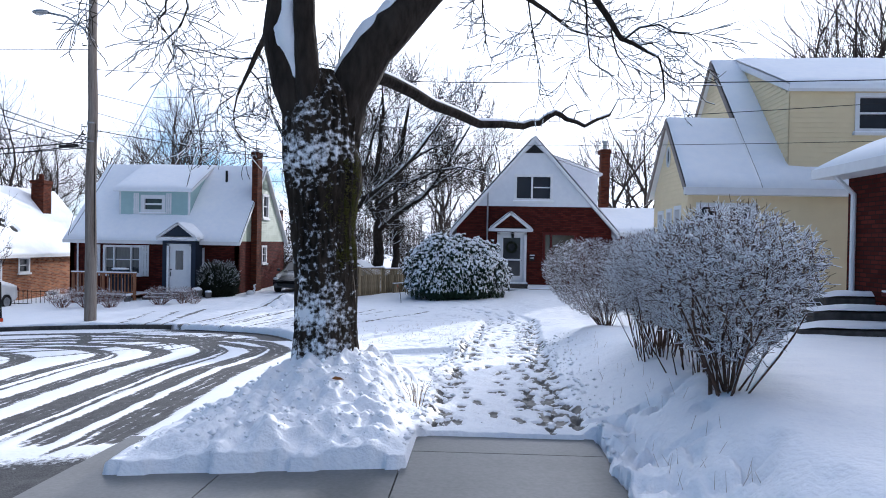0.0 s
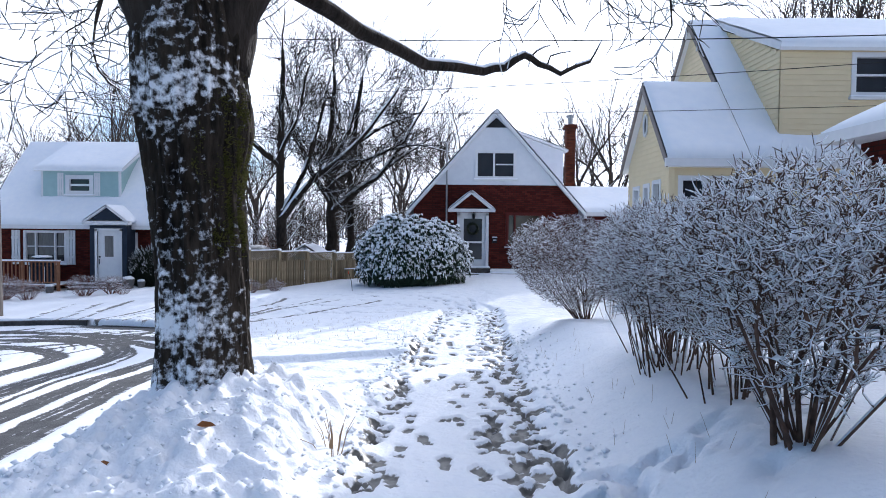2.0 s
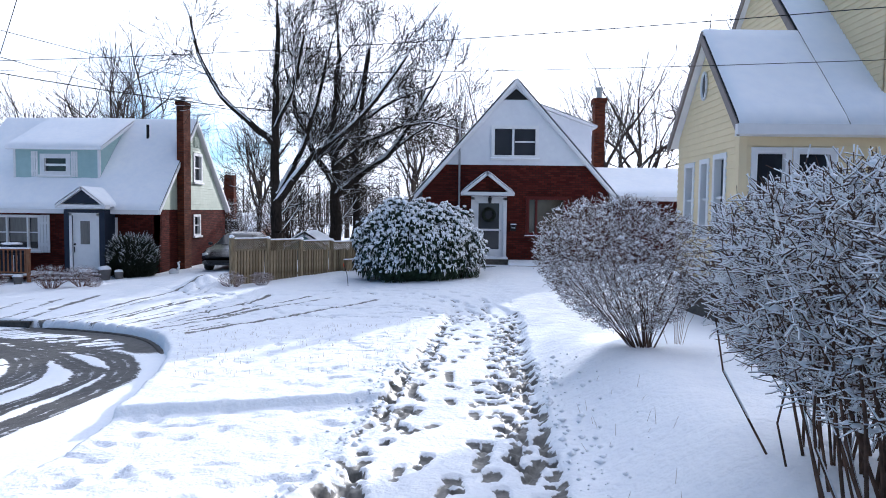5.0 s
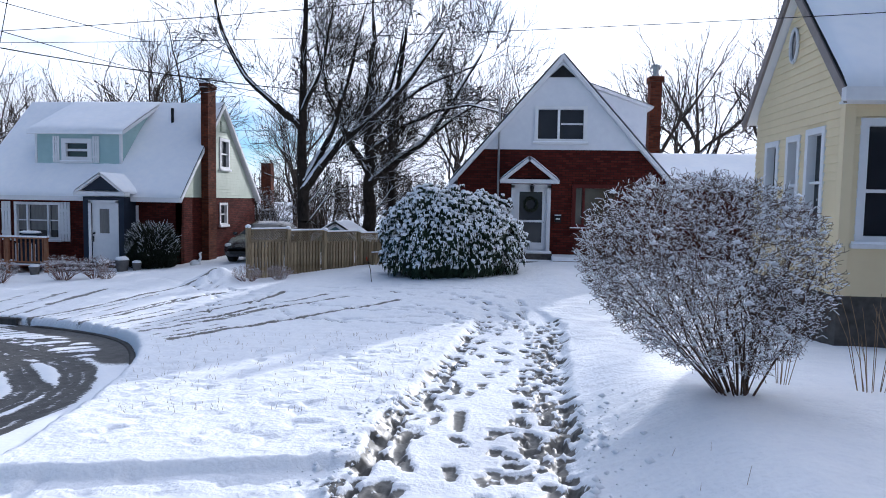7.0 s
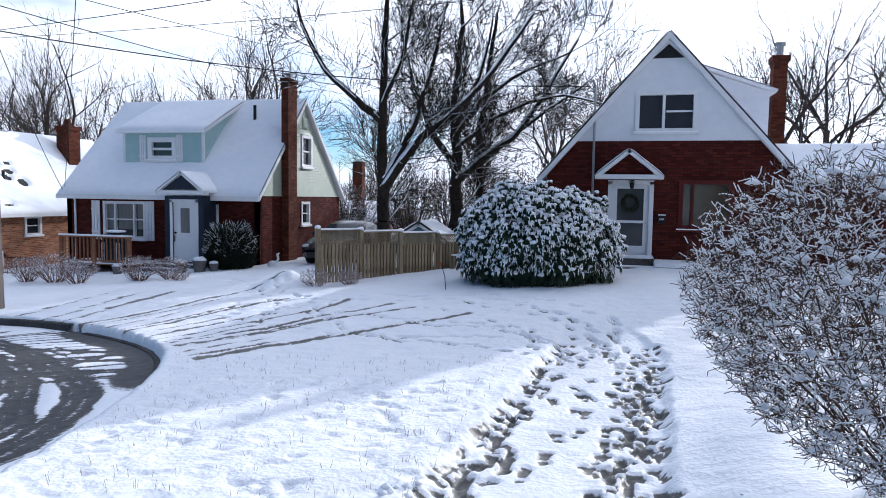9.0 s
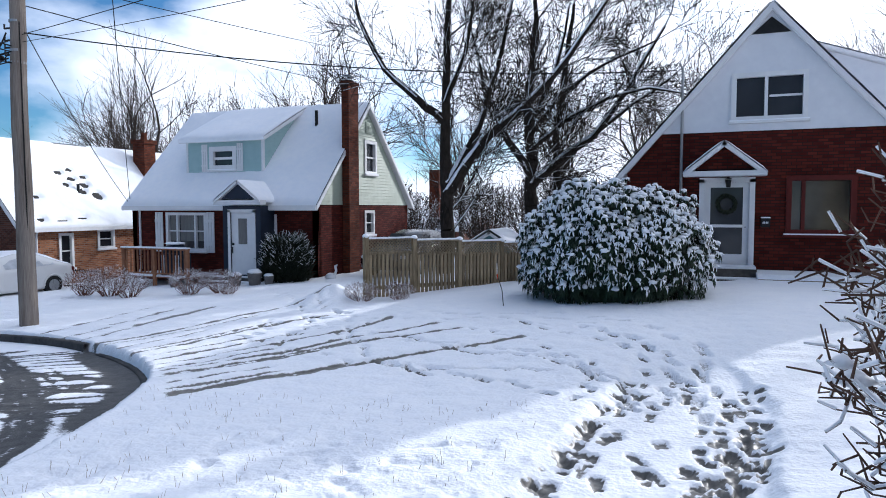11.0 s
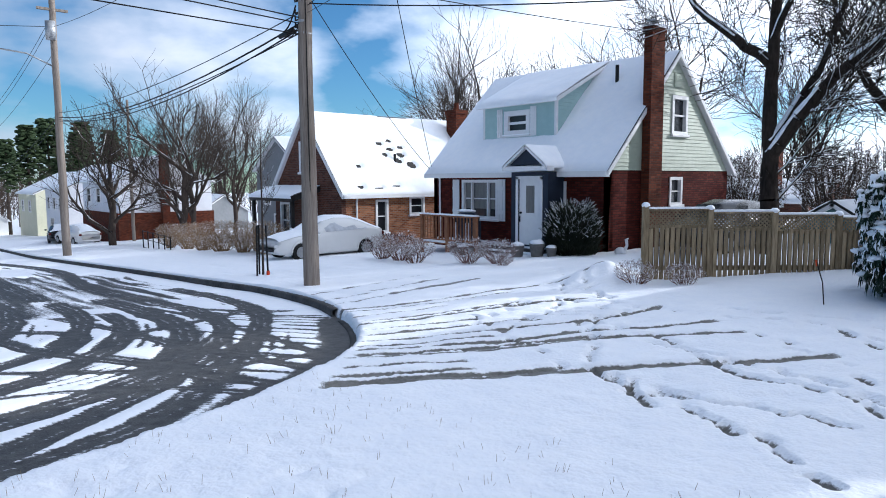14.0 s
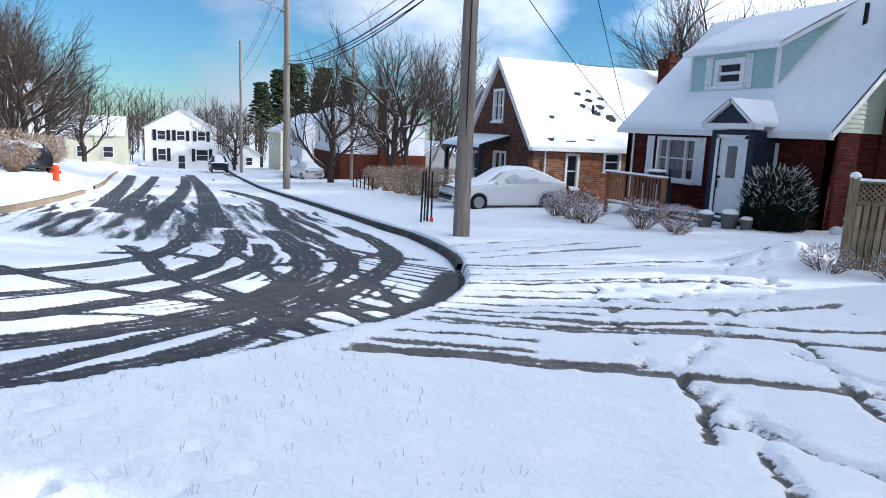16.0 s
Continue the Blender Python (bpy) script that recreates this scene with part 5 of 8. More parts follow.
def house_yellow():
    """The pale yellow sided house with a low front wing."""
    h = thing("house", (0, 0, 0), "pale yellow lap-sided house with snowy roofs and white windows", "house")
    gz = 0.0
    x0, y0, ez, ry, rz, y1 = 5.35, 18.4, 3.04, 19.95, 4.66, 21.5
    gx, mry, mrz, ey, et, rt, mt = 7.05, 21.87, 6.68, 18.13, 2.98, 4.87, 6.87
    by, my = 2 * ry - ey, 2 * mry - ey  # eaves at the back
    sw = [(-21.0, -20.5, 1.1, 2.5), (-20.15, -19.72, 1.1, 2.52), (-19.47, -18.93, 1.1, 2.56)]
    fw = [(5.55, 6.14, 1.06, 2.6), (6.22, 6.86, 1.06, 2.6)]
    slope = lambda y: ez + (rz - ez) * min((y - y0) / (ry - y0), (y1 - y) / (y1 - ry))
    b = wall_into(B(), face("W", x0, 0), -y1, -y0, gz + 0.35, lambda u: slope(-u), sw, 0.18, (-ry,))
    wall_into(b, face("S", 0, y0), x0 + 0.18, 14.0, gz + 0.35, ez, fw, 0.18)
    b.box(gx, gx + 0.18, y1, 25.3, gz, 3.0)
    ms = lambda u: mrz - 1.05 * abs(-u - mry)
    wall_into(b, face("W", gx, 0), -25.3, -18.45, 2.98, ms, (), 0.18, (-mry,))
    b.part("wall", M["yellow_siding"], h)
    s = B()
    siding_into(s, face("W", gx - 0.004, 0), -25.3, -18.45, 3.0, ms)
    side = s.part("siding", M["yellow_siding"], h, "pale yellow lapped boards")
    siding_into(None, face("W", x0 - 0.004, 0), -y1 + 0.02, -y0 - 0.02, gz + 0.35, lambda u: slope(-u), sw, each=side)
    siding_into(None, face("S", 0, y0 - 0.004), x0, 14.0, gz + 0.35, ez, fw, each=side)
    B().box(x0 + 0.02, 14, y0 + 0.02, y0 + 0.2, gz - 0.4, gz + 0.35).box(x0 + 0.02, x0 + 0.2, y0 + 0.2, y1 - 0.02, gz - 0.4, gz + 0.35).part("foundation", M["stone"], h)
    B().box(x0 - 0.03, x0 + 0.1, y0 - 0.03, y0 + 0.1, gz + 0.35, ez).part("corner_board", M["yellow_siding"], h)
    # wing roof
    for pts, sd in (([(x0 - 0.15, ey, et), (gx - 0.13, ey, et), (gx - 0.13, ry, rt), (x0 - 0.15, ry, rt)], 51), ([(gx - 0.13, by, et), (x0 - 0.15, by, et), (x0 - 0.15, ry, rt), (gx - 0.13, ry, rt)], 52)):
        r = roof_part(pts, h, th=0.13, deck="white_paint")
        snow_sheet(pts, 0.09, "roof_snow", r, seed=sd, nu=24)
    t = B()
    for ya, yb in ((ey, ry), (by, ry)):
        t.add([(x0 - 0.17 + dx, y, z) for dx in (0, 0.04) for y, z in ((ya, et - 0.2), (yb, rt - 0.2), (yb, rt - 0.01), (ya, et - 0.01))], [(0, 1, 2, 3), (7, 6, 5, 4), (0, 4, 5, 1), (1, 5, 6, 2), (2, 6, 7, 3), (3, 7, 4, 0)])
    t.part("rake_board", M["rake_brown"], h, "weathered brown-grey rake boards")
    B().box(x0 - 0.2, 14, ey - 0.12, ey, et - 0.18, et - 0.02).box(x0 - 0.1, 14, ey, y0, et - 0.18, et - 0.15).part("gutter", M["white_paint"], h)
    # main block
    for pts, sd in (([(gx - 0.12, ey, et), (14, ey, et), (14, mry, mt), (gx - 0.12, mry, mt)], 53), ([(14, my, et), (gx - 0.12, my, et), (gx - 0.12, mry, mt), (14, mry, mt)], 54)):
        r = roof_part(pts, h, th=0.13, deck="white_paint")
        snow_sheet(pts, 0.09, "roof_snow", r, seed=sd, nu=24)
    t = B()
    for ya, za, yb in ((ry + 0.1, rt + 0.1, mry), (my, et, mry)):
        t.add([(gx - 0.15 + dx, y, z) for dx in (0, 0.04) for y, z in ((ya, za - 0.2), (yb, mt - 0.2), (yb, mt - 0.01), (ya, za - 0.01))], [(0, 1, 2, 3), (7, 6, 5, 4), (0, 4, 5, 1), (1, 5, 6, 2), (2, 6, 7, 3), (3, 7, 4, 0)])
    t.part("rake_board", M["rake_brown"], h)
    # wall dormer
    dx0, dy, dz = 7.68, 18.55, 5.3
    dw = [(9.2, 10.05, 4.35, 5.22)]
    d = wall_into(B(), face("S", 0, dy), dx0, 14, 3.3, dz, dw, 0.15)
    d.prism([(dy + 0.15, 3.4), (dy + 0.15, dz), (mry, mrz + 0.1), (mry, mrz - 0.1)], "x", dx0, dx0 + 0.12)
    dm = d.part("dormer", M["yellow_siding"], h, "wide yellow sided wall dormer")
    s = siding_into(B(), face("S", 0, dy - 0.004), dx0, 14, 3.4, dz, dw)
    siding_into(s, face("W", dx0 - 0.004, 0), -mry, -dy, 3.3, lambda u: dz + (mrz + 0.1 - dz) * (-u - dy) / (mry - dy))
    s.part("siding", M["yellow_siding"], dm)
    q = [(dx0 - 0.1, dy - 0.22, dz + 0.1), (14, dy - 0.22, dz + 0.1), (14, mry + 0.1, mt + 0.05), (dx0 - 0.1, mry + 0.1, mt + 0.05)]
    slab_roof(B(), q, 0.16).part("dormer_roof", M["white_paint"], dm)
    snow_sheet(q, 0.10, "dormer_snow", dm, seed=57, nu=24)
    window(h, face("S", 9.2, dy, 4.35), 0.85, 0.87, "white sash window", rails=(0.5,))
    for o in sw:
        window(h, face("W", x0, -o[0], o[2]), o[1] - o[0], o[3] - o[2], frame_w=0.06, rails=(0.5,), sill=False)
    for o in fw:
        window(h, face("S", o[0], y0, o[2]), o[1] - o[0], o[3] - o[2], "white window with dark glass", rails=(0.42,), frame_w=0.07)
    ov_ = B()
    n = 20
    for k in range(n):
        a0, a1 = 2 * math.pi * k / n, 2 * math.pi * (k + 1) / n
        ov_.tube([(x0 - 0.04, ry + 0.1 + 0.13 * math.cos(a), 3.9 + 0.25 * math.sin(a)) for a in (a0, a1)], 0.025, 5, False)
    oval = ov_.part("oval_vent", M["white_paint"], h, "white oval gable vent")
    B().add([(x0 - 0.03, ry + 0.1 + 0.13 * math.cos(2 * math.pi * k / n), 3.9 + 0.25 * math.sin(2 * math.pi * k / n)) for k in range(n)], [tuple(range(n))]).part("pane", M["glass"], oval)
    return h


def house_brick_edge():
    """The brick bungalow beside the walk, of which one long wall shows."""
    h = thing("house", (0, 0, 0), "dark red brick bungalow with a snowy overhanging roof", "house")
    x0, y0, y1, gz, ez = 7.0, 4.0, 14.6, 0.0, 3.1
    op = [(-13.3, -12.1, 0.95, 2.2)]
    b = wall_into(B(), face("W", x0, 0), -y1, -y0, gz, ez, op)
    wall_into(b, pose(0, y1 - 0.2, 0), x0 + 0.2, 14, gz, ez)
    wall_into(b, pose(0, y0, 0), x0 + 0.2, 14, gz, ez)
    b.part("wall", M["red_brick"], h)
    window(h, face("W", x0, 13.3, 0.95), 1.2, 1.25, "dark window in a brick wall", mat=M["red_trim"], frame_w=0.06)
    for q, sd in (([(x0 - 0.45, y1 + 0.3, 3.04), (x0 - 0.45, y0 - 0.3, 3.04), (10.6, y0 - 0.3, 4.7), (10.6, y1 + 0.3, 4.7)], 61), ([(14.2, y0 - 0.3, 3.04), (14.2, y1 + 0.3, 3.04), (10.6, y1 + 0.3, 4.7), (10.6, y0 - 0.3, 4.7)], 62)):
        r = roof_part(q, h, th=0.16)
        snow_sheet(q, 0.12, "roof_snow", r, seed=sd)
    B().box(x0 - 0.52, x0 - 0.43, y0 - 0.3, y1 + 0.3, 2.85, 3.02).box(x0 - 0.43, x0, y0, y1 + 0.25, 2.85, 2.87).part("fascia", M["white_paint"], h)
    B().prism([(x0 - 0.45, 2.87), (10.6, 4.52), (14.2, 2.87)], "y", y1 + 0.22, y1 + 0.26).part("gable_board", M["white_paint"], h)
    B().tube([(x0 - 0.4, 14.3, 2.88), (x0 - 0.07, 14.3, 2.55), (x0 - 0.07, 14.3, 0.25)], 0.045, 8).part("downspout", M["white_paint"], h)
    return h


def house_tan_brick():
    """The brick house with its gable to the street and a sunny long roof."""
    h = thing("house", (0, 0, 0), "brown brick house with a steep gable and sunlit snowy roof", "house")
    x0, x1, y0, y1, gz, ez = -27.6, -22.0, 30.6, 41.0, -2.1, 0.82
    ax, az = -24.8, 4.0
    slope = lambda x: ez + (az - ez) * min((x - x0) / (ax - x0), (x1 - x) / (x1 - ax))
    gw = [(-25.25, -24.35, 1.55, 2.85), (-27.1, -26.2, -1.4, 0.2), (-25.0, -23.9, -1.75, 0.3)]
    wall_into(B(), face("S", 0, y0), x0, x1, gz, slope, gw, 0.2, (ax,)).part("gable_wall", M["brown_brick"], h, "dark brown brick gable")
    ew = [(32.3, 32.9, -1.0, 0.35), (34.1, 34.9, -0.3, 0.45), (36.3, 37.3, -1.9, -1.35)]
    wall_into(B(), face("E", x1, 0), y0 + 0.2, y1, gz, ez, ew).part("wall", M["tan_brick"], h, "mottled tan and orange brick side wall")
    wall_into(B(), face("W", x0, 0), -y1, -y0 - 0.2, gz, ez).part("wall", M["tan_brick"], h)
    for sgn, sd in ((1, 71), (-1, 72)):
        ex = x1 + 0.3 if sgn > 0 else x0 - 0.3
        ezz = ez - 0.3 * 1.13
        q = [(ex, y0 - 0.15, ezz + 0.14), (ex, y1 + 0.15, ezz + 0.14), (ax, y1 + 0.15, az + 0.14), (ax, y0 - 0.15, az + 0.14)]
        r = roof_part(q, h, "dark shingle roof, snow slipping off in patches", 0.15)
        spots = ((0.30, 0.62, (0.024, 0.035)), (0.34, 0.55, (0.024, 0.035)), (0.38, 0.48, (0.026, 0.04)), (0.30, 0.48, (0.02, 0.035)), (0.35, 0.40, (0.026, 0.045)), (0.41, 0.35, (0.03, 0.06)), (0.36, 0.66, (0.02, 0.03)), (0.40, 0.58, (0.02, 0.035)), (0.10, 0.08, (0.02, 0.02)), (0.18, 0.07, (0.03, 0.02)), (0.27, 0.09, (0.03, 0.025)), (0.14, 0.33, (0.02, 0.03)), (0.45, 0.99, (0.12, 0.02))) if sgn > 0 else ()
        snow_sheet(q, 0.08, "roof_snow", r, seed=sd, nu=90, nv=44, bare=spots)
        B().add([(x, y0 - 0.17 + dy, z) for dy in (0, 0.04) for x, z in ((ex, ezz - 0.02), (ax, az - 0.02), (ax, az + 0.14), (ex, ezz + 0.14))], [(3, 2, 1, 0), (4, 5, 6, 7), (0, 1, 5, 4), (1, 2, 6, 5), (2, 3, 7, 6), (3, 0, 4, 7)]).part("rake_board", M["white_paint"], h)
    B().box(x1 + 0.28, x1 + 0.38, y0 - 0.1, y1, 0.46, 0.60).part("gutter", M["white_paint"], h)
    window(h, face("S", -25.25, y0, 1.55), 0.9, 1.3, "white double sash window", bars=(0.5,), rails=(0.5,))
    window(h, face("S", -27.1, y0, -1.4), 0.9, 1.6, rails=(0.5,))
    window(h, face("S", -25.0, y0, -1.75), 1.1, 2.05, "white glazed entrance door", bars=(0.5,), sill=False)
    for o in ew:
        window(h, face("E", x1, o[0], o[2]), o[1] - o[0], o[3] - o[2], rails=(0.5,))
    downspout(h, 0, 0, 0, 2.4, M["white_paint"]).matrix_local = pose(x1 + 0.0, 31.3, -1.9, 0, 0, 90)
    B().tube([(-22.9, 34.0, 1.6), (-22.9, 34.0, 2.35)], 0.06, 8).part("vent_pipe", M["black"], h)
    q = [(-27.5, 29.2, 0.55), (-23.6, 29.2, 0.55), (-23.6, y0, 0.95), (-27.5, y0, 0.95)]
    pr = slab_roof(B(), q, 0.22).part("porch_roof", M["black"], h, "flat dark porch roof")
    snow_sheet(q, 0.1, "porch_snow", pr, seed=75, nu=12, nv=6)
    for x in (-27.3, -23.8):
        B().box(x - 0.07, x + 0.07, 29.3, 29.44, gz, 0.4).part("porch_post", M["black"], h)
    ch = B().box(-24.2, -23.5, 38.2, 38.9, 2.0, 4.4).part("chimney", M["orange_brick"], h)
    B().box(-24.26, -23.44, 38.14, 38.96, 4.4, 4.6).part("corbel", M["orange_brick"], ch)
    B().tube([(-23.85, 38.55, 4.6), (-23.85, 38.55, 4.95)], [0.16, 0.12], 8).part("chimney_pot", M["orange_brick"], ch)
    return h


def plain_house(name_label, x0, x1, y0, y1, gz, ez, az, wall_m, ridge="y", wins=(), upper=None, chim=None, rz=0.0, seed=80):
    """A far house: gabled block with windows. wins: (side, u, z, w, h)."""
    h = thing("house", (0, 0, 0), name_label, "house")
    b = B()
    if ridge == "y":
        ax = (x0 + x1) / 2
        sl = lambda x: ez + (az - ez) * min((x - x0) / (ax - x0), (x1 - x) / (x1 - ax))
        wall_into(b, face("S", 0, y0), x0, x1, gz, sl, (), 0.2, (ax,))
        wall_into(b, face("E", x1, 0), y0 + 0.2, y1, gz, ez)
        wall_into(b, face("W", x0, 0), -y1, -y0 - 0.2, gz, ez)
        roofs = [[(x1 + 0.3, y0 - 0.2, ez - 0.1), (x1 + 0.3, y1, ez - 0.1), (ax, y1, az + 0.12), (ax, y0 - 0.2, az + 0.12)], [(x0 - 0.3, y1, ez - 0.1), (x0 - 0.3, y0 - 0.2, ez - 0.1), (ax, y0 - 0.2, az + 0.12), (ax, y1, az + 0.12)]]
    else:
        ay = (y0 + y1) / 2
        sl = lambda y: ez + (az - ez) * min((y - y0) / (ay - y0), (y1 - y) / (y1 - ay))
        wall_into(b, face("S", 0, y0), x0, x1, gz, ez)
        wall_into(b, face("E", x1, 0), y0 + 0.2, y1, gz, sl, (), 0.2, (ay,))
        wall_into(b, face("W", x0, 0), -y1, -y0 - 0.2, gz, lambda u: sl(-u), (), 0.2, (-ay,))
        roofs = [[(x0 - 0.2, y0 - 0.3, ez - 0.1), (x1 + 0.2, y0 - 0.3, ez - 0.1), (x1 + 0.2, ay, az + 0.12), (x0 - 0.2, ay, az + 0.12)], [(x1 + 0.2, y1 + 0.3, ez - 0.1), (x0 - 0.2, y1 + 0.3, ez - 0.1), (x0 - 0.2, ay, az + 0.12), (x1 + 0.2, ay, az + 0.12)]]
    b.part("wall", wall_m, h)
    for k, q in enumerate(roofs):
        r = roof_part(q, h)
        snow_sheet(q, 0.09, "roof_snow", r, seed=seed + k, nu=16, nv=8)
    for side, u, z, w, hh in wins:
        m = {"S": face("S", u, y0 - 0.03, z), "E": face("E", x1 + 0.03, u, z), "W": face("W", x0 - 0.03, u, z)}[side]
        window(h, m, w, hh, rails=(0.5,), deep=0.02, frame_w=0.09, sill=False)
    if chim:
        cx, cy, cz = chim
        B().box(cx - 0.35, cx + 0.35, cy - 0.3, cy + 0.3, gz, cz).part("chimney", M["orange_brick"], h)
    return h


M["dusty_glass"] = surf("dusty_reflective_glass", (0.03, 0.026, 0.02), (0.10, 0.085, 0.06), 1.2, 0.1, 0, spec=0.8)
M["rake_brown"] = surf("weathered_rake_paint", (0.20, 0.17, 0.155), (0.30, 0.26, 0.24), 6, 0.7, 0.2)
house_white_roofed()
house_gable_front()
house_yellow()
house_brick_edge()
house_tan_brick()


# ---- branching plants ----
def segs_mesh(name, p0, p1, r0, r1, sides, material):
    """Many short tapered rods as one mesh."""
    p0, p1 = np.asarray(p0, float), np.asarray(p1, float)
    r0, r1 = np.asarray(r0, float)[:, None], np.asarray(r1, float)[:, None]
    d = p1 - p0
    d /= np.maximum(np.linalg.norm(d, axis=1, keepdims=True), 1e-9)
    ref = np.where(np.abs(d[:, 2:3]) < 0.9, [[0.03, 0.05, 1.0]], [[1.0, 0.05, 0.02]])
    a = np.cross(d, ref)
    a /= np.linalg.norm(a, axis=1, keepdims=True)
    b = np.cross(d, a)
    n = len(p0)
    vs = np.empty((n, 2 * sides, 3))
    for k in range(sides):
        w = 2 * math.pi * k / sides
        off = a * math.cos(w) + b * math.sin(w)
        vs[:, k], vs[:, sides + k] = p0 + off * r0, p1 + off * r1
    quad = np.array([(k, (k + 1) % sides, sides + (k + 1) % sides, sides + k) for k in range(sides)])
    fs = (np.arange(n)[:, None, None] * 2 * sides + quad[None]).reshape(-1, 4)
    me = bpy.data.meshes.new(name)
    me.vertices.add(n * 2 * sides)
    me.vertices.foreach_set("co", vs.ravel())
    me.loops.add(fs.size)
    me.loops.foreach_set("vertex_index", fs.ravel())
    me.polygons.add(len(fs))
    me.polygons.foreach_set("loop_start", np.arange(0, fs.size, 4))
    me.polygons.foreach_set("use_smooth", np.ones(len(fs), bool))
    me.materials.append(material)
    me.update(calc_edges=True)
    return me


class Plant:
    """Branch segments by level, with the snow that lies on them."""

    def __init__(self, seed):
        self.rng = random.Random(seed)
        self.rows = []  # p0, p1, r0, r1, level

    def limb(self, pts, r0, r1, level):
        pts = [Vector(p) for p in pts]
        n = len(pts) - 1
        for i in range(n):
            self.rows.append((pts[i], pts[i + 1], r0 + (r1 - r0) * i / n, r0 + (r1 - r0) * (i + 1) / n, level))
        return pts

    def grow(self, p, d, length, r, level, last, lift=0.12, wander=0.22, kids=(3, 4), fan=(30, 60), shrink=(0.55, 0.75)):
        g = self.rng
        n = 4 if level < 2 else 3
        d = d.normalized()
        pts = [Vector(p)]
        for _ in range(n):
            d = (d + Vector((g.gauss(0, wander), g.gauss(0, wander), g.gauss(0, wander * 0.8) + lift))).normalized()
            pts.append(pts[-1] + d * length / n)
        r1 = r * 0.55 if level < last else r * 0.4
        self.limb(pts, r, r1, level)
        if level >= last:
            return
        self.sprout(pts, length, r, r1, level, last, lift, wander, kids, fan, shrink, True)

    def sprout(self, pts, length, r, r1, level, last, lift, wander, kids, fan, shrink, tip=False, start=0.25):
        g = self.rng
        k = g.randint(*kids) + (2 if level == 0 else 0)
        n = len(pts) - 1
        for i in range(k + (1 if tip else 0)):
            s = start + (1 - start) * (i + g.random() * 0.6) / k if i < k else 1.0
            s = min(s, 1.0)
            j = min(int(s * n), n - 1)
            base = pts[j].lerp(pts[j + 1], s * n - j)
            way = (pts[j + 1] - pts[j]).normalized()
            side = way.orthogonal().normalized()
            side.rotate(Matrix.Rotation(g.uniform(0, 2 * math.pi), 3, way))
            an = radians(g.uniform(*fan)) if i < k else radians(g.uniform(0, 15))
            d = way * math.cos(an) + side * math.sin(an)
            rr = (r + (r1 - r) * s) * (g.uniform(0.45, 0.65) if i < k else 0.9)
            self.grow(base, d, length * g.uniform(*shrink), rr, level + 1, last, lift, wander, kids, fan, shrink)

    def parts(self, parent, bark, split=1, snow=1.0, thin=0.004, snow_levels=9, names=("trunk", "crown"), deep=0.58, up=0.62, wind=(0.0, 0.0)):
        rows = self.rows
        out = []
        for name, pick, sides in ((names[0], [q for q in rows if q[4] <= split], 8), (names[1], [q for q in rows if q[4] > split], 3)):
            if not pick:
                continue
            me = segs_mesh(name, [q[0] for q in pick], [q[1] for q in pick], [max(q[2], thin) for q in pick], [max(q[3], thin * 0.7) for q in pick], sides, bark)
            ob = new(name, me)
            ob.parent = parent
            if name == names[1]:
                tagged(ob, kind="stuff")
            out.append(ob)
        if snow > 0:
            g = self.rng
            p0, p1, a0, a1 = [], [], [], []
            for q in rows:
                d = (q[1] - q[0])
                if q[4] > snow_levels or d.length < 1e-6 or abs(d.z) / d.length > 0.965 or g.random() > snow:
                    continue
                w0, w1 = max(q[2], thin), max(q[3], thin * 0.8)
                k = deep
                p0.append(q[0] + Vector((wind[0], wind[1], up)) * w0)
                p1.append(q[1] + Vector((wind[0], wind[1], up)) * w1)
                a0.append(w0 * k + 0.0012)
                a1.append(w1 * k + 0.0012)
            if p0:
                ob = new("branch_snow", segs_mesh("branch_snow", p0, p1, a0, a1, 4, M["snow"]))
                ob.parent = parent
                tagged(ob, "snow lying along the upper sides", kind="stuff")
        return out


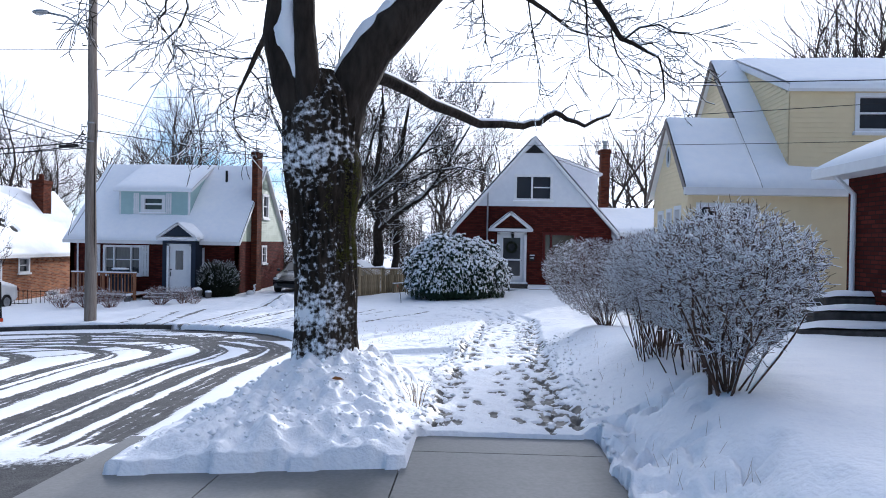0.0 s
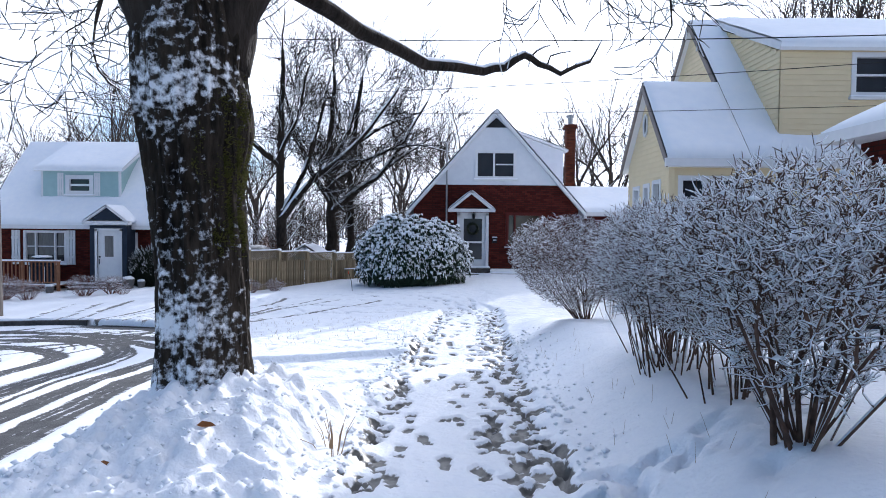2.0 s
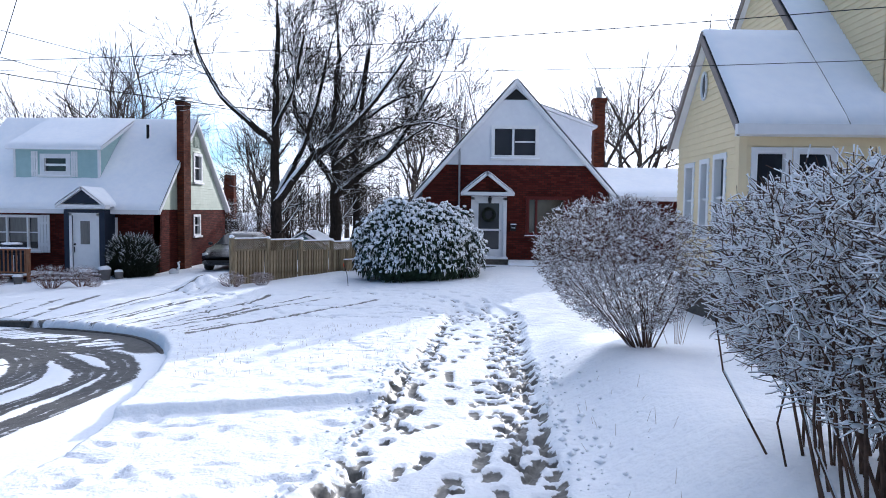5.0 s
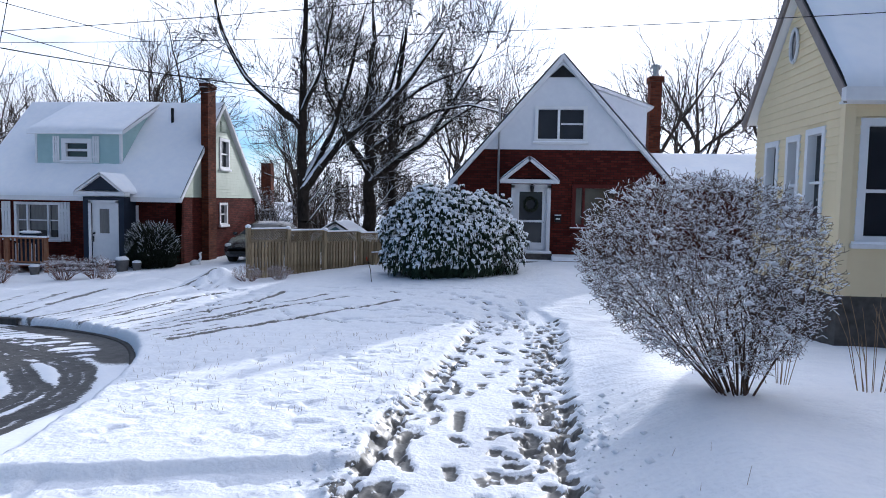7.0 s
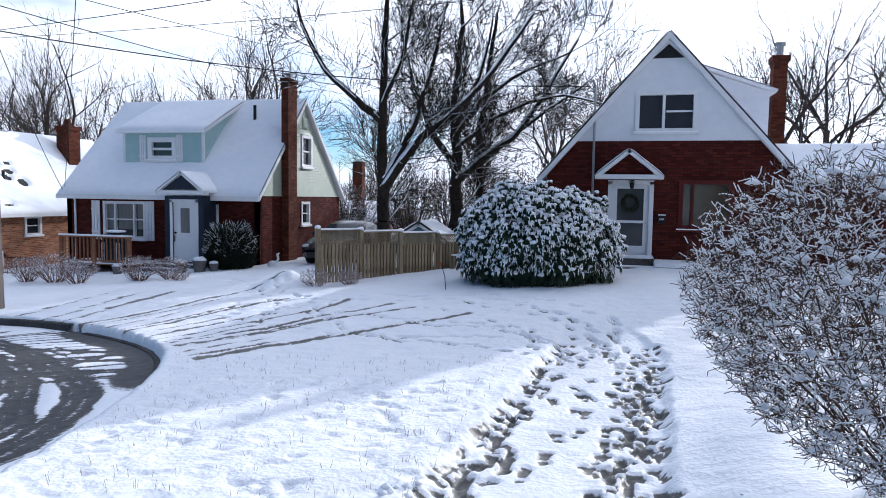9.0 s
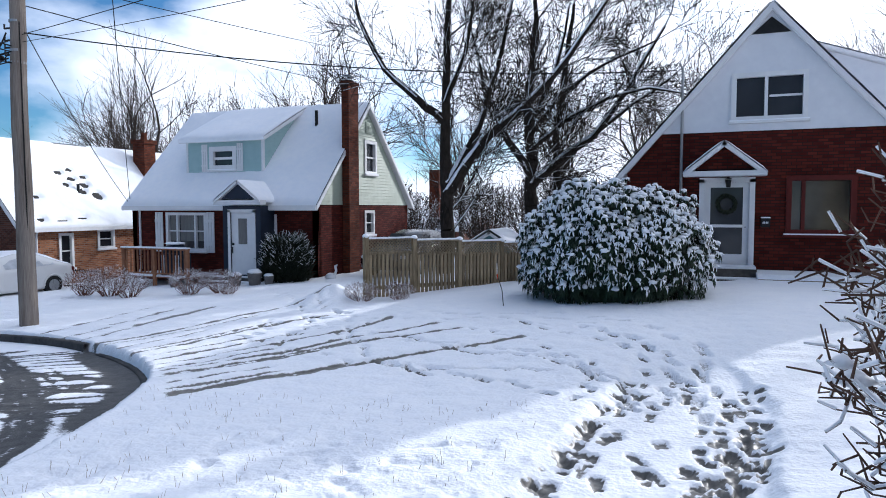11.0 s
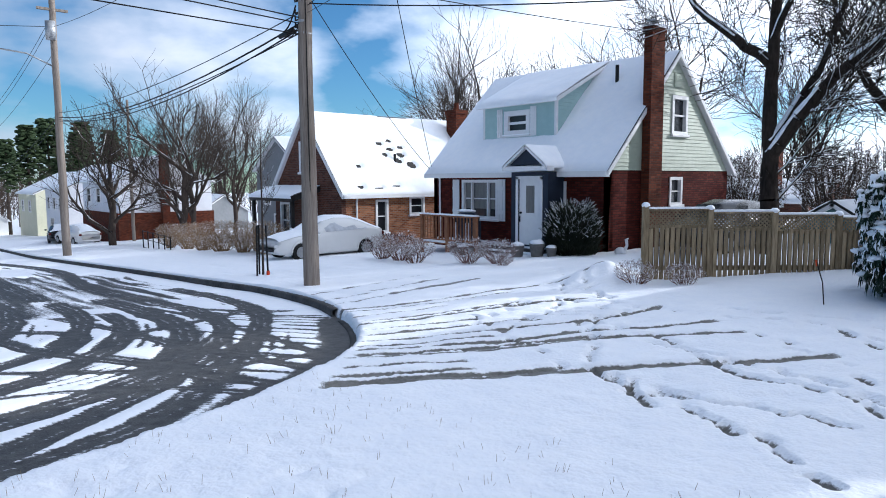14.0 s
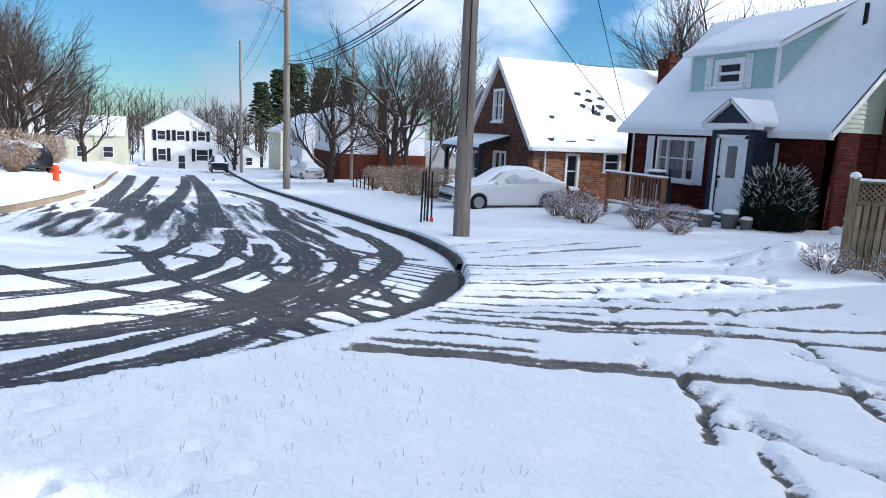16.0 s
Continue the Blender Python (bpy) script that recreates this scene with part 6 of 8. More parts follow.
def street_tree():
    """The big leaning street tree with snow stuck to its bark."""
    bx, by, bz = -1.08, 8.93, 0.1
    t = thing("street_tree", (bx, by, bz), "large bare street tree with dark mossy bark and plastered snow", "tree")
    # trunk: a lofted, ridged tube
    rings, sides = 250, 150
    ctr = lambda z: Vector((-0.07 * (z / 2.8) + 0.02 * math.sin(z * 2.1), 0.03 * math.sin(z * 1.3), z))
    rad = lambda z: np.interp(z, [-0.3, 0.15, 0.7, 1.6, 2.3, 2.7, 2.95, 3.2], [0.41, 0.335, 0.295, 0.30, 0.34, 0.36, 0.29, 0.10])
    vs, at = [], []
    for i in range(rings + 1):
        z = -0.3 + 3.5 * i / rings
        c = ctr(z)
        for j in range(sides):
            a = 2 * math.pi * j / sides
            u = Vector((math.cos(a), math.sin(a), 0))
            q = Vector((u.x * 3.2, u.y * 3.2, z * 0.55))
            ridge = 0.036 * noise.noise(Vector((u.x * 7, u.y * 7, z * 1.3))) + 0.012 * noise.noise(Vector((u.x * 15, u.y * 15, z * 3.5)))
            low = 0.03 * noise.noise(q)
            knob = 0.07 * math.exp(-((z - 2.1) / 0.25) ** 2) * max(0, math.cos(a - 0.2)) ** 3
            face_ = 0.5 + 0.5 * math.cos(a - math.radians(255))  # snow was blown on from one side
            band = max(math.exp(-((z - 0.75) / 0.10) ** 2), 0.9 * math.exp(-((z - 2.3 - 0.3 * (a - 4.2) * 0.2) / 0.14) ** 2), 0.8 * math.exp(-((z - 0.38) / 0.16) ** 2))
            clump = 0.3 * noise.noise(Vector((u.x * 1.6, u.y * 1.6, z * 3.0))) + 0.5 * noise.noise(Vector((u.x * 4.2, u.y * 4.2, z * 15))) + 0.65 * noise.noise(Vector((u.x * 7.5, u.y * 7.5, z * 27)))
            s = 0.20 + 0.19 * face_ + 0.17 * band * face_ + 0.26 * clump - 0.10 * math.exp(-((z - 1.85) / 0.28) ** 2)
            s = max(0.0, min(0.8, s))
            vs.append(c + u * (rad(z) + ridge + low + knob + 0.03 * s))
            at.append(s)
    fs = [(i * sides + j, i * sides + (j + 1) % sides, (i + 1) * sides + (j + 1) % sides, (i + 1) * sides + j) for i in range(rings) for j in range(sides)]
    me = mesh_of("trunk", vs, fs, M["snowy_bark"], True)
    me.attributes.new("bare", "FLOAT", "POINT").data.foreach_set("value", at)
    trunk = new("trunk", me)
    trunk.parent = t
    # main limbs
    limbs = [([(-0.12, -0.05, 2.6), (-0.34, -0.1, 3.05), (-0.47, -0.12, 3.5), (-0.42, -0.1, 4.2), (-0.55, 0.0, 5.4)], 0.24, 0.13),
             ([(-0.08, -0.2, 2.55), (-0.16, -0.24, 3.0), (-0.2, -0.24, 3.6), (-0.24, -0.2, 4.6), (-0.1, -0.3, 6.0)], 0.13, 0.09),
             ([(0.06, 0.05, 2.55), (0.16, 0.05, 2.95), (0.42, 0.08, 3.45), (0.78, 0.1, 3.85), (1.2, 0.05, 4.25), (1.7, 0.1, 5.2)], 0.27, 0.13)]
    for pts, r0, r1 in limbs:
        line = []
        for a, b_ in zip(pts[:-1], pts[1:]):
            line += [Vector(a).lerp(Vector(b_), k / 4) for k in range(4)]
        line.append(Vector(pts[-1]))
        n = len(line) - 1
        B().tube(line, [(r0 + (r1 - r0) * k / n) * (1 + 0.12 * noise.noise(line[k] * 3.0)) for k in range(n + 1)], 14).part("limb", M["bark"], t, "thick dark forked limb", True)
    sn = B()
    for pts, r0, r1 in (limbs[0], limbs[2]):
        line = []
        for a, b_ in zip(pts[:-1], pts[1:]):
            line += [Vector(a).lerp(Vector(b_), k / 4) for k in range(4)]
        n = len(line) - 1
        side = Vector((0.55, -0.55, 0.35)) if r0 < 0.25 else Vector((-0.75, -0.35, 0.65))
        off = [line[k] + side.normalized() * (r0 + (r1 - r0) * k / n) * 0.62 for k in range(1, n - 2)]
        sn.tube(off, [0.13 * math.sin(math.pi * (k + 0.6) / (len(off) + 0.2)) ** 0.5 * (1 + 0.4 * noise.noise(off[k] * 5)) for k in range(len(off))], 8)
    sn.blob((0.02, -0.08, 2.92), (0.2, 0.16, 0.17), 3, 8, 12, 0.5)
    sn.part("limb_snow", M["snow"], t, "thick snow lodged in the fork", True)
    # moss on the right of the trunk
    g = random.Random(3)
    p0, p1 = [], []
    for k in range(60):
        zc, ac = g.uniform(1.3, 2.35), g.gauss(-0.2, 0.4)
        for _ in range(45):
            z, a = zc + g.gauss(0, 0.045), ac + g.gauss(0, 0.06)
            r = rad(z) + 0.004 + 0.06 * math.exp(-((z - 2.1) / 0.25) ** 2) * max(0, math.cos(a - 0.2)) ** 3
            q = ctr(z) + Vector((r * math.cos(a), r * math.sin(a), 0))
            p0.append(q)
            p1.append(q + Vector((math.cos(a) * 0.02, math.sin(a) * 0.02, g.uniform(-0.012, 0.016))) + Vector((g.gauss(0, 0.006), g.gauss(0, 0.006), 0)))
    mo = new("moss", segs_mesh("moss", p0, p1, [0.006] * len(p0), [0.002] * len(p0), 3, M["moss"]))
    mo.parent = t
    tagged(mo, "olive moss tufts on the bark", kind="stuff")
    # long low branch, and others with their twigs
    p = Plant(5)
    ways = [([(0.33, 0.1, 3.2), (0.55, 0.5, 3.22), (0.95, 1.2, 3.12), (1.5, 2.1, 3.05), (2.11, 2.77, 3.14), (2.35, 2.85, 3.2), (2.58, 2.92, 3.36), (2.75, 3.0, 3.28), (3.05, 3.3, 3.24), (3.46, 3.6, 3.46)], 0.075, 0.022),
            ([(1.2, 0.05, 4.25), (1.75, 0.35, 4.6), (2.3, 0.7, 4.62), (2.8, 0.95, 4.25), (3.1, 1.05, 3.85), (3.4, 1.1, 3.72)], 0.07, 0.02),
            ([(1.0, 0.1, 4.05), (1.4, 0.8, 4.5), (2.0, 1.6, 4.55), (2.7, 2.2, 4.3)], 0.06, 0.018),
            ([(1.5, 0.1, 4.9), (2.4, -0.3, 5.6), (3.6, -0.2, 6.0)], 0.09, 0.03), ([(1.7, 0.1, 5.2), (2.2, 0.8, 6.6), (2.6, 1.0, 8.0)], 0.12, 0.05),
            ([(-0.5, -0.05, 5.0), (-1.3, 0.4, 6.0), (-2.4, 0.6, 6.8)], 0.10, 0.04), ([(-0.55, 0, 5.4), (-0.5, 0.5, 7.0), (-0.3, 0.8, 8.6)], 0.12, 0.05),
            ([(-0.4, -0.1, 4.1), (-1.0, -0.1, 4.25), (-1.7, 0.1, 4.05), (-2.2, 0.2, 4.2)], 0.06, 0.02), ([(-0.42, 0.0, 3.7), (-0.8, 0.5, 3.75), (-1.2, 1.1, 3.5), (-1.5, 1.5, 3.25)], 0.05, 0.015),
            ([(-0.1, -0.3, 6.0), (0.3, -0.8, 7.4), (0.5, -1.0, 8.8)], 0.09, 0.04)]
    for n, (pts, r0, r1) in enumerate(ways):
        pts = p.limb([Vector(a).lerp(Vector(b_), k / 2) + Vector((0, 0, 0.015 * (k % 2))) for a, b_ in zip(pts[:-1], pts[1:]) for k in range(2)] + [Vector(pts[-1])], r0, r1, 0)
        B().tube(pts, [r0 + (r1 - r0) * k / (len(pts) - 1) for k in range(len(pts))], 9).part("branch", M["bark"], t, smooth=True)
        if n == 0:
            p.sprout(pts[8:], 0.55, 0.03, 0.018, 2, 3, -0.02, 0.35, (3, 4), (35, 75), (0.5, 0.7), True, 0.3)
        else:
            p.sprout(pts, 1.25, r0 * 0.6, r1, 0, 3, -0.02 if n in (1, 2, 7, 8) else 0.08, 0.3, (4, 5), (30, 65), (0.5, 0.75), True, 0.3)
    p.parts(t, M["bark"], -1, 0.75, 0.006, 9, ("branch", "twig_crown"), 0.7, 0.7)
    return t


M["snowy_bark"] = masked_surf("snow_plastered_bark", "bare", ((0.007, 0.006, 0.005), (0.060, 0.047, 0.035), 0.9, 26.0, 1.0, 0.06, 0.1), snow_side, 0.10, 24, (1, 1, 0.22))
street_tree()


def yard_tree_left():
    t = thing("yard_tree", (-6.3, 33.3, -0.85), "tall bare yard tree behind the fence, snow on limbs", "tree")
    p = Plant(21)
    tr = [(0, 0, -0.2), (0.05, 0, 1.5), (-0.02, 0, 3.2), (-0.05, 0, 5.2), (0, 0.1, 7.4), (0.05, 0.1, 9.8)]
    limbs = [(tr, 0.27, 0.07), ([(0.08, 0, 2.6), (0.7, -0.1, 3.5), (1.5, -0.2, 4.4), (2.6, -0.2, 5.2), (3.9, -0.1, 6.6), (5.0, 0, 8.2)], 0.17, 0.05),
             ([(-0.03, 0, 4.9), (-0.9, -0.2, 5.6), (-2.0, -0.3, 6.6), (-2.9, -0.3, 8.2), (-3.2, -0.2, 9.6)], 0.14, 0.04),
             ([(0.1, 0, 2.9), (0.9, 0.5, 4.6), (1.4, 0.8, 6.6), (2.0, 0.8, 9.0)], 0.13, 0.04), ([(-0.05, 0, 5.4), (0.8, -0.6, 6.8), (1.3, -0.8, 8.8)], 0.09, 0.03)]
    for pts, r0, r1 in limbs:
        fine = [Vector(a).lerp(Vector(b_), k / 3) + Vector((p.rng.gauss(0, 0.03), p.rng.gauss(0, 0.03), 0)) for a, b_ in zip(pts[:-1], pts[1:]) for k in range(3)] + [Vector(pts[-1])]
        p.limb(fine, r0, r1, 0)
        p.sprout(fine, 2.5, r0 * 0.27, r1 * 0.75, 1, 4, 0.05, 0.13, (8, 9) if r0 > 0.15 else (6, 8), (26, 60), (0.56, 0.74), True, 0.12)
    p.parts(t, M["bark"], 1, 0.8, 0.0105, 3, deep=0.66, up=0.55, wind=(-0.25, -0.45))
    return t


def yard_tree_right():
    t = thing("yard_tree", (-5.2, 39.9, -1.0), "large bare spreading tree behind the fence, snowy limbs", "tree")
    p = Plant(33)
    limbs = [([(0, 0, -0.2), (0.05, 0, 1.8), (0.05, 0, 3.6), (-0.1, 0, 5.5), (0, 0, 8.0), (0.1, 0, 10.6)], 0.34, 0.08),
             ([(0.05, 0, 3.2), (1.0, -0.2, 4.0), (2.4, -0.3, 5.0), (3.8, -0.3, 6.8), (5.0, 0, 9.0)], 0.19, 0.05), ([(0.05, 0, 3.4), (1.4, 0.3, 4.4), (3.2, 0.5, 5.8), (5.2, 0.5, 7.2)], 0.15, 0.04),
             ([(0, 0, 3.7), (-0.9, -0.2, 5.0), (-1.8, -0.4, 7.0), (-2.4, -0.3, 9.4)], 0.18, 0.05), ([(0.9, 0.6, -0.2), (0.95, 0.6, 2.6), (0.9, 0.8, 5.4), (1.3, 0.8, 8.8), (1.5, 0.8, 10.4)], 0.22, 0.06),
             ([(-0.05, 0, 5.6), (1.0, -0.6, 7.4), (1.6, -0.8, 9.8)], 0.12, 0.04), ([(0.05, 0, 4.6), (1.3, -0.4, 5.6), (3.0, -0.6, 6.4), (4.6, -0.6, 6.7), (6.2, -0.5, 6.3)], 0.11, 0.03), ([(0.0, 0, 5.2), (1.2, -0.5, 6.6), (2.9, -0.6, 7.7), (4.8, -0.6, 8.4)], 0.11, 0.03)]
    for pts, r0, r1 in limbs:
        fine = [Vector(a).lerp(Vector(b_), k / 3) + Vector((p.rng.gauss(0, 0.04), p.rng.gauss(0, 0.04), 0)) for a, b_ in zip(pts[:-1], pts[1:]) for k in range(3)] + [Vector(pts[-1])]
        p.limb(fine, r0, r1, 0)
        p.sprout(fine, 2.8, r0 * 0.25, r1 * 0.75, 1, 4, 0.05, 0.13, (8, 9) if r0 > 0.15 else (6, 8), (26, 60), (0.56, 0.74), True, 0.12)
    p.parts(t, M["bark"], 1, 0.8, 0.0115, 3, deep=0.66, up=0.55, wind=(-0.25, -0.45))
    return t


yard_tree_left()
yard_tree_right()


def far_tree(seed, height, r, spread, label, kids=(3, 4), bark="far_bark", lift=0.1, snow=0.35, low=0.3):
    t = thing("bare_tree", (0, 0, -40), label, "tree", "bare trees along the street")
    p = Plant(seed)
    g = p.rng
    trunk = [Vector((g.gauss(0, 0.05) * k, g.gauss(0, 0.05) * k, height * 0.13 * k - 0.2)) for k in range(5)]
    p.limb(trunk, r, r * 0.6, 0)
    for k in range(7):
        a = 2.4 * k + g.uniform(-0.4, 0.4)
        s = low + (1 - low) * k / 6.5
        base = trunk[0].lerp(trunk[-1], min(s, 1.0))
        d = Vector((math.cos(a) * spread, math.sin(a) * spread, 0.75 + 0.5 * s))
        p.grow(base, d, height * g.uniform(0.32, 0.42), r * 0.5, 1, 4, lift, 0.2, kids, (22, 50), (0.52, 0.75))
    p.parts(t, M[bark], 1, snow, 0.011, 2)
    return t


variants = [far_tree(41, 10, 0.28, 1.1, "bare round-crowned street tree dusted with snow", (4, 5), low=0.2, snow=0.6), far_tree(43, 12, 0.24, 0.6, "tall bare tree rising behind the roofs", (4, 5)), far_tree(47, 11, 0.22, 0.75, "slender bare tree with fine twigs", (3, 5)), far_tree(53, 10, 0.24, 0.8, "dense brown-twigged bare tree at the corner", (4, 5), "brown_crown", 0.14, 0.2)]
for k, x, y, s in ((0, -50.0, 9.4, 0.9), (1, -54.0, 8.0, 0.9), (1, -33.5, 49, 1.0), (2, -28, 54, 1.08), (1, -24, 58, 1.15), (2, -20.5, 50, 0.85), (1, -38, 60, 1.0), (2, -44, 58, 1.05), (1, -50, 62, 1.1),
                   (2, 12, 50, 1.0), (1, 15.5, 47, 0.9), (2, 9.0, 46, 0.85), (1, -3, 63, 0.9), (2, -8, 60, 0.95), (1, 1.5, 58, 0.85), (2, -12.5, 52, 0.8), (1, 21, 44, 1.15),
                   (0, -42.8, 31.9, 0.98), (0, -47.5, 28.8, 0.92), (2, -52, 36, 1.0), (1, -62, 44, 1.0), (2, -46, 48, 0.8), (1, -84, 52, 1.1),
                   (3, -45, 5.2, 1.1), (3, -50, 3.5, 1.25), (3, -57, 7.0, 1.05), (0, -64, 8.0, 0.85), (1, -72, 5, 0.95), (0, -79, 10, 0.9), (2, -86, 6, 1.0), (0, -83, 25.5, 0.75), (2, -93, 3, 1.1), (1, 17, 32, 1.1)):
    copy_thing(variants[k], Matrix.Translation((x, y, float(land(x, y)))) @ Matrix.Rotation(x * 1.7 + y, 4, "Z") @ Matrix.Scale(s, 4)).scale = (s, s, s)
for v in variants:
    for o in (*v.children_recursive, v):
        bpy.data.objects.remove(o)


def pine(seed):
    t = thing("pine_tree", (0, 0, -40), "tall dark pine with bare lower trunk", "tree", "pines at the end of the street")
    g = random.Random(seed)
    B().tube([(0, 0, -0.3), (0.1, 0, 7), (0, 0.1, 14)], [0.28, 0.2, 0.06], 7).part("trunk", M["far_bark"], t, smooth=True)
    b = B()
    for k in range(260):
        z = 6.5 + 7.8 * g.random() ** 0.8
        a, q = g.uniform(0, 6.28), g.uniform(0.3, 1.0) * (2.5 - 0.2 * (z - 6.5))
        b.blob((q * math.cos(a), q * math.sin(a), z + 0.15 * q), (0.42, 0.42, 0.18), k, 4, 6, 0.9)
    tagged(b.part("crown", M["pine"], t, "ragged dark needle clumps"), kind="stuff")
    return t


pn = pine(3)
for x, y, s in ((-104, 34, 1.0), (-107, 37, 1.1), (-103, 40, 0.95), (-110, 42, 1.1), (-106, 45, 1.0), (-101, 31, 0.85)):
    copy_thing(pn, Matrix.Translation((x, y, float(land(x, y)))) @ Matrix.Rotation(x, 4, "Z")).scale = (s, s, s)
for o in (*pn.children_recursive, pn):
    bpy.data.objects.remove(o)

# far woods round the horizon
g = random.Random(8)
p0, p1, ra, rb = [], [], [], []
for k in range(1500):
    a = g.uniform(-0.6, 2.2) + math.pi / 2
    R = g.uniform(115, 175)
    x, y = R * math.cos(a), 20 + R * math.sin(a)
    z = float(land(x, y))
    h = g.uniform(6, 12)
    p0.append((x, y, z)), p1.append((x, y, z + h)), ra.append(0.10), rb.append(0.03)
    for _ in range(16):
        s, b_ = g.uniform(0.12, 0.95), g.uniform(0, 6.28)
        ln = h * 0.38 * (1.1 - s * 0.6)
        p0.append((x, y, z + h * s)), p1.append((x + ln * 0.6 * math.cos(b_), y + ln * 0.6 * math.sin(b_), z + h * s + ln * 0.8)), ra.append(0.05), rb.append(0.015)
tagged(new("far_woods", segs_mesh("far_woods", p0, p1, ra, rb, 3, M["far_bark"])), "distant leafless grey-brown woods along the horizon", "woods", kind="stuff")


# ---- shrubs ----
def twig_bush(name, seed, rx, ry, h, low, stems, ends, label, group="", bark="twig", snow=0.55, lean=(0, 0), thick=0.011, category="bush", tips=3, boxy=2.6, root=(0.02, 0.2), deep=0.62, taper=0.1, twig=0.33, up=0.62, tip=(0.05, 0.13)):
    """A many-stemmed twiggy shrub clipped to a rounded block; low: the bare height under its crown."""
    t = thing(name, (0, 0, -40), label, category, group)
    g = np.random.RandomState(seed)
    P = Plant(seed)
    nodes, rad = [], []
    for k in range(stems):
        a, q = g.uniform(0, 6.28), g.uniform(*root)
        b = Vector((q * math.cos(a) * rx / 0.8, q * math.sin(a) * ry / 0.8, -0.08))
        out = g.uniform(0.35, 0.85)
        out = 0.25 + 0.7 * g.rand() ** 0.7
        e = Vector((out * rx * math.cos(a) + lean[0], out * ry * math.sin(a) + lean[1], h * g.uniform(0.38, 0.75)))
        m = b.lerp(e, 0.5) + Vector((g.normal(0, 0.04), g.normal(0, 0.04), 0.05))
        m += Vector(g.normal(0, 0.05, 3))
        pts = [b, b.lerp(m, 0.5), m, m.lerp(e, 0.5) + Vector((g.normal(0, 0.03), g.normal(0, 0.03), 0)), e]
        r = thick * (0.5 + 0.4 * g.rand() + 0.8 * g.rand() ** 6)
        P.limb(pts, r, r * 0.6, 0)
        for i in range(1, 4):
            for s in (0.0, 0.5):
                nodes.append(np.array(pts[i].lerp(pts[i + 1], s)))
    tg = []
    while len(tg) < ends:
        v = g.uniform(-1, 1, 3)
        q = (abs(v[0]) ** boxy + abs(v[1]) ** boxy + abs(v[2]) ** boxy) ** (1 / boxy)
        if q > 1 or (q < 0.72 and g.rand() < 0.55):
            continue
        tg.append((v[0] * rx + lean[0], v[1] * ry + lean[1], low + (h - low) * (0.5 + 0.5 * v[2])))
    tg = np.array(tg)
    tg[:, 2] += taper * np.hypot(tg[:, 0] / rx, tg[:, 1] / ry) ** 2 * np.clip(1 - (tg[:, 2] - low) / (h - low), 0, 1) ** 1.5
    tg = tg[np.argsort(np.hypot(np.hypot(tg[:, 0], tg[:, 1]), tg[:, 2] - low))]
    pool = np.zeros((len(nodes) + 2 * ends, 3))
    pool[: len(nodes)] = nodes
    n = len(nodes)
    for e in tg:
        d = pool[:n] - e
        w = (d ** 2).sum(1) + np.where(d[:, 2] > 0.02, 0.15, 0)
        s = pool[w.argmin()]
        a, b = Vector(s), Vector(e)
        ln = (b - a).length
        m1 = a.lerp(b, 0.35) + Vector(g.normal(0, 0.09 * ln + 0.004, 3)) - Vector((0, 0, 0.06 * ln))
        m2 = a.lerp(b, 0.7) + Vector(g.normal(0, 0.09 * ln + 0.004, 3))
        r = thick * twig
        P.limb([a, m1, m2, b], r, r * 0.55, 1)
        pool[n], pool[n + 1] = m2, b
        n += 2
        out = Vector((b.x - lean[0], b.y - lean[1], (b.z - low) * 0.8)).normalized()
        for _ in range(tips):
            c = b + (out + Vector(g.normal(0, 0.75, 3))).normalized() * g.uniform(*tip)
            k_ = b.lerp(c, 0.5) + Vector(g.normal(0, 0.012, 3))
            P.limb([b, k_, c], r * 0.55, r * 0.35, 2)
    P.parts(t, M[bark], 0, snow, thick * 0.24, 9, ("stem", "twig_crown"), deep, up)
    # snow tufts on the tips
    caps = B()
    for e in tg[:: max(1, int(3 / max(snow, 0.1)))]:
        if g.rand() < 0.8:
            s = g.uniform(0.010, 0.024)
            c = Vector(e) + Vector((0, 0, s * 0.5))
            k = len(caps.v)
            caps.v += [tuple(c + Vector(o)) for o in ((s * 1.5, 0, 0), (0, s, 0), (-s * 1.5, 0, 0), (0, -s, 0), (0, 0, s), (0, 0, -s * 0.5))]
            caps.f += [tuple(k + i for i in f) for f in ((0, 1, 4), (1, 2, 4), (2, 3, 4), (3, 0, 4), (1, 0, 5), (2, 1, 5), (3, 2, 5), (0, 3, 5))]
    tagged(caps.part("tip_snow", M["snow"], t, "small tufts of snow on the twig tips", True), kind="stuff")
    return t


def place_copies(src, spots, keep=False):
    for x, y, dz, rz, s in spots:
        c = copy_thing(src, Matrix.Translation((x, y, float(snow_top(np.array([x]), np.array([y]))[0]) + dz)) @ Matrix.Rotation(radians(rz), 4, "Z"))
        c.scale = s if isinstance(s, tuple) else (s, s, s)
    for o in (*src.children_recursive, src):
        bpy.data.objects.remove(o)


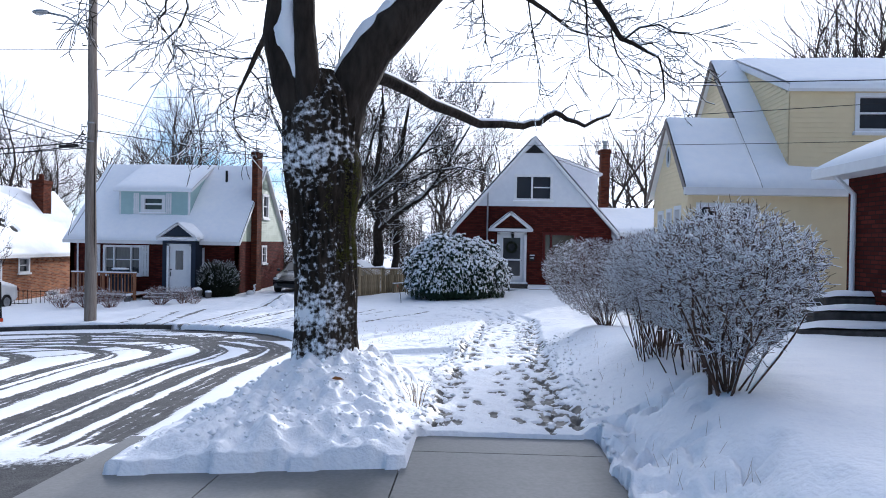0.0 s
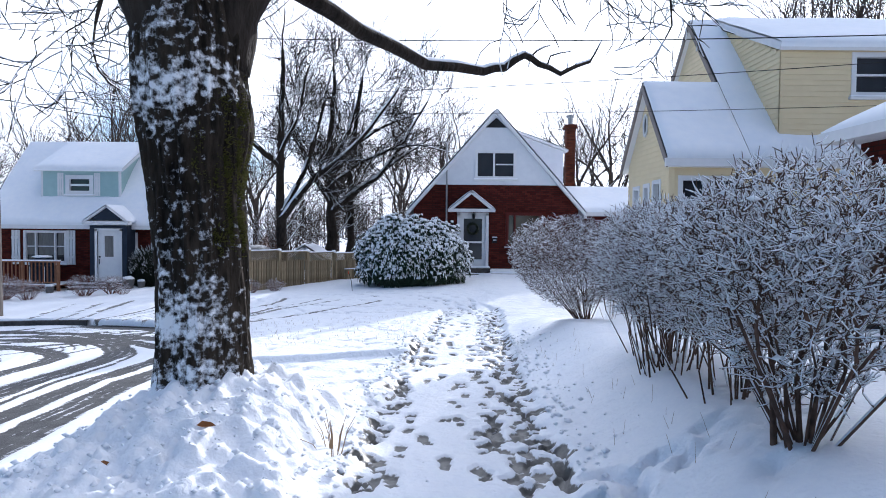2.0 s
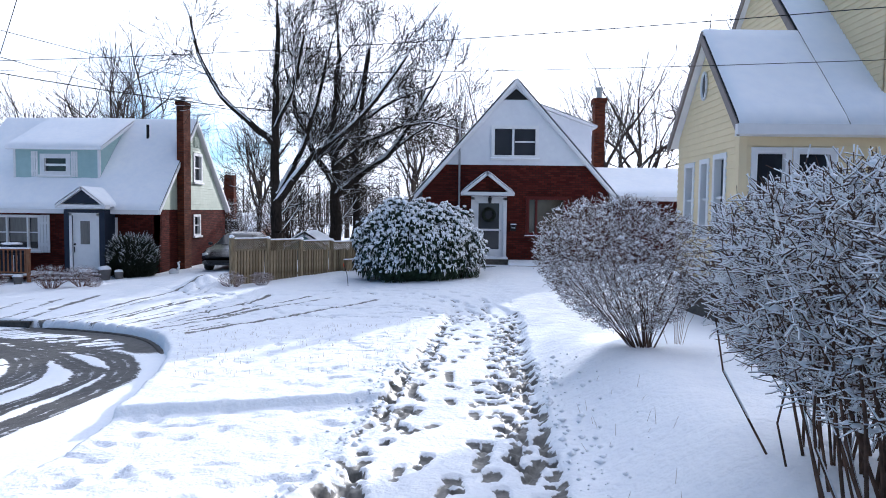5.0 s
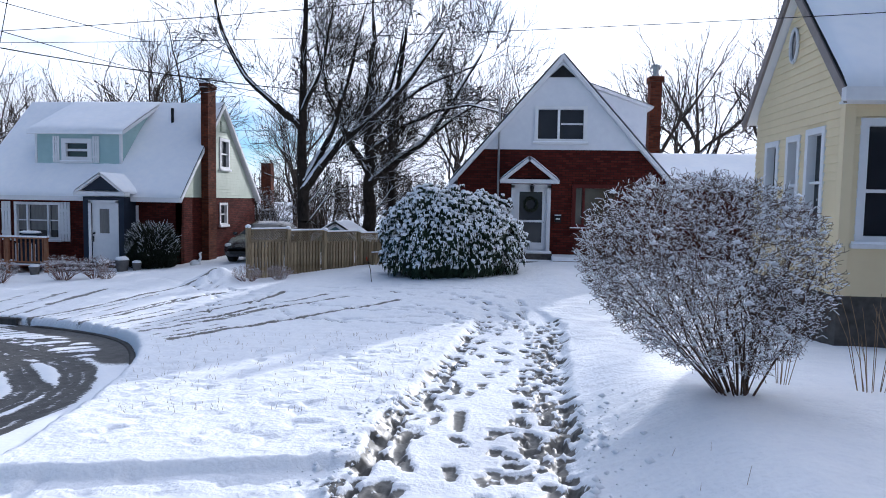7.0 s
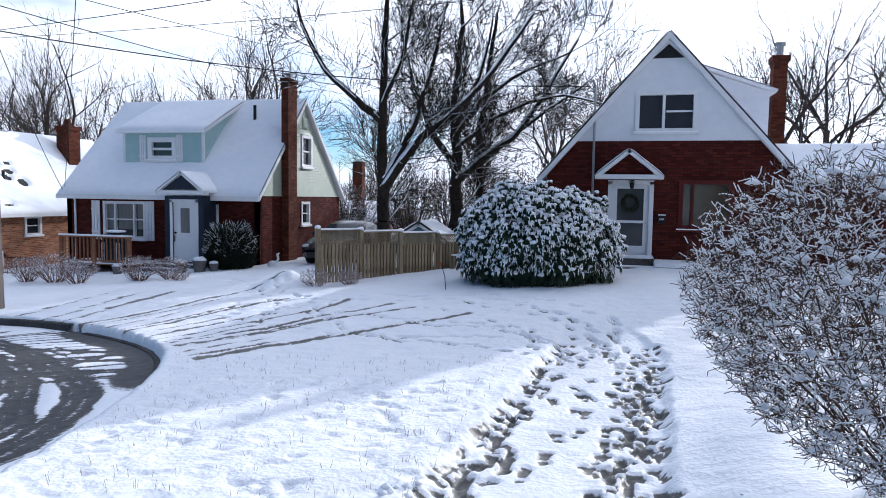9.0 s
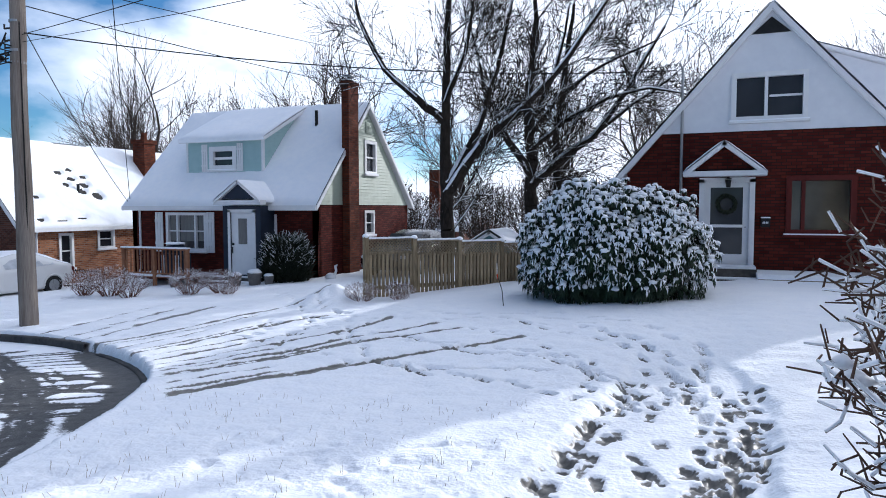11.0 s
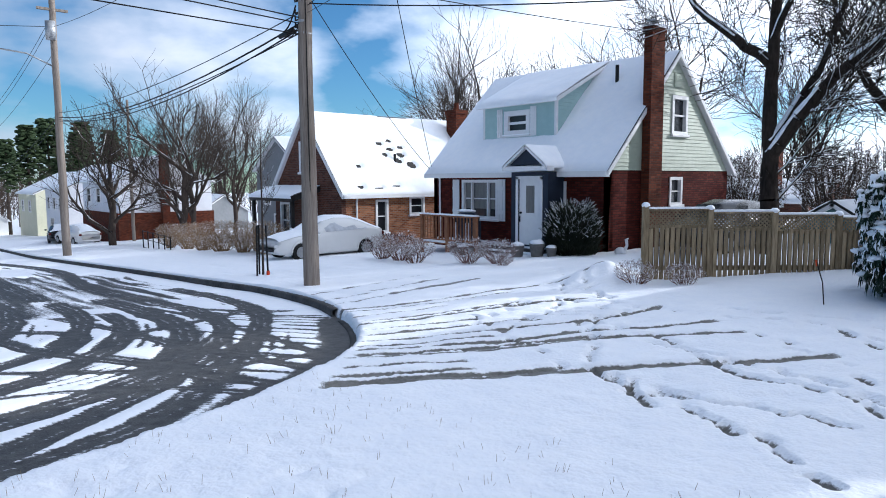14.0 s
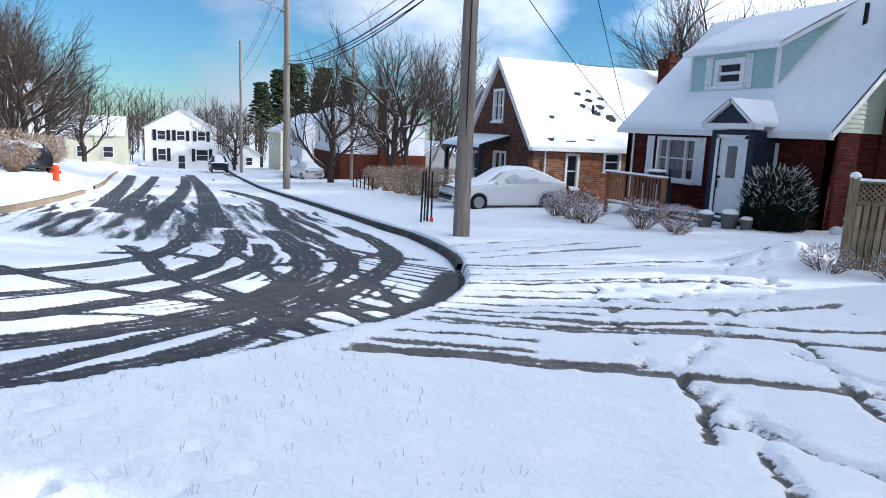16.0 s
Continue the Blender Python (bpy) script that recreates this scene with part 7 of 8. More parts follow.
HEDGE = "snowy hedge beside the walk"
place_copies(twig_bush("hedge_bush", 61, 0.82, 0.84, 1.50, 0.12, 40, 4800, "clipped leafless hedge bush with fine brown twigs under snow", HEDGE, thick=0.0075, boxy=2.4, snow=0.34, lean=(-0.28, 0.06), root=(0.0, 0.10), taper=0.26, deep=0.7, tip=(0.03, 0.075)), [(2.67, 13.97, 0.0, 0, 1.0)])
place_copies(twig_bush("hedge_bush", 67, 0.66, 0.80, 1.52, 0.34, 33, 2150, "overgrown leafless hedge bush, twigs thick with snow", HEDGE, snow=0.66, thick=0.0105, root=(0.08, 0.42), deep=0.88, taper=0.2, twig=0.42, up=0.8), [(2.66, 10.45, -0.03, 0, (0.95, 0.85, 0.90)), (2.52, 9.7, -0.03, 180, (1.0, 0.95, 0.9)), (2.58, 8.7, -0.03, 10, (0.95, 1.0, 0.89))])
place_copies(twig_bush("hedge_bush", 71, 0.64, 0.70, 1.50, 0.16, 26, 1800, "sprawling leafless hedge bush with snow-laden stems", HEDGE, snow=0.68, thick=0.012, lean=(0.02, 0.05), boxy=2.1, root=(0.0, 0.16), deep=0.88, taper=0.5, twig=0.44, up=0.8), [(2.44, 7.62, 0.0, 0, (1.0, 1.0, 0.97))])
place_copies(twig_bush("small_shrub", 73, 0.75, 0.7, 0.85, 0.12, 40, 420, "low twiggy reddish-brown shrub dusted with snow", "shrubs before the brick house", "twig_red", 0.35, thick=0.011, boxy=2.0),
             [(-15.0, 28.2, 0, 10, 1.0), (-13.9, 27.9, 0, 80, 0.8), (-12.1, 28.3, 0, 160, 0.85), (-11.3, 28.6, 0, 240, 0.75), (-16.2, 28.4, 0, 300, 0.9), (-5.75, 26.6, -0.05, 20, 0.55), (-5.0, 27.0, -0.05, 90, 0.5), (-10.7, 28.2, -0.02, 200, 0.4)])
place_copies(twig_bush("dry_hedge", 79, 1.5, 0.7, 1.35, 0.1, 60, 800, "tan unclipped dry hedge along the neighbour's lawn", "tan hedge", "dry_twig", 0.15, thick=0.016, category="hedge"),
             [(-24.0, 28.2, 0, 0, 1.0), (-26.5, 28.4, 0, 180, 1.0), (-29.0, 28.5, 0, 20, 1.05), (-31.6, 28.7, 0, 200, 1.0), (-34.3, 28.9, 0, 10, 1.0), (-37.2, 29.0, 0, 170, 1.0), (-44, 11.2, 0.1, 0, 1.5), (-47.5, 11.0, 0.1, 180, 1.5), (-38.5, 10.6, 0.1, 20, 1.5)])


def rhododendron():
    t = thing("evergreen_bush", (-0.42, 27.45, -0.62), "large rounded evergreen bush with drooping leaves under snow clumps", "bush")
    g = random.Random(17)
    rx, ry, rz = 1.92, 1.75, 2.42
    # one solid leaf-coloured lump stands in for the bush's shaded inside
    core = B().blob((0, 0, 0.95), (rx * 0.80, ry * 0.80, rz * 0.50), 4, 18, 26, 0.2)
    core.part("shaded_core", M["leaf"], t, "solid leaf-coloured lump standing in for the shaded inside", True)
    lv, sn = B(), B()
    n = 1500
    for k in range(n):
        zc = 1 - 1.55 * (k + 0.5) / n
        a = k * 2.39996
        rr = math.sqrt(max(0, 1 - zc * zc)) ** 0.8
        nrm = Vector((rr * math.cos(a), rr * math.sin(a), zc))
        bumpy = 1 + 0.15 * noise.noise(nrm * 2.6) + 0.09 * noise.noise(nrm * 6.0) + g.uniform(-0.09, 0.04)
        squash = 1 if zc > 0 else 0.95
        c = Vector((nrm.x * rx * squash, nrm.y * ry * squash, 0.98 + nrm.z * (rz - 0.98))) * 1.0
        c = Vector((c.x * bumpy, c.y * bumpy, 0.98 + (c.z - 0.98) * bumpy))
        if c.z < 0.05:
            c.z = g.uniform(0.05, 0.3)
        up = (nrm * 0.8 + Vector((0, 0, 0.55))).normalized()
        s0 = up.orthogonal().normalized()
        m = 8
        for j in range(m):
            q = s0.copy()
            q.rotate(Matrix.Rotation(2 * math.pi * (j + g.random() * 0.5) / m, 3, up))
            ln, wd, dr = g.uniform(0.10, 0.155), g.uniform(0.022, 0.032), g.uniform(0.45, 1.1)
            tip = c + q * ln * 0.8 - Vector((0, 0, ln * dr))
            mid = c + q * ln * 0.5 - Vector((0, 0, ln * dr * 0.3)) + up * 0.01
            w = q.cross(up).normalized() * wd
            i = len(lv.v)
            lv.v += [tuple(c), tuple(mid + w), tuple(mid - up * 0.012), tuple(mid - w), tuple(tip)]
            lv.f += [(i, i + 1, i + 2), (i, i + 2, i + 3), (i + 1, i + 4, i + 2), (i + 2, i + 4, i + 3)]
            if nrm.z > -0.35 and g.random() < (0.58 if nrm.z > 0.25 else 0.42):
                i = len(sn.v)
                o = up * 0.016
                h_ = Vector((0, 0, g.uniform(0.012, 0.028)))
                f = 0.75
                pts = [c + o * 0.5, mid + w * f + o, mid - w * f + o, c.lerp(tip, 0.74) + o * 0.4, mid + o + h_]
                sn.v += [tuple(v) for v in pts]
                sn.f += [(i, i + 1, i + 4), (i + 1, i + 3, i + 4), (i + 3, i + 2, i + 4), (i + 2, i, i + 4)]
        if nrm.z > -0.4 and g.random() < (0.75 if nrm.z > 0.25 else 0.45):
            sn.blob(c + up * 0.012, (g.uniform(0.04, 0.085), g.uniform(0.04, 0.085), g.uniform(0.025, 0.045)), k, 5, 8, 0.9)
    tagged(lv.part("foliage", M["leaf"], t, "long dark green drooping leaves"), kind="stuff")
    tagged(sn.part("snow_cover", M["snow"], t, "clumps of snow on each leaf whorl", True), kind="stuff")
    return t


rhododendron()


def yew():
    t = thing("evergreen_bush", (-10.95, 31.35, -1.2), "dark upright evergreen shrub dusted with snow by the door", "bush")
    g = random.Random(5)
    # needle-coloured lump fills the shrub, in place of its inner shade
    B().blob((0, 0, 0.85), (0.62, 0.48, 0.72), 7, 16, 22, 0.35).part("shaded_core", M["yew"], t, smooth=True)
    p0, p1, q0, q1 = [], [], [], []
    for k in range(2600):
        a, s, z = g.uniform(0, 6.28), g.uniform(0.62, 0.95), g.uniform(0.05, 0.95)
        w = math.sin(math.pi * min(0.96, z * 0.75 + 0.18)) ** 0.5 * s
        b = Vector((0.88 * w * math.cos(a), 0.68 * w * math.sin(a), 0.05 + 1.6 * z))
        d = Vector((math.cos(a) * 0.5, math.sin(a) * 0.5, 0.8)) + Vector((g.gauss(0, 0.4), g.gauss(0, 0.4), g.gauss(0, 0.3)))
        e = b + d.normalized() * g.uniform(0.12, 0.36)
        p0.append(b), p1.append(e)
        if z > 0.35 and g.random() < 0.5 * z + 0.1:
            q0.append(b.lerp(e, 0.5) + Vector((0, 0, 0.01))), q1.append(e + Vector((0, 0, 0.012)))
    for nm, a_, b_, r, m in (("foliage", p0, p1, 0.014, "yew"), ("snow_dusting", q0, q1, 0.012, "snow")):
        ob = new(nm, segs_mesh(nm, a_, b_, [r] * len(a_), [r * 0.5] * len(a_), 3, M[m]))
        ob.parent = t
        tagged(ob, kind="stuff")


yew()


# scrub behind the fence
place_copies(twig_bush("bare_shrub", 83, 1.3, 1.2, 2.7, 0.3, 40, 700, "tall tangled bare shrub behind the fence, lightly snowed", "scrub behind the fence", "far_bark", 0.3, thick=0.026, boxy=2.0),
             [(-10.6, 41.5, 0, 0, 1.1), (-8.2, 43.5, 0, 70, 1.25), (-3.6, 42.5, 0, 140, 1.0), (-12.8, 45.0, 0, 210, 1.2), (-6.8, 46.0, 0, 300, 1.2), (-2.0, 45.5, 0, 30, 1.1), (-15.0, 48.0, 0, 100, 1.3), (-4.6, 48.5, 0, 250, 1.3), (-10.2, 49.0, 0, 10, 1.3)])


# ---- fence ----
def fence():
    f = thing("board_fence", (-5.95, 27.2, -0.78), "weathered wooden board fence with lattice top and snow caps", "fence", rz=math.degrees(math.atan2(3.55, 3.1)))
    L, n = 4.95, 4
    for k in range(n + 1):
        x = L * k / n
        top = 1.46 - 0.06 * k
        p = B().box(x - 0.06, x + 0.06, -0.06, 0.06, -0.2, top).part("post", M["fence_wood"], f)
        bevel(p, 0.012)
        B().blob((x, 0, top + 0.01), (0.085, 0.085, 0.06), k, 6, 10, 0.2).part("post_snow", M["snow"], p, smooth=True)
    for k in range(n):
        x0, x1 = L * k / n + 0.06, L * (k + 1) / n - 0.06
        t = 1.40 - 0.06 * k
        B().box(x0, x1, -0.07, 0.05, t - 0.03, t).part("cap_board", M["fence_wood"], f)
        B().box(x0 - 0.01, x1 + 0.01, -0.075, 0.055, t, t + 0.035).part("cap_snow", M["snow"], f)
        B().box(x0, x1, -0.03, 0.03, t - 0.37, t - 0.31).part("rail", M["fence_wood"], f)
        B().box(x0, x1, 0.03, 0.07, 0.2, 0.29).part("rail", M["fence_wood"], f)
        lat = B()
        w, hgt = x1 - x0, 0.28
        m = 14
        for i in range(-3, m + 1):
            for sgn in (1, -1):
                a = x0 + w * i / m if sgn > 0 else x0 + w * (i + 3) / m
                b_ = a + sgn * hgt
                za, zb = t - 0.31, t - 0.03
                lo, hi = min(a, b_), max(a, b_)
                if hi < x0 or lo > x1:
                    continue
                c0, c1 = max(0, (x0 - lo) / hgt), min(1, (x1 - lo) / hgt)
                if c1 - c0 < 0.05:
                    continue
                if sgn > 0:
                    pa, pb = (lo + c0 * hgt, za + c0 * hgt), (lo + c1 * hgt, za + c1 * hgt)
                else:
                    pa, pb = (lo + c0 * hgt, zb - c0 * hgt), (lo + c1 * hgt, zb - c1 * hgt)
                y = 0.004 * sgn
                u = Vector((pb[0] - pa[0], 0, pb[1] - pa[1])).normalized()
                q = Vector((-u.z, 0, u.x)) * 0.013
                A, C = Vector((pa[0], y, pa[1])), Vector((pb[0], y, pb[1]))
                th = Vector((0, 0.006, 0))
                lat.add([A + q - th, A - q - th, C - q - th, C + q - th, A + q + th, A - q + th, C - q + th, C + q + th], [(0, 1, 2, 3), (7, 6, 5, 4), (0, 4, 5, 1), (1, 5, 6, 2), (2, 6, 7, 3), (3, 7, 4, 0)])
        tagged(lat.part("lattice", M["fence_wood"], f, "diagonal lattice panel"), kind="stuff")
        slats = 11
        mesh = None
        for i in range(slats):
            for side in (0, 1):
                if side and i == slats - 1:
                    continue
                x = x0 + (w - 0.09) * (i + 0.5 * side) / (slats - 1)
                if mesh is None:
                    mesh = mesh_of("slat", *(lambda b: (b.v, b.f))(B().box(0, 0.07, 0, 0.026, 0.02, 1.04)), M["fence_wood"])
                s = new("slat", mesh)
                s.parent = f
                s.location = (x, -0.066 if not side else 0.052, 0.01 * ((i * 7 + side * 3) % 5) - 0.02 - 0.06 * k * 0.5)
    # low panel at the far end
    for i in range(9):
        B().box(4.0 + i * 0.11, 4.075 + i * 0.11, -0.37, -0.345, -0.02, 0.62).part("gate_slat", M["fence_wood"], f)
    for za in (0.1, 0.45):
        B().box(3.98, 4.97, -0.345, -0.315, za, za + 0.07).part("gate_rail", M["fence_wood"], f)
    B().box(3.98, 4.97, -0.38, -0.315, 0.62, 0.65).part("gate_snow", M["snow"], f)
    for x in (4.0, 4.9):
        B().box(x, x + 0.06, -0.313, -0.253, -0.2, 0.6).part("gate_post", M["fence_wood"], f)
    return f


fence()


# ---- poles and cables ----
def catenary(a, b, sag, n=14):
    a, b = Vector(a), Vector(b)
    return [a.lerp(b, k / n) - Vector((0, 0, 4 * sag * (k / n) * (1 - k / n))) for k in range(n + 1)]


def utility_pole(x, y, z0, top, r, label):
    t = thing("utility_pole", (x, y, z0), label, "utility pole")
    n = 12
    pts = [Vector((0.02 * math.sin(k), 0.015 * math.cos(k * 1.7), -0.4 + (top + 0.4) * k / n)) for k in range(n + 1)]
    B().tube(pts, [r * (1 - 0.32 * k / n) for k in range(n + 1)], 18).part("pole", M["pole_wood"], t, smooth=True)
    return t


P1 = (-12.08, 23.42)
pole = utility_pole(*P1, -1.2, 10.8, 0.185, "weathered grey wooden utility pole with cables and street lamp")
B().tube([(0.0, 0, 9.05), (-0.35, 0, 9.5), (-0.9, 0, 9.85), (-1.55, 0, 9.98)], 0.035, 8).part("lamp_arm", M["metal"], pole, smooth=True)
lamp = B().blob((-1.75, 0, 10.0), (0.3, 0.13, 0.08), 2, 8, 12, 0.0).part("lamp_head", M["metal"], pole, "grey cobra-head street lamp", True)
B().blob((-1.8, 0, 9.95), (0.16, 0.09, 0.06), 2, 6, 10, 0.0).part("lamp_glass", M["lamp_glass"], lamp, smooth=True)
for z in (5.6, 5.75, 5.9, 6.05, 6.3, 8.9):
    B().tube([(-0.17, -0.05, z), (-0.30, -0.06, z), (-0.30, -0.06, z + 0.09)], 0.022, 6).part("bracket", M["black"], pole)
for z in (5.55, 5.8, 6.4):
    B().tube([(0, 0, z), (0, 0, z + 0.05)], 0.155, 16).part("band", M["metal"], pole)
B().tube([(-0.45, -0.02, 5.72), (-1.05, -0.05, 5.66)], [0.05, 0.045], 8).part("cable_splice", M["black"], pole, "black cable splice case", True)
B().tube(catenary((-0.2, -0.1, 6.2), (-0.75, -0.12, 5.72), 0.12, 8), 0.018, 5).part("loose_cable", M["black"], pole, smooth=True)
B().tube(catenary((-0.2, 0.05, 6.0), (-0.95, 0.02, 5.7), 0.2, 8), 0.014, 5).part("loose_cable", M["black"], pole, smooth=True)
B().tube([(0.16, -0.06, 0.1), (0.15, -0.06, 3.0), (0.14, -0.06, 6.4)], 0.014, 6).part("ground_wire", M["wire"], pole)

P2 = (-38.2, 24.05)
far_pole = utility_pole(*P2, -2.62, 13.4, 0.21, "tall grey wooden utility pole with transformer and lamp")
B().tube([(0.35, -0.2, 10.9), (0.35, -0.2, 11.8)], 0.24, 14).part("transformer", M["metal"], far_pole, "grey pole transformer", True)
B().box(0.0, 0.3, -0.25, -0.15, 11.2, 11.35).part("transformer_bracket", M["metal"], far_pole)
B().tube([(0, 0, 9.6), (-0.2, -1.2, 10.2), (-0.4, -2.6, 10.35)], 0.04, 8).part("lamp_arm", M["metal"], far_pole, smooth=True)
B().blob((-0.42, -2.85, 10.35), (0.13, 0.33, 0.09), 2, 8, 10, 0.0).part("lamp_head", M["metal"], far_pole, smooth=True)
B().box(-0.08, 0.08, -0.7, 0.7, 12.4, 12.52).part("crossarm", M["pole_wood"], far_pole)
thin = utility_pole(-73, 25.2, float(land(-73, 25.2)), 13.5, 0.16, "slim dark green utility pole along the street")
thin2 = utility_pole(-52, 31.5, float(land(-52, 31.5)), 10.5, 0.13, "slim grey utility pole before the brick house")


def cable(a, b, sag, r=0.014, label="black overhead cable sagging between poles"):
    ob = B().tube(catenary(a, b, sag), r, 5, False).part("overhead_cable", M["wire"], None, label, True)
    return tagged(ob, label, "cable", "overhead cables")


px, py = P1
for z, s, r in ((4.62, 0.6, 0.022), (4.5, 0.72, 0.018), (4.42, 0.5, 0.014), (4.85, 0.4, 0.012)):
    cable((px - 0.3, py, z), (P2[0] + 0.2, P2[1], z - 0.15), s, r)
for z, s in ((7.6, 0.4), (9.4, 0.3)):
    cable((px, py, z), (P2[0], P2[1], z + 1.4), s, 0.011)
cable((px + 0.1, py, 5.0), (0.62, 30.98, 4.68), 0.35, 0.014)
cable((px + 0.1, py, 6.95), (15, 15.4, 5.05), 0.35, 0.012)
cable((px + 0.1, py, 4.95), (15, 15.8, 5.0), 0.3, 0.008)
cable((px + 0.1, py, 4.8), (15, 16.6, 4.1), 0.3, 0.006)
cable((px, py + 0.1, 5.2), (-18.3, 32.15, 1.6), 0.2, 0.011)
cable((px + 4.5, py - 2.0, 8.6), (-18.2, 32.15, 1.7), 0.25, 0.011)
cable((px, py + 0.1, 5.6), (-9.0, 60, 8.0), 0.6, 0.012)
cable((px, py + 0.1, 6.2), (-3, 62, 9.0), 0.5, 0.010)
for z0, x1, y1, z1, s in ((4.35, -13.2, -14, 5.4, 0.1), (4.58, -13.6, -14, 6.6, 0.1), (4.7, -13.8, -14, 7.2, 0.12), (8.4, -13.4, -14, 8.6, 0.5), (9.3, -13.4, -14, 9.6, 0.4)):
    cable((px, py - 0.1, z0), (x1, y1, z1), s, 0.014)
for z, s in ((12.2, 0.5), (11.9, 0.6), (10.4, 0.5), (7.2, 0.7), (6.9, 0.7)):
    cable((P2[0], P2[1], z - 2.6), (-73, 25.2, z - 5.4), s, 0.013)
cable((P2[0], P2[1], 9.0), (-36, -6, 7.5), 0.6, 0.016)
cable((-20, 60, 7.6), (60, 40, 8.6), 0.8, 0.012)
cable((-20, 58, 6.4), (60, 38, 7.2), 0.8, 0.012)


# ---- vehicles ----
def car(name, x, y, rz, paint, label, snow_cover=1.0, kind="sedan", category="car"):
    c = thing(name, (x, y, float(land(x, y)) + 0.03), label, category, rz=rz)
    # stations along the length, nose at +y: y, half width, sill, belt, roof half width, roof height
    if kind == "sedan":
        st = [(2.28, 0.62, 0.38, 0.58, 0.5, 0.60), (2.15, 0.80, 0.26, 0.70, 0.62, 0.72), (1.6, 0.87, 0.22, 0.84, 0.70, 0.86), (0.95, 0.88, 0.20, 0.93, 0.70, 0.98), (0.35, 0.88, 0.20, 0.95, 0.60, 1.34), (-0.25, 0.88, 0.20, 0.96, 0.58, 1.46), (-0.95, 0.88, 0.20, 0.98, 0.58, 1.43), (-1.45, 0.87, 0.22, 1.0, 0.60, 1.27), (-1.9, 0.85, 0.26, 1.02, 0.64, 1.08), (-2.2, 0.78, 0.34, 0.96, 0.62, 0.98), (-2.28, 0.66, 0.42, 0.84, 0.55, 0.86)]
    elif kind == "suv":
        st = [(2.25, 0.66, 0.45, 0.75, 0.55, 0.78), (2.1, 0.84, 0.34, 0.92, 0.66, 0.95), (1.3, 0.9, 0.28, 1.02, 0.74, 1.08), (0.8, 0.9, 0.26, 1.06, 0.70, 1.28), (0.3, 0.9, 0.26, 1.08, 0.64, 1.60), (-0.5, 0.9, 0.26, 1.1, 0.62, 1.68), (-1.5, 0.9, 0.28, 1.12, 0.62, 1.62), (-2.0, 0.87, 0.32, 1.12, 0.64, 1.40), (-2.25, 0.8, 0.42, 1.05, 0.62, 1.1)]
    else:
        st = [(2.7, 0.74, 0.5, 0.9, 0.62, 0.95), (2.55, 0.92, 0.4, 1.05, 0.75, 1.08), (1.5, 0.95, 0.36, 1.1, 0.80, 1.14), (1.0, 0.95, 0.36, 1.14, 0.72, 1.7), (0.2, 0.95, 0.36, 1.14, 0.70, 1.8), (-0.5, 0.95, 0.36, 1.14, 0.70, 1.74), (-0.6, 0.95, 0.36, 1.1, 0.85, 1.14), (-2.6, 0.95, 0.4, 1.1, 0.85, 1.12), (-2.75, 0.9, 0.5, 1.05, 0.8, 1.08)]
    vs = []
    for yy, w, zs, zb, wr, zr in st:
        half = [(w * 0.9, zs), (w, zs + 0.12), (w * 1.0, zb - 0.12), (w * 0.95, zb), ((w * 0.93 + wr) / 2, (zb + zr) / 2), (wr, zr - 0.04), (wr * 0.7, zr)]
        vs += [(hx, yy, hz) for hx, hz in half] + [(-hx, yy, hz) for hx, hz in half[::-1]]
    m = 14
    fs = [(i * m + j, i * m + (j + 1) % m, (i + 1) * m + (j + 1) % m, (i + 1) * m + j) for i in range(len(st) - 1) for j in range(m)]
    fs += [tuple(range(m)), tuple(range((len(st) - 1) * m, len(st) * m))[::-1]]
    body = B().add(vs, fs).part("body", paint, c, "", True)
    # side glass and windscreen, just proud of the body
    k0 = 3 if kind == "sedan" else 2
    k1 = 7 if kind != "pickup" else 5
    for sgn in (1, -1):
        gl = []
        for yy, w, zs, zb, wr, zr in st[k0 + 1:k1 + 1]:
            gl += [(sgn * (w * 0.95 + 0.006), yy, zb + 0.03), (sgn * (wr + 0.015), yy, zr - 0.09)]
        B().add(gl, [(2 * i, 2 * i + 2, 2 * i + 3, 2 * i + 1) for i in range(len(gl) // 2 - 1)]).part("side_window", M["glass"] if snow_cover < 0.8 else M["frosted"], c)
    a, b_ = st[k0], st[k0 + 1]
    B().add([(-a[4] * 0.95, a[0] + 0.01, a[5] + 0.015), (a[4] * 0.95, a[0] + 0.01, a[5] + 0.015), (b_[4] * 0.95, b_[0] + 0.02, b_[5] + 0.0), (-b_[4] * 0.95, b_[0] + 0.02, b_[5] + 0.0)], [(0, 1, 2, 3)]).part("windscreen", M["frosted"] if snow_cover > 0.3 else M["glass"], c)
    wr_ = 0.32 if kind == "sedan" else 0.37
    for sx in (1, -1):
        for yy in (1.38, -1.35):
            w = B().tube([(sx * 0.70, yy, wr_), (sx * 0.90, yy, wr_)], wr_, 20).part("wheel", M["tyre"], c, "", True)
            hub = B().tube([(sx * 0.895, yy, wr_), (sx * 0.912, yy, wr_)], wr_ * 0.62, 14)
            for q in range(5):
                an = q * 1.2566
                hub.box(-0.01, 0.01, -0.035, 0.035, 0.02, wr_ * 0.6, Matrix.Translation((sx * 0.915, yy, wr_)) @ Matrix.Rotation(an, 4, "X"))
            hub.part("rim", M["metal"], w)
            ar = B().tube([(sx * 0.885, yy + (wr_ + 0.05) * math.cos(t_), wr_ + (wr_ + 0.05) * math.sin(t_)) for t_ in [math.pi * k / 10 for k in range(11)]], 0.03, 6)
            ar.part("wheel_arch", M["black"] if kind != "sedan" else paint, c)
        B().blob((sx * 0.98, 0.75, 1.0), (0.1, 0.06, 0.07), 1, 6, 8, 0.0).part("mirror", paint, c, smooth=True)
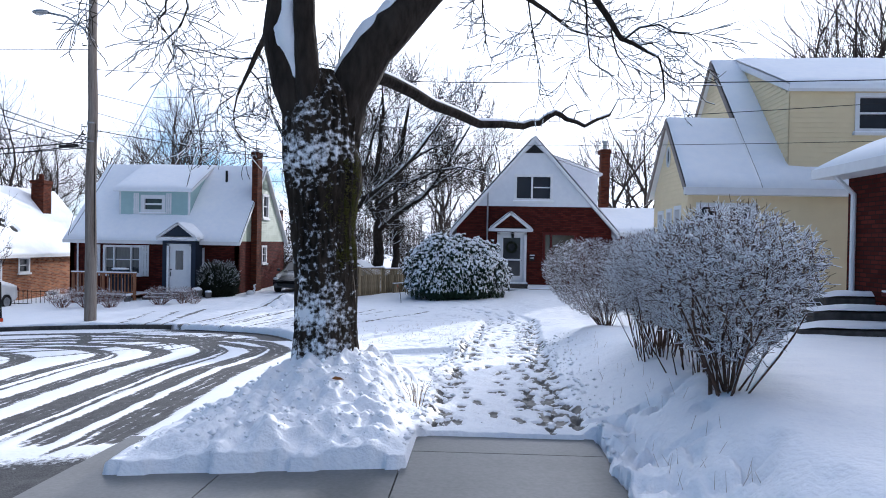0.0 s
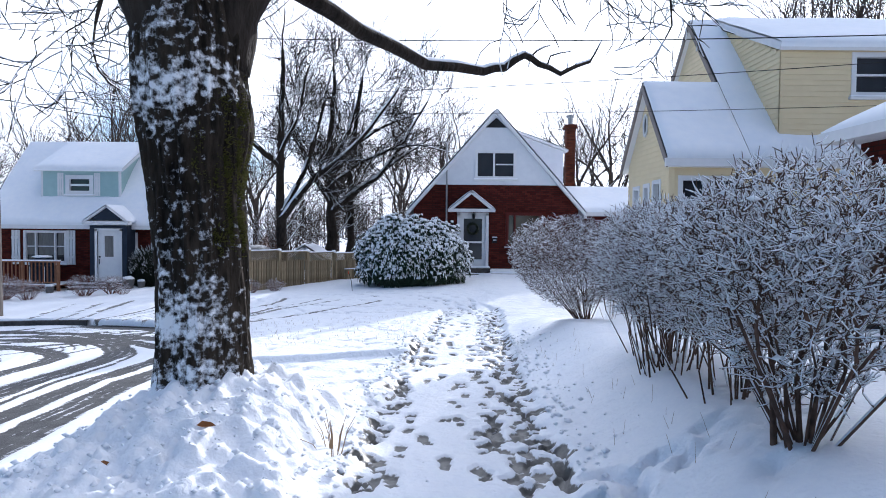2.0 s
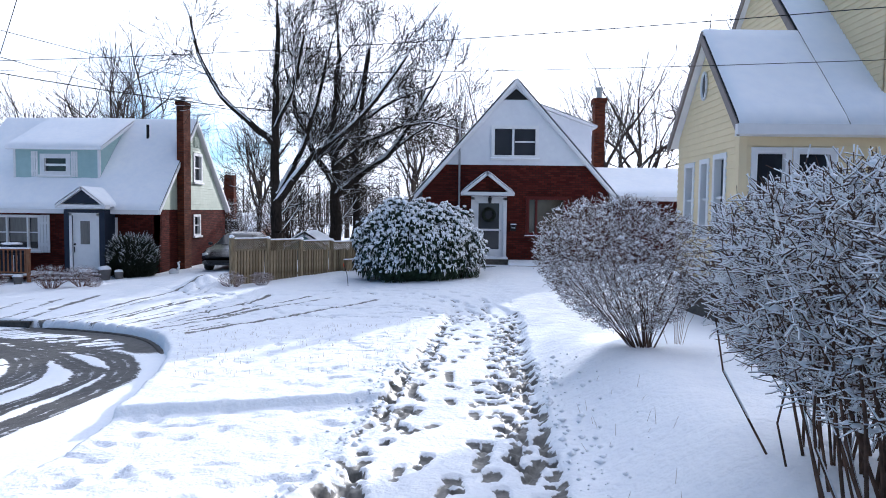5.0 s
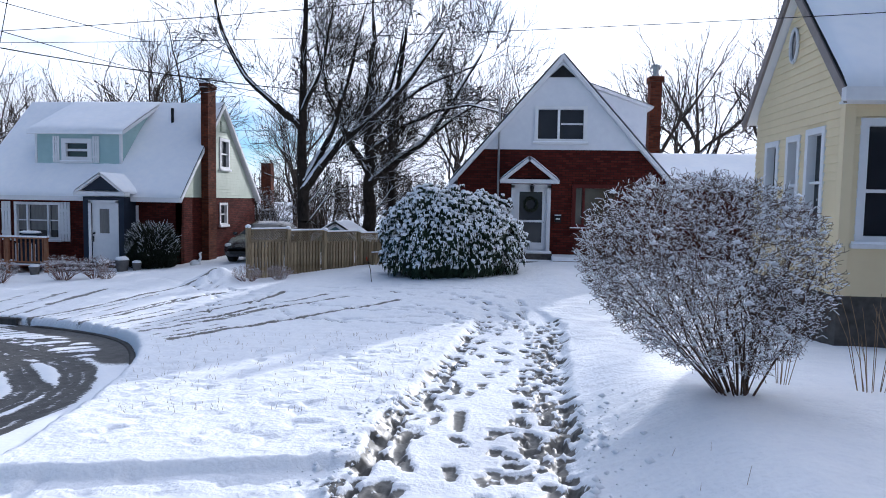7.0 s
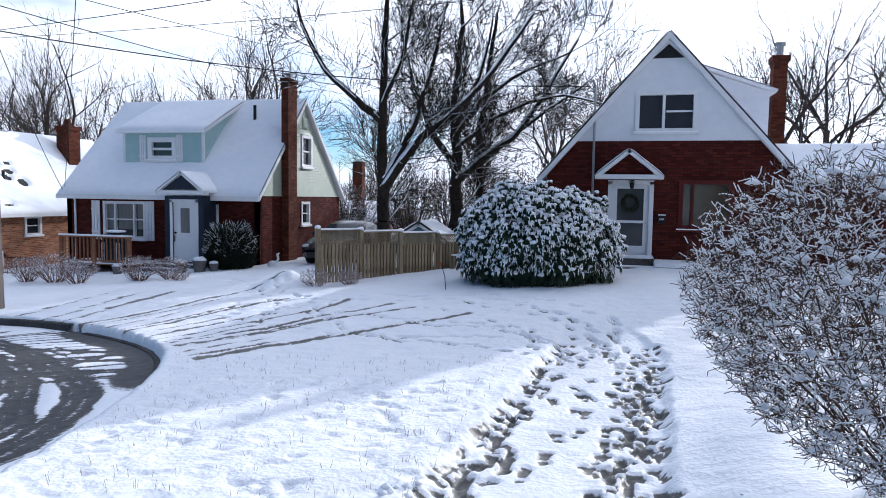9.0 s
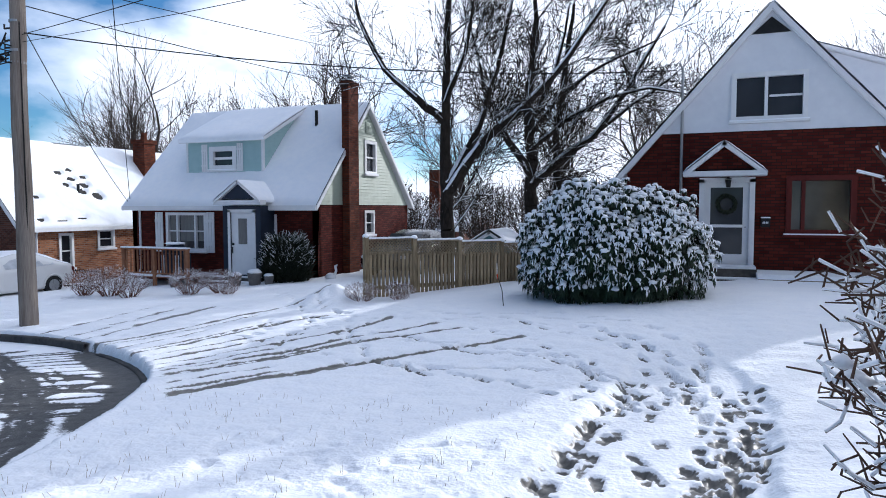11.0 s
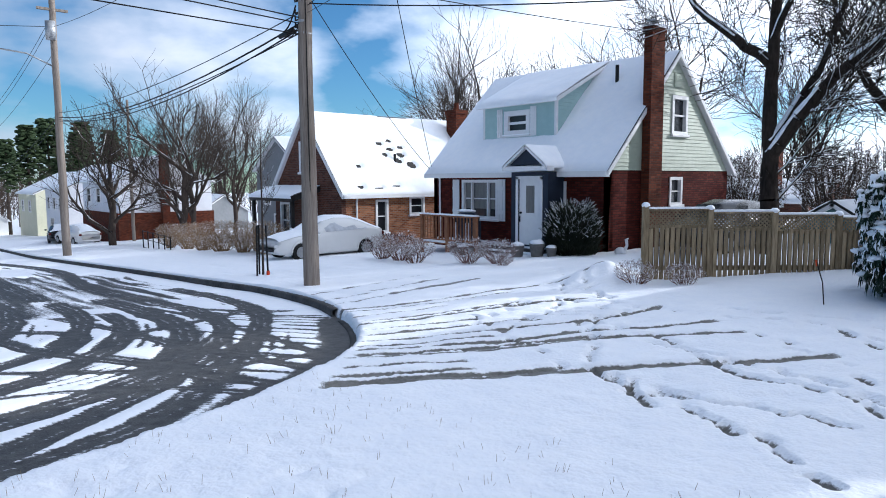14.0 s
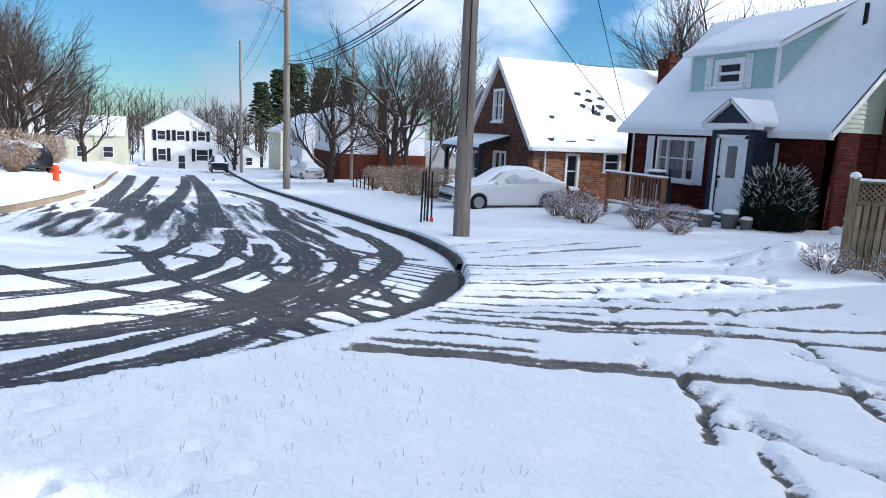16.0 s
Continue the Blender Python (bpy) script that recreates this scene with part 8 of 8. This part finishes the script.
        B().blob((sx * 0.66, st[1][0] - 0.02, 0.66 if kind == "sedan" else 0.85), (0.14, 0.12, 0.07), 1, 6, 8, 0.0).part("headlight", M["lamp_glass"], c, smooth=True)
        B().blob((sx * 0.72, st[-2][0] - 0.02, 0.82), (0.12, 0.08, 0.09), 1, 6, 8, 0.0).part("tail_light", M["red_trim"], c, smooth=True)
    B().box(-0.55, 0.55, st[1][0] + 0.02, st[0][0] + 0.02, 0.36, 0.46).part("grille", M["black"], c)
    if snow_cover > 0:
        sn, fs = [], []
        rows = [q for q in st[1:-1]]
        for i, (yy, w, zs, zb, wr, zr) in enumerate(rows):
            for j in range(9):
                u = -1 + j / 4
                top = zr if abs(u) < 0.72 else zb + (zr - zb) * (1 - (abs(u) - 0.72) / 0.28) * 0.6
                sn.append((u * (wr + 0.10), yy, top + 0.02 + 0.075 * snow_cover * (1 - abs(u) ** 3) * (1 + 0.3 * noise.noise(Vector((u * 2, yy * 1.5, x))))))
        fs = [(i * 9 + j, i * 9 + j + 1, (i + 1) * 9 + j + 1, (i + 1) * 9 + j) for i in range(len(rows) - 1) for j in range(8)]
        B().add(sn, fs).part("snow_cover", M["roof_snow"], c, "smooth layer of snow on bonnet and roof", True)
    return c


M["frosted"] = surf("snow_dusted_glass", (0.35, 0.37, 0.40), (0.60, 0.62, 0.66), 6, 0.4, 0.1)
car("sedan", -20.7, 28.9, 180, M["car_white"], "white sedan under a blanket of snow on the driveway", 1.0)
car("sedan", -8.0, 34.4, 180, M["car_dark"], "dark parked car between brick house and fence", 0.0)
car("parked_suv", -46.5, 9.6, -60, M["car_white"], "white SUV parked on the opposite drive", 0.2, "suv")
car("parked_suv", -43.6, 10.4, 110, M["car_dark"], "dark grey SUV parked on the opposite drive", 0.2, "suv")
car("pickup_truck", -80, 23.4, -90, M["car_dark"], "dark pickup truck parked at the roadside", 0.3, "pickup", "truck")
car("sedan", -56, 28.6, 100, M["car_white"], "car buried in snow beside the row of houses", 1.0)
car("sedan", -64, 29.0, 80, M["car_dark"], "dark car under snow beside the row of houses", 1.0)

# ---- far houses ----
plain_house("two-storey brick and white sided house with tall chimney", -66, -55.5, 31.5, 39, -4.2, 1.3, 3.2, M["white_siding"], "x", (("S", -64.5, -0.6, 1.2, 1.3), ("S", -61.5, -0.6, 1.2, 1.3), ("S", -58.0, -0.6, 1.2, 1.3), ("E", 34.5, -0.5, 1.1, 1.3)), None, (-55.3, 35.0, 4.2), seed=101)
ob = B().box(-66.1, -55.35, 31.4, 39.1, -4.2, -1.3).part("brick_storey", M["orange_brick"], bpy.data.objects[[o.name for o in scene.objects if o.name.startswith("house")][-1]], "orange-red brick lower storey")
plain_house("low garage with a bright snowy roof", -77.5, -71.0, 44.0, 49.5, -5.0, -2.1, -0.4, M["grey_siding"], "x", (), seed=103)
plain_house("pale two-storey house with dormer windows", -79, -70, 31, 40, -5.0, 0.6, 2.8, M["white_siding"], "x", (("S", -78, -1.6, 1.0, 1.3), ("S", -75.5, -1.6, 1.0, 1.3), ("S", -73, -1.6, 1.0, 1.3), ("S", -77, -4.2, 1.6, 1.8), ("S", -73, -4.2, 1.6, 1.8), ("E", 33, -1.6, 1.0, 1.3)), seed=105)
plain_house("cream house with brick lower storey far along the street", -94, -84, 31, 40, -5.4, 0.0, 2.2, M["cream_siding"], "x", (("S", -92, -2.2, 1.2, 1.3), ("S", -88, -2.2, 1.2, 1.3), ("E", 34, -2.2, 1.0, 1.3)), seed=107)
white_house = plain_house("white two-storey house with dark shutters at the road's end", -104, -97, 15.5, 24.5, -6.2, -0.3, 2.2, M["white_paint"], "x", (("E", 17.0, -4.6, 1.1, 1.6), ("E", 21.8, -4.6, 1.6, 1.6), ("E", 17.0, -1.9, 1.1, 1.3), ("E", 19.4, -1.9, 1.1, 1.3), ("E", 22.0, -1.9, 1.1, 1.3), ("E", 19.5, -5.9, 1.0, 2.1)), seed=109)
for yy, zz, w, hh in ((17.0, -4.6, 1.1, 1.6), (21.8, -4.6, 1.6, 1.6), (17.0, -1.9, 1.1, 1.3), (19.4, -1.9, 1.1, 1.3), (22.0, -1.9, 1.1, 1.3)):
    for y_ in (yy - 0.52, yy + w + 0.08):
        B().box(-96.97, -96.92, y_, y_ + 0.44, zz - 0.05, zz + hh + 0.05).part("shutter", M["black"], white_house)
plain_house("small white bungalow at the road's end", -106, -99, 25.5, 30.5, -6.2, -3.6, -2.0, M["white_paint"], "x", (("E", 26.5, -5.2, 1.0, 1.2), ("E", 28.5, -5.2, 1.0, 1.2)), seed=111)
plain_house("ochre and white house behind bare trees", -98, -90, 7, 13.5, -5.6, -1.2, 0.8, M["cream_siding"], "y", (("E", 8.2, -4.0, 1.2, 1.4), ("E", 11.0, -4.0, 1.2, 1.4)), seed=113)
plain_house("tall white house beyond the opposite drive", -76, -67, 0, 7, -4.0, 1.6, 3.6, M["white_paint"], "y", (("E", 1.5, -0.6, 1.0, 1.4), ("E", 4.3, -0.6, 1.0, 1.4), ("E", 3.0, -3.2, 1.1, 1.6)), seed=115)
plain_house("grey sided two-storey house beside the brown brick one", -42.7, -36.7, 37.0, 46, -3.2, 2.0, 3.95, M["grey_siding"], "y", (("S", -41.6, -0.4, 0.9, 1.2), ("S", -39.0, -0.4, 0.9, 1.2), ("S", -40.2, -3.0, 1.0, 2.0)), seed=117)
plain_house("low dark house behind the fence with a snowy roof", -21, -13.5, 55, 63, -1.9, 0.0, 1.0, M["brown_brick"], "x", (("S", -19, -0.4, 1.2, 1.1), ("S", -16, -0.4, 1.2, 1.1)), None, (-15.8, 56, 3.9), seed=119)
plain_house("small teal garden shed with snow on its roof", -7.0, -5.0, 37.0, 39.2, -1.2, -0.2, 0.4, M["teal"], "y", (), seed=123)

# ---- things before the houses ----
def deck():
    d = thing("porch_deck", (-17.3, 30.9, -1.25), "small stained wooden deck with railing and snowy cap", "deck")
    for k in range(12):
        B().box(0, 2.85, 0.02 + k * 0.12, 0.13 + k * 0.12, 0.26, 0.30).part("deck_board", M["deck_wood"], d)
    B().box(0, 2.85, 0.0, 1.45, 0.30, 0.335).part("deck_snow", M["snow"], d)
    for x in (0.05, 1.4, 2.8):
        B().box(x - 0.05, x + 0.05, -0.05, 0.05, -0.1, 1.2).part("post", M["deck_wood"], d)
    B().box(-0.02, 2.87, -0.06, 0.06, 1.2, 1.25).part("handrail", M["deck_wood"], d)
    B().box(-0.02, 2.87, -0.065, 0.065, 1.25, 1.30).part("handrail_snow", M["snow"], d)
    B().box(0.05, 2.8, -0.02, 0.02, 0.38, 0.43).part("bottom_rail", M["deck_wood"], d)
    for k in range(17):
        x = 0.2 + k * 0.155
        B().box(x - 0.02, x + 0.02, -0.02, 0.02, 0.43, 1.2).part("baluster", M["deck_wood"], d)


def grill():
    g_ = thing("barbecue_grill", (-15.35, 31.3, -0.93), "dark covered barbecue grill dusted with snow on the deck", "grill")
    bevel(B().box(-0.45, 0.45, -0.25, 0.25, 0.0, 0.75).part("cover", M["navy"], g_), 0.05, 2)
    B().tube([(-0.4, 0, 0.78), (0, 0, 0.95), (0.4, 0, 0.78)], 0.2, 10).part("lid", M["navy"], g_, smooth=True)
    B().blob((0, 0, 1.08), (0.4, 0.22, 0.06), 4, 6, 12, 0.2).part("lid_snow", M["snow"], g_, smooth=True)
    for x in (-0.38, -0.3, 0.2, 0.33):
        B().box(x, x + 0.03, -0.262, -0.25, 0.1, 0.7).part("snow_streak", M["snow"], g_)


def planter(x, y, s, label):
    p = thing("flower_pot", (x, y, float(snow_top(np.array([x]), np.array([y]))[0]) - 0.03), label, "flower pot", "pots by the steps")
    B().tube([(0, 0, 0), (0, 0, 0.32 * s), (0, 0, 0.36 * s)], [0.15 * s, 0.2 * s, 0.215 * s], 14).part("pot", M["pot"], p, smooth=True)
    B().blob((0, 0, 0.38 * s), (0.2 * s, 0.2 * s, 0.09 * s), x, 6, 12, 0.3).part("pot_snow", M["snow"], p, smooth=True)


def hydrant():
    h = thing("fire_hydrant", (-36.4, 12.7, float(snow_top(np.array([-36.4]), np.array([12.7]))[0]) - 0.05), "bright red-orange fire hydrant standing in snow", "fire hydrant")
    B().tube([(0, 0, -0.1), (0, 0, 0.06), (0, 0, 0.08), (0, 0, 0.62), (0, 0, 0.66), (0, 0, 0.78), (0, 0, 0.84)], [0.2, 0.2, 0.14, 0.14, 0.18, 0.13, 0.05], 16).part("barrel", M["red"], h, smooth=True)
    for s in (1, -1):
        B().tube([(0, s * 0.1, 0.48), (0, s * 0.24, 0.48)], 0.075, 10).part("side_cap", M["red"], h)
    B().tube([(0.1, 0, 0.42), (0.26, 0, 0.42)], 0.095, 10).part("front_cap", M["red"], h)
    B().blob((0, 0, 0.86), (0.12, 0.12, 0.05), 1, 6, 10, 0.1).part("cap_snow", M["snow"], h, smooth=True)


def staked_sapling():
    x, y = -15.75, 24.05
    t = thing("staked_sapling", (x, y, float(snow_top(np.array([x]), np.array([y]))[0])), "young sapling held by dark stakes in the verge", "sapling")
    for dx, dy, c in ((-0.22, 0, "black"), (0.2, 0.05, "black"), (0.05, -0.2, "black")):
        B().tube([(dx, dy, -0.2), (dx * 0.8, dy * 0.8, 1.35)], 0.028, 6).part("stake", M[c], t)
    B().tube([(0.2, 0.05, 0.0), (0.2, 0.05, 0.12)], 0.05, 6).part("red_tag", M["red"], t)
    p = Plant(9)
    pts = p.limb([(0, 0, -0.1), (0.03, 0, 0.9), (0, 0.03, 1.8), (0.05, 0, 2.8), (0.02, 0.05, 3.6)], 0.035, 0.012, 0)
    p.sprout(pts, 1.0, 0.02, 0.008, 0, 2, 0.15, 0.2, (7, 9), (20, 45), (0.5, 0.75), True, 0.35)
    p.parts(t, M["far_bark"], 0, 0.2, 0.005, 9, ("stem", "twig_crown"))


def goose():
    t = thing("garden_goose", (-9.75, 32.0, -1.08), "pale garden goose ornament beside the brick wall", "ornament")
    B().blob((0, 0, 0.22), (0.2, 0.12, 0.14), 3, 8, 12, 0.05).tube([(0.12, 0, 0.28), (0.2, 0, 0.42), (0.17, 0, 0.58), (0.24, 0, 0.62)], [0.06, 0.04, 0.045, 0.02], 8).tube([(0, 0, 0), (0, 0, 0.15)], 0.05, 6).part("body", M["white_paint"], t, smooth=True)


def marker(x, y, h, label):
    t = thing("snow_marker", (x, y, float(snow_top(np.array([x]), np.array([y]))[0])), label, "marker")
    B().tube([(0, 0, -0.1), (-0.04, 0, h * 0.5), (-0.14, 0, h)], 0.009, 5).part("rod", M["black"], t)
    B().tube([(-0.125, 0, h * 0.86), (-0.14, 0, h)], 0.014, 5).part("tip", M["red"], t)


def gas_meters():
    for k, y in enumerate((15.6, 16.4)):
        t = thing("gas_meter", (6.55, y, 0.15), "grey wall gas meter with pipework and snow", "gas meter", "meters beside the brick house")
        bevel(B().box(-0.16, 0.16, -0.12, 0.12, 0.62, 0.98).part("case", M["meter"], t), 0.04, 2)
        B().tube([(-0.12, 0, 0.98), (-0.12, 0, 1.12), (0.5, 0, 1.12)], 0.025, 6).tube([(0.12, 0, -0.3), (0.12, 0, 0.62)], 0.025, 6).part("pipe", M["metal"], t)
        B().tube([(0, -0.12, 0.82), (0, -0.15, 0.82)], 0.08, 12).part("dial", M["lamp_glass"], t)
        B().blob((0, 0, 1.0), (0.15, 0.12, 0.05), k, 6, 10, 0.2).part("meter_snow", M["snow"], t, smooth=True)
    t = thing("pipe_rail", (6.4, 15.2, 0.2), "dark pipe rail behind the meters", "rail")
    B().tube([(-0.9, 0, 1.0), (0.5, 0, 1.0)], 0.02, 6).part("rail", M["black"], t)
    for x in (-0.85, -0.45, -0.05, 0.4):
        B().tube([(x, 0, -0.4), (x, 0, 1.0)], 0.018, 6).part("upright", M["black"], t)


def garden_steps():
    t = thing("garden_steps", (5.3, 12.6, 0.24), "low dark timber garden steps under thick snow", "steps")
    for k, (dx, dy, w, z) in enumerate(((0.0, 0.0, 3.4, 0.14), (0.45, 0.55, 3.0, 0.36), (0.9, 1.1, 2.6, 0.55))):
        bevel(B().box(dx, dx + w, dy, dy + 1.6, -0.5, z).part("step", M["stone"], t), 0.02)
        b = B()
        n = 14
        vs = []
        for j in range(7):
            for i in range(n + 1):
                u, v = i / n, j / 6
                e = min(1, 6 * u, 6 * (1 - u), 5 * v + 0.3, 5 * (1 - v) + 0.3)
                vs.append((dx + 0.02 + (w - 0.04) * u, dy + 0.02 + 0.56 * v, z + 0.005 + 0.09 * e * (1 + 0.4 * noise.noise(Vector((u * 6, v * 3, k))))))
        b.add(vs, [(j * (n + 1) + i, j * (n + 1) + i + 1, (j + 1) * (n + 1) + i + 1, (j + 1) * (n + 1) + i) for j in range(6) for i in range(n)])
        b.part("step_snow", M["snow"], t, "", True)


def weeds():
    g_ = random.Random(2)
    for x, y, h, n in ((3.75, 14.35, 0.75, 16), (4.3, 14.9, 0.6, 12), (3.2, 14.6, 0.5, 8), (-0.12, 8.68, 0.24, 14)):
        t = thing("dry_weeds", (x, y, float(snow_top(np.array([x]), np.array([y]))[0])), "thin dry weed stalks poking through the snow", "weeds", "dry stalks")
        b = B()
        for _ in range(n):
            a, s = g_.uniform(0, 6.28), g_.uniform(0.05, 0.2)
            hh = h * g_.uniform(0.5, 1.1)
            b.tube([(0.12 * math.cos(a) * s * 4, 0.12 * math.sin(a) * s * 4, -0.05), (s * math.cos(a), s * math.sin(a), hh * 0.6), (1.6 * s * math.cos(a), 1.6 * s * math.sin(a), hh)], [0.0032, 0.0026, 0.0014], 4)
        tagged(b.part("stalk_tuft", M["dry_twig"], t), kind="stuff")
    # grass tips in the thin snow of the lawn
    p0, p1 = [], []
    for _ in range(420):
        x, y = g_.uniform(-4.5, 0.2), g_.uniform(14.5, 19.0)
        if road_at(np.array([x]), np.array([y]))[0][0] > -0.25:
            continue
        z = float(snow_top(np.array([x]), np.array([y]))[0])
        for _ in range(g_.randint(1, 2)):
            dx, dy = g_.gauss(0, 0.012), g_.gauss(0, 0.012)
            p0.append((x + dx, y + dy, z - 0.03)), p1.append((x + dx * 2.5, y + dy * 2.5, z + g_.uniform(0.02, 0.06)))
    for _ in range(60):
        x, y = g_.uniform(1.7, 2.2), g_.uniform(6, 13)
        z = float(snow_top(np.array([x]), np.array([y]))[0])
        p0.append((x, y, z - 0.03)), p1.append((x + g_.gauss(0, 0.03), y + g_.gauss(0, 0.03), z + g_.uniform(0.03, 0.12)))
    tagged(new("grass_tips", segs_mesh("grass_tips", p0, p1, [0.0015] * len(p0), [0.0008] * len(p0), 3, M["dry_twig"])), "dry grass tips showing through thin snow", "grass", kind="stuff")


def fallen_leaf(x, y, rz):
    z = float(snow_top(np.array([x]), np.array([y]))[0])
    vs = [(-0.05, 0, 0.0), (-0.02, 0.035, 0.012), (0.03, 0.03, 0.01), (0.06, 0, 0.004), (0.03, -0.03, 0.012), (-0.02, -0.035, 0.008), (0, 0, -0.004)]
    ob = new("fallen_leaf", mesh_of("fallen_leaf", vs, [(6, i, (i + 1) % 6) for i in range(6)], M["dead_leaf"]))
    ob.matrix_world = pose(x, y, z + 0.012, 12, 8, rz)
    tagged(ob, "curled brown dead leaf lying on the snow", "leaf", "fallen leaves")


def yard_rail():
    t = thing("wire_fence", (-40.5, 28.6, float(land(-40.5, 28.6))), "low dark wire fence along the corner lawn", "fence")
    for k in range(6):
        B().tube([(k * 1.2, -0.1 * k, -0.2), (k * 1.2, -0.1 * k, 1.15)], 0.035, 6).part("post", M["black"], t)
    for z in (0.15, 0.65, 1.1):
        B().tube([(0, 0, z), (6.0, -0.5, z)], 0.02, 5).part("rail", M["black"], t)
    t2 = thing("iron_fence", (-20.6, 31.3, -1.6), "low black iron fence beside the brick house", "fence")
    for k in range(12):
        B().tube([(k * 0.2, 0, 0), (k * 0.2, 0, 0.75)], 0.012, 5).part("picket", M["black"], t2)
    for z in (0.12, 0.68):
        B().tube([(0, 0, z), (2.2, 0, z)], 0.015, 5).part("rail", M["black"], t2)


M["pot"] = surf("grey_clay_pot", (0.10, 0.10, 0.10), (0.18, 0.17, 0.16), 9, 0.8, 0.2)
M["meter"] = surf("grey_meter_paint", (0.16, 0.17, 0.18), (0.22, 0.23, 0.24), 9, 0.5, 0.1)
deck()
grill()
for x, y, s in ((-12.05, 30.2, 1.0), (-11.55, 30.5, 1.1), (-14.5, 30.3, 0.8), (-11.1, 30.6, 0.75)):
    planter(x, y, s, "grey flower pot heaped with snow")
hydrant()
staked_sapling()
goose()
marker(-2.25, 25.9, 0.62, "thin leaning driveway marker rod with red tip")
gas_meters()
garden_steps()
weeds()
for x, y, rz in ((-0.78, 8.1, 20), (-1.25, 7.9, 100)):
    fallen_leaf(x, y, rz)
yard_rail()
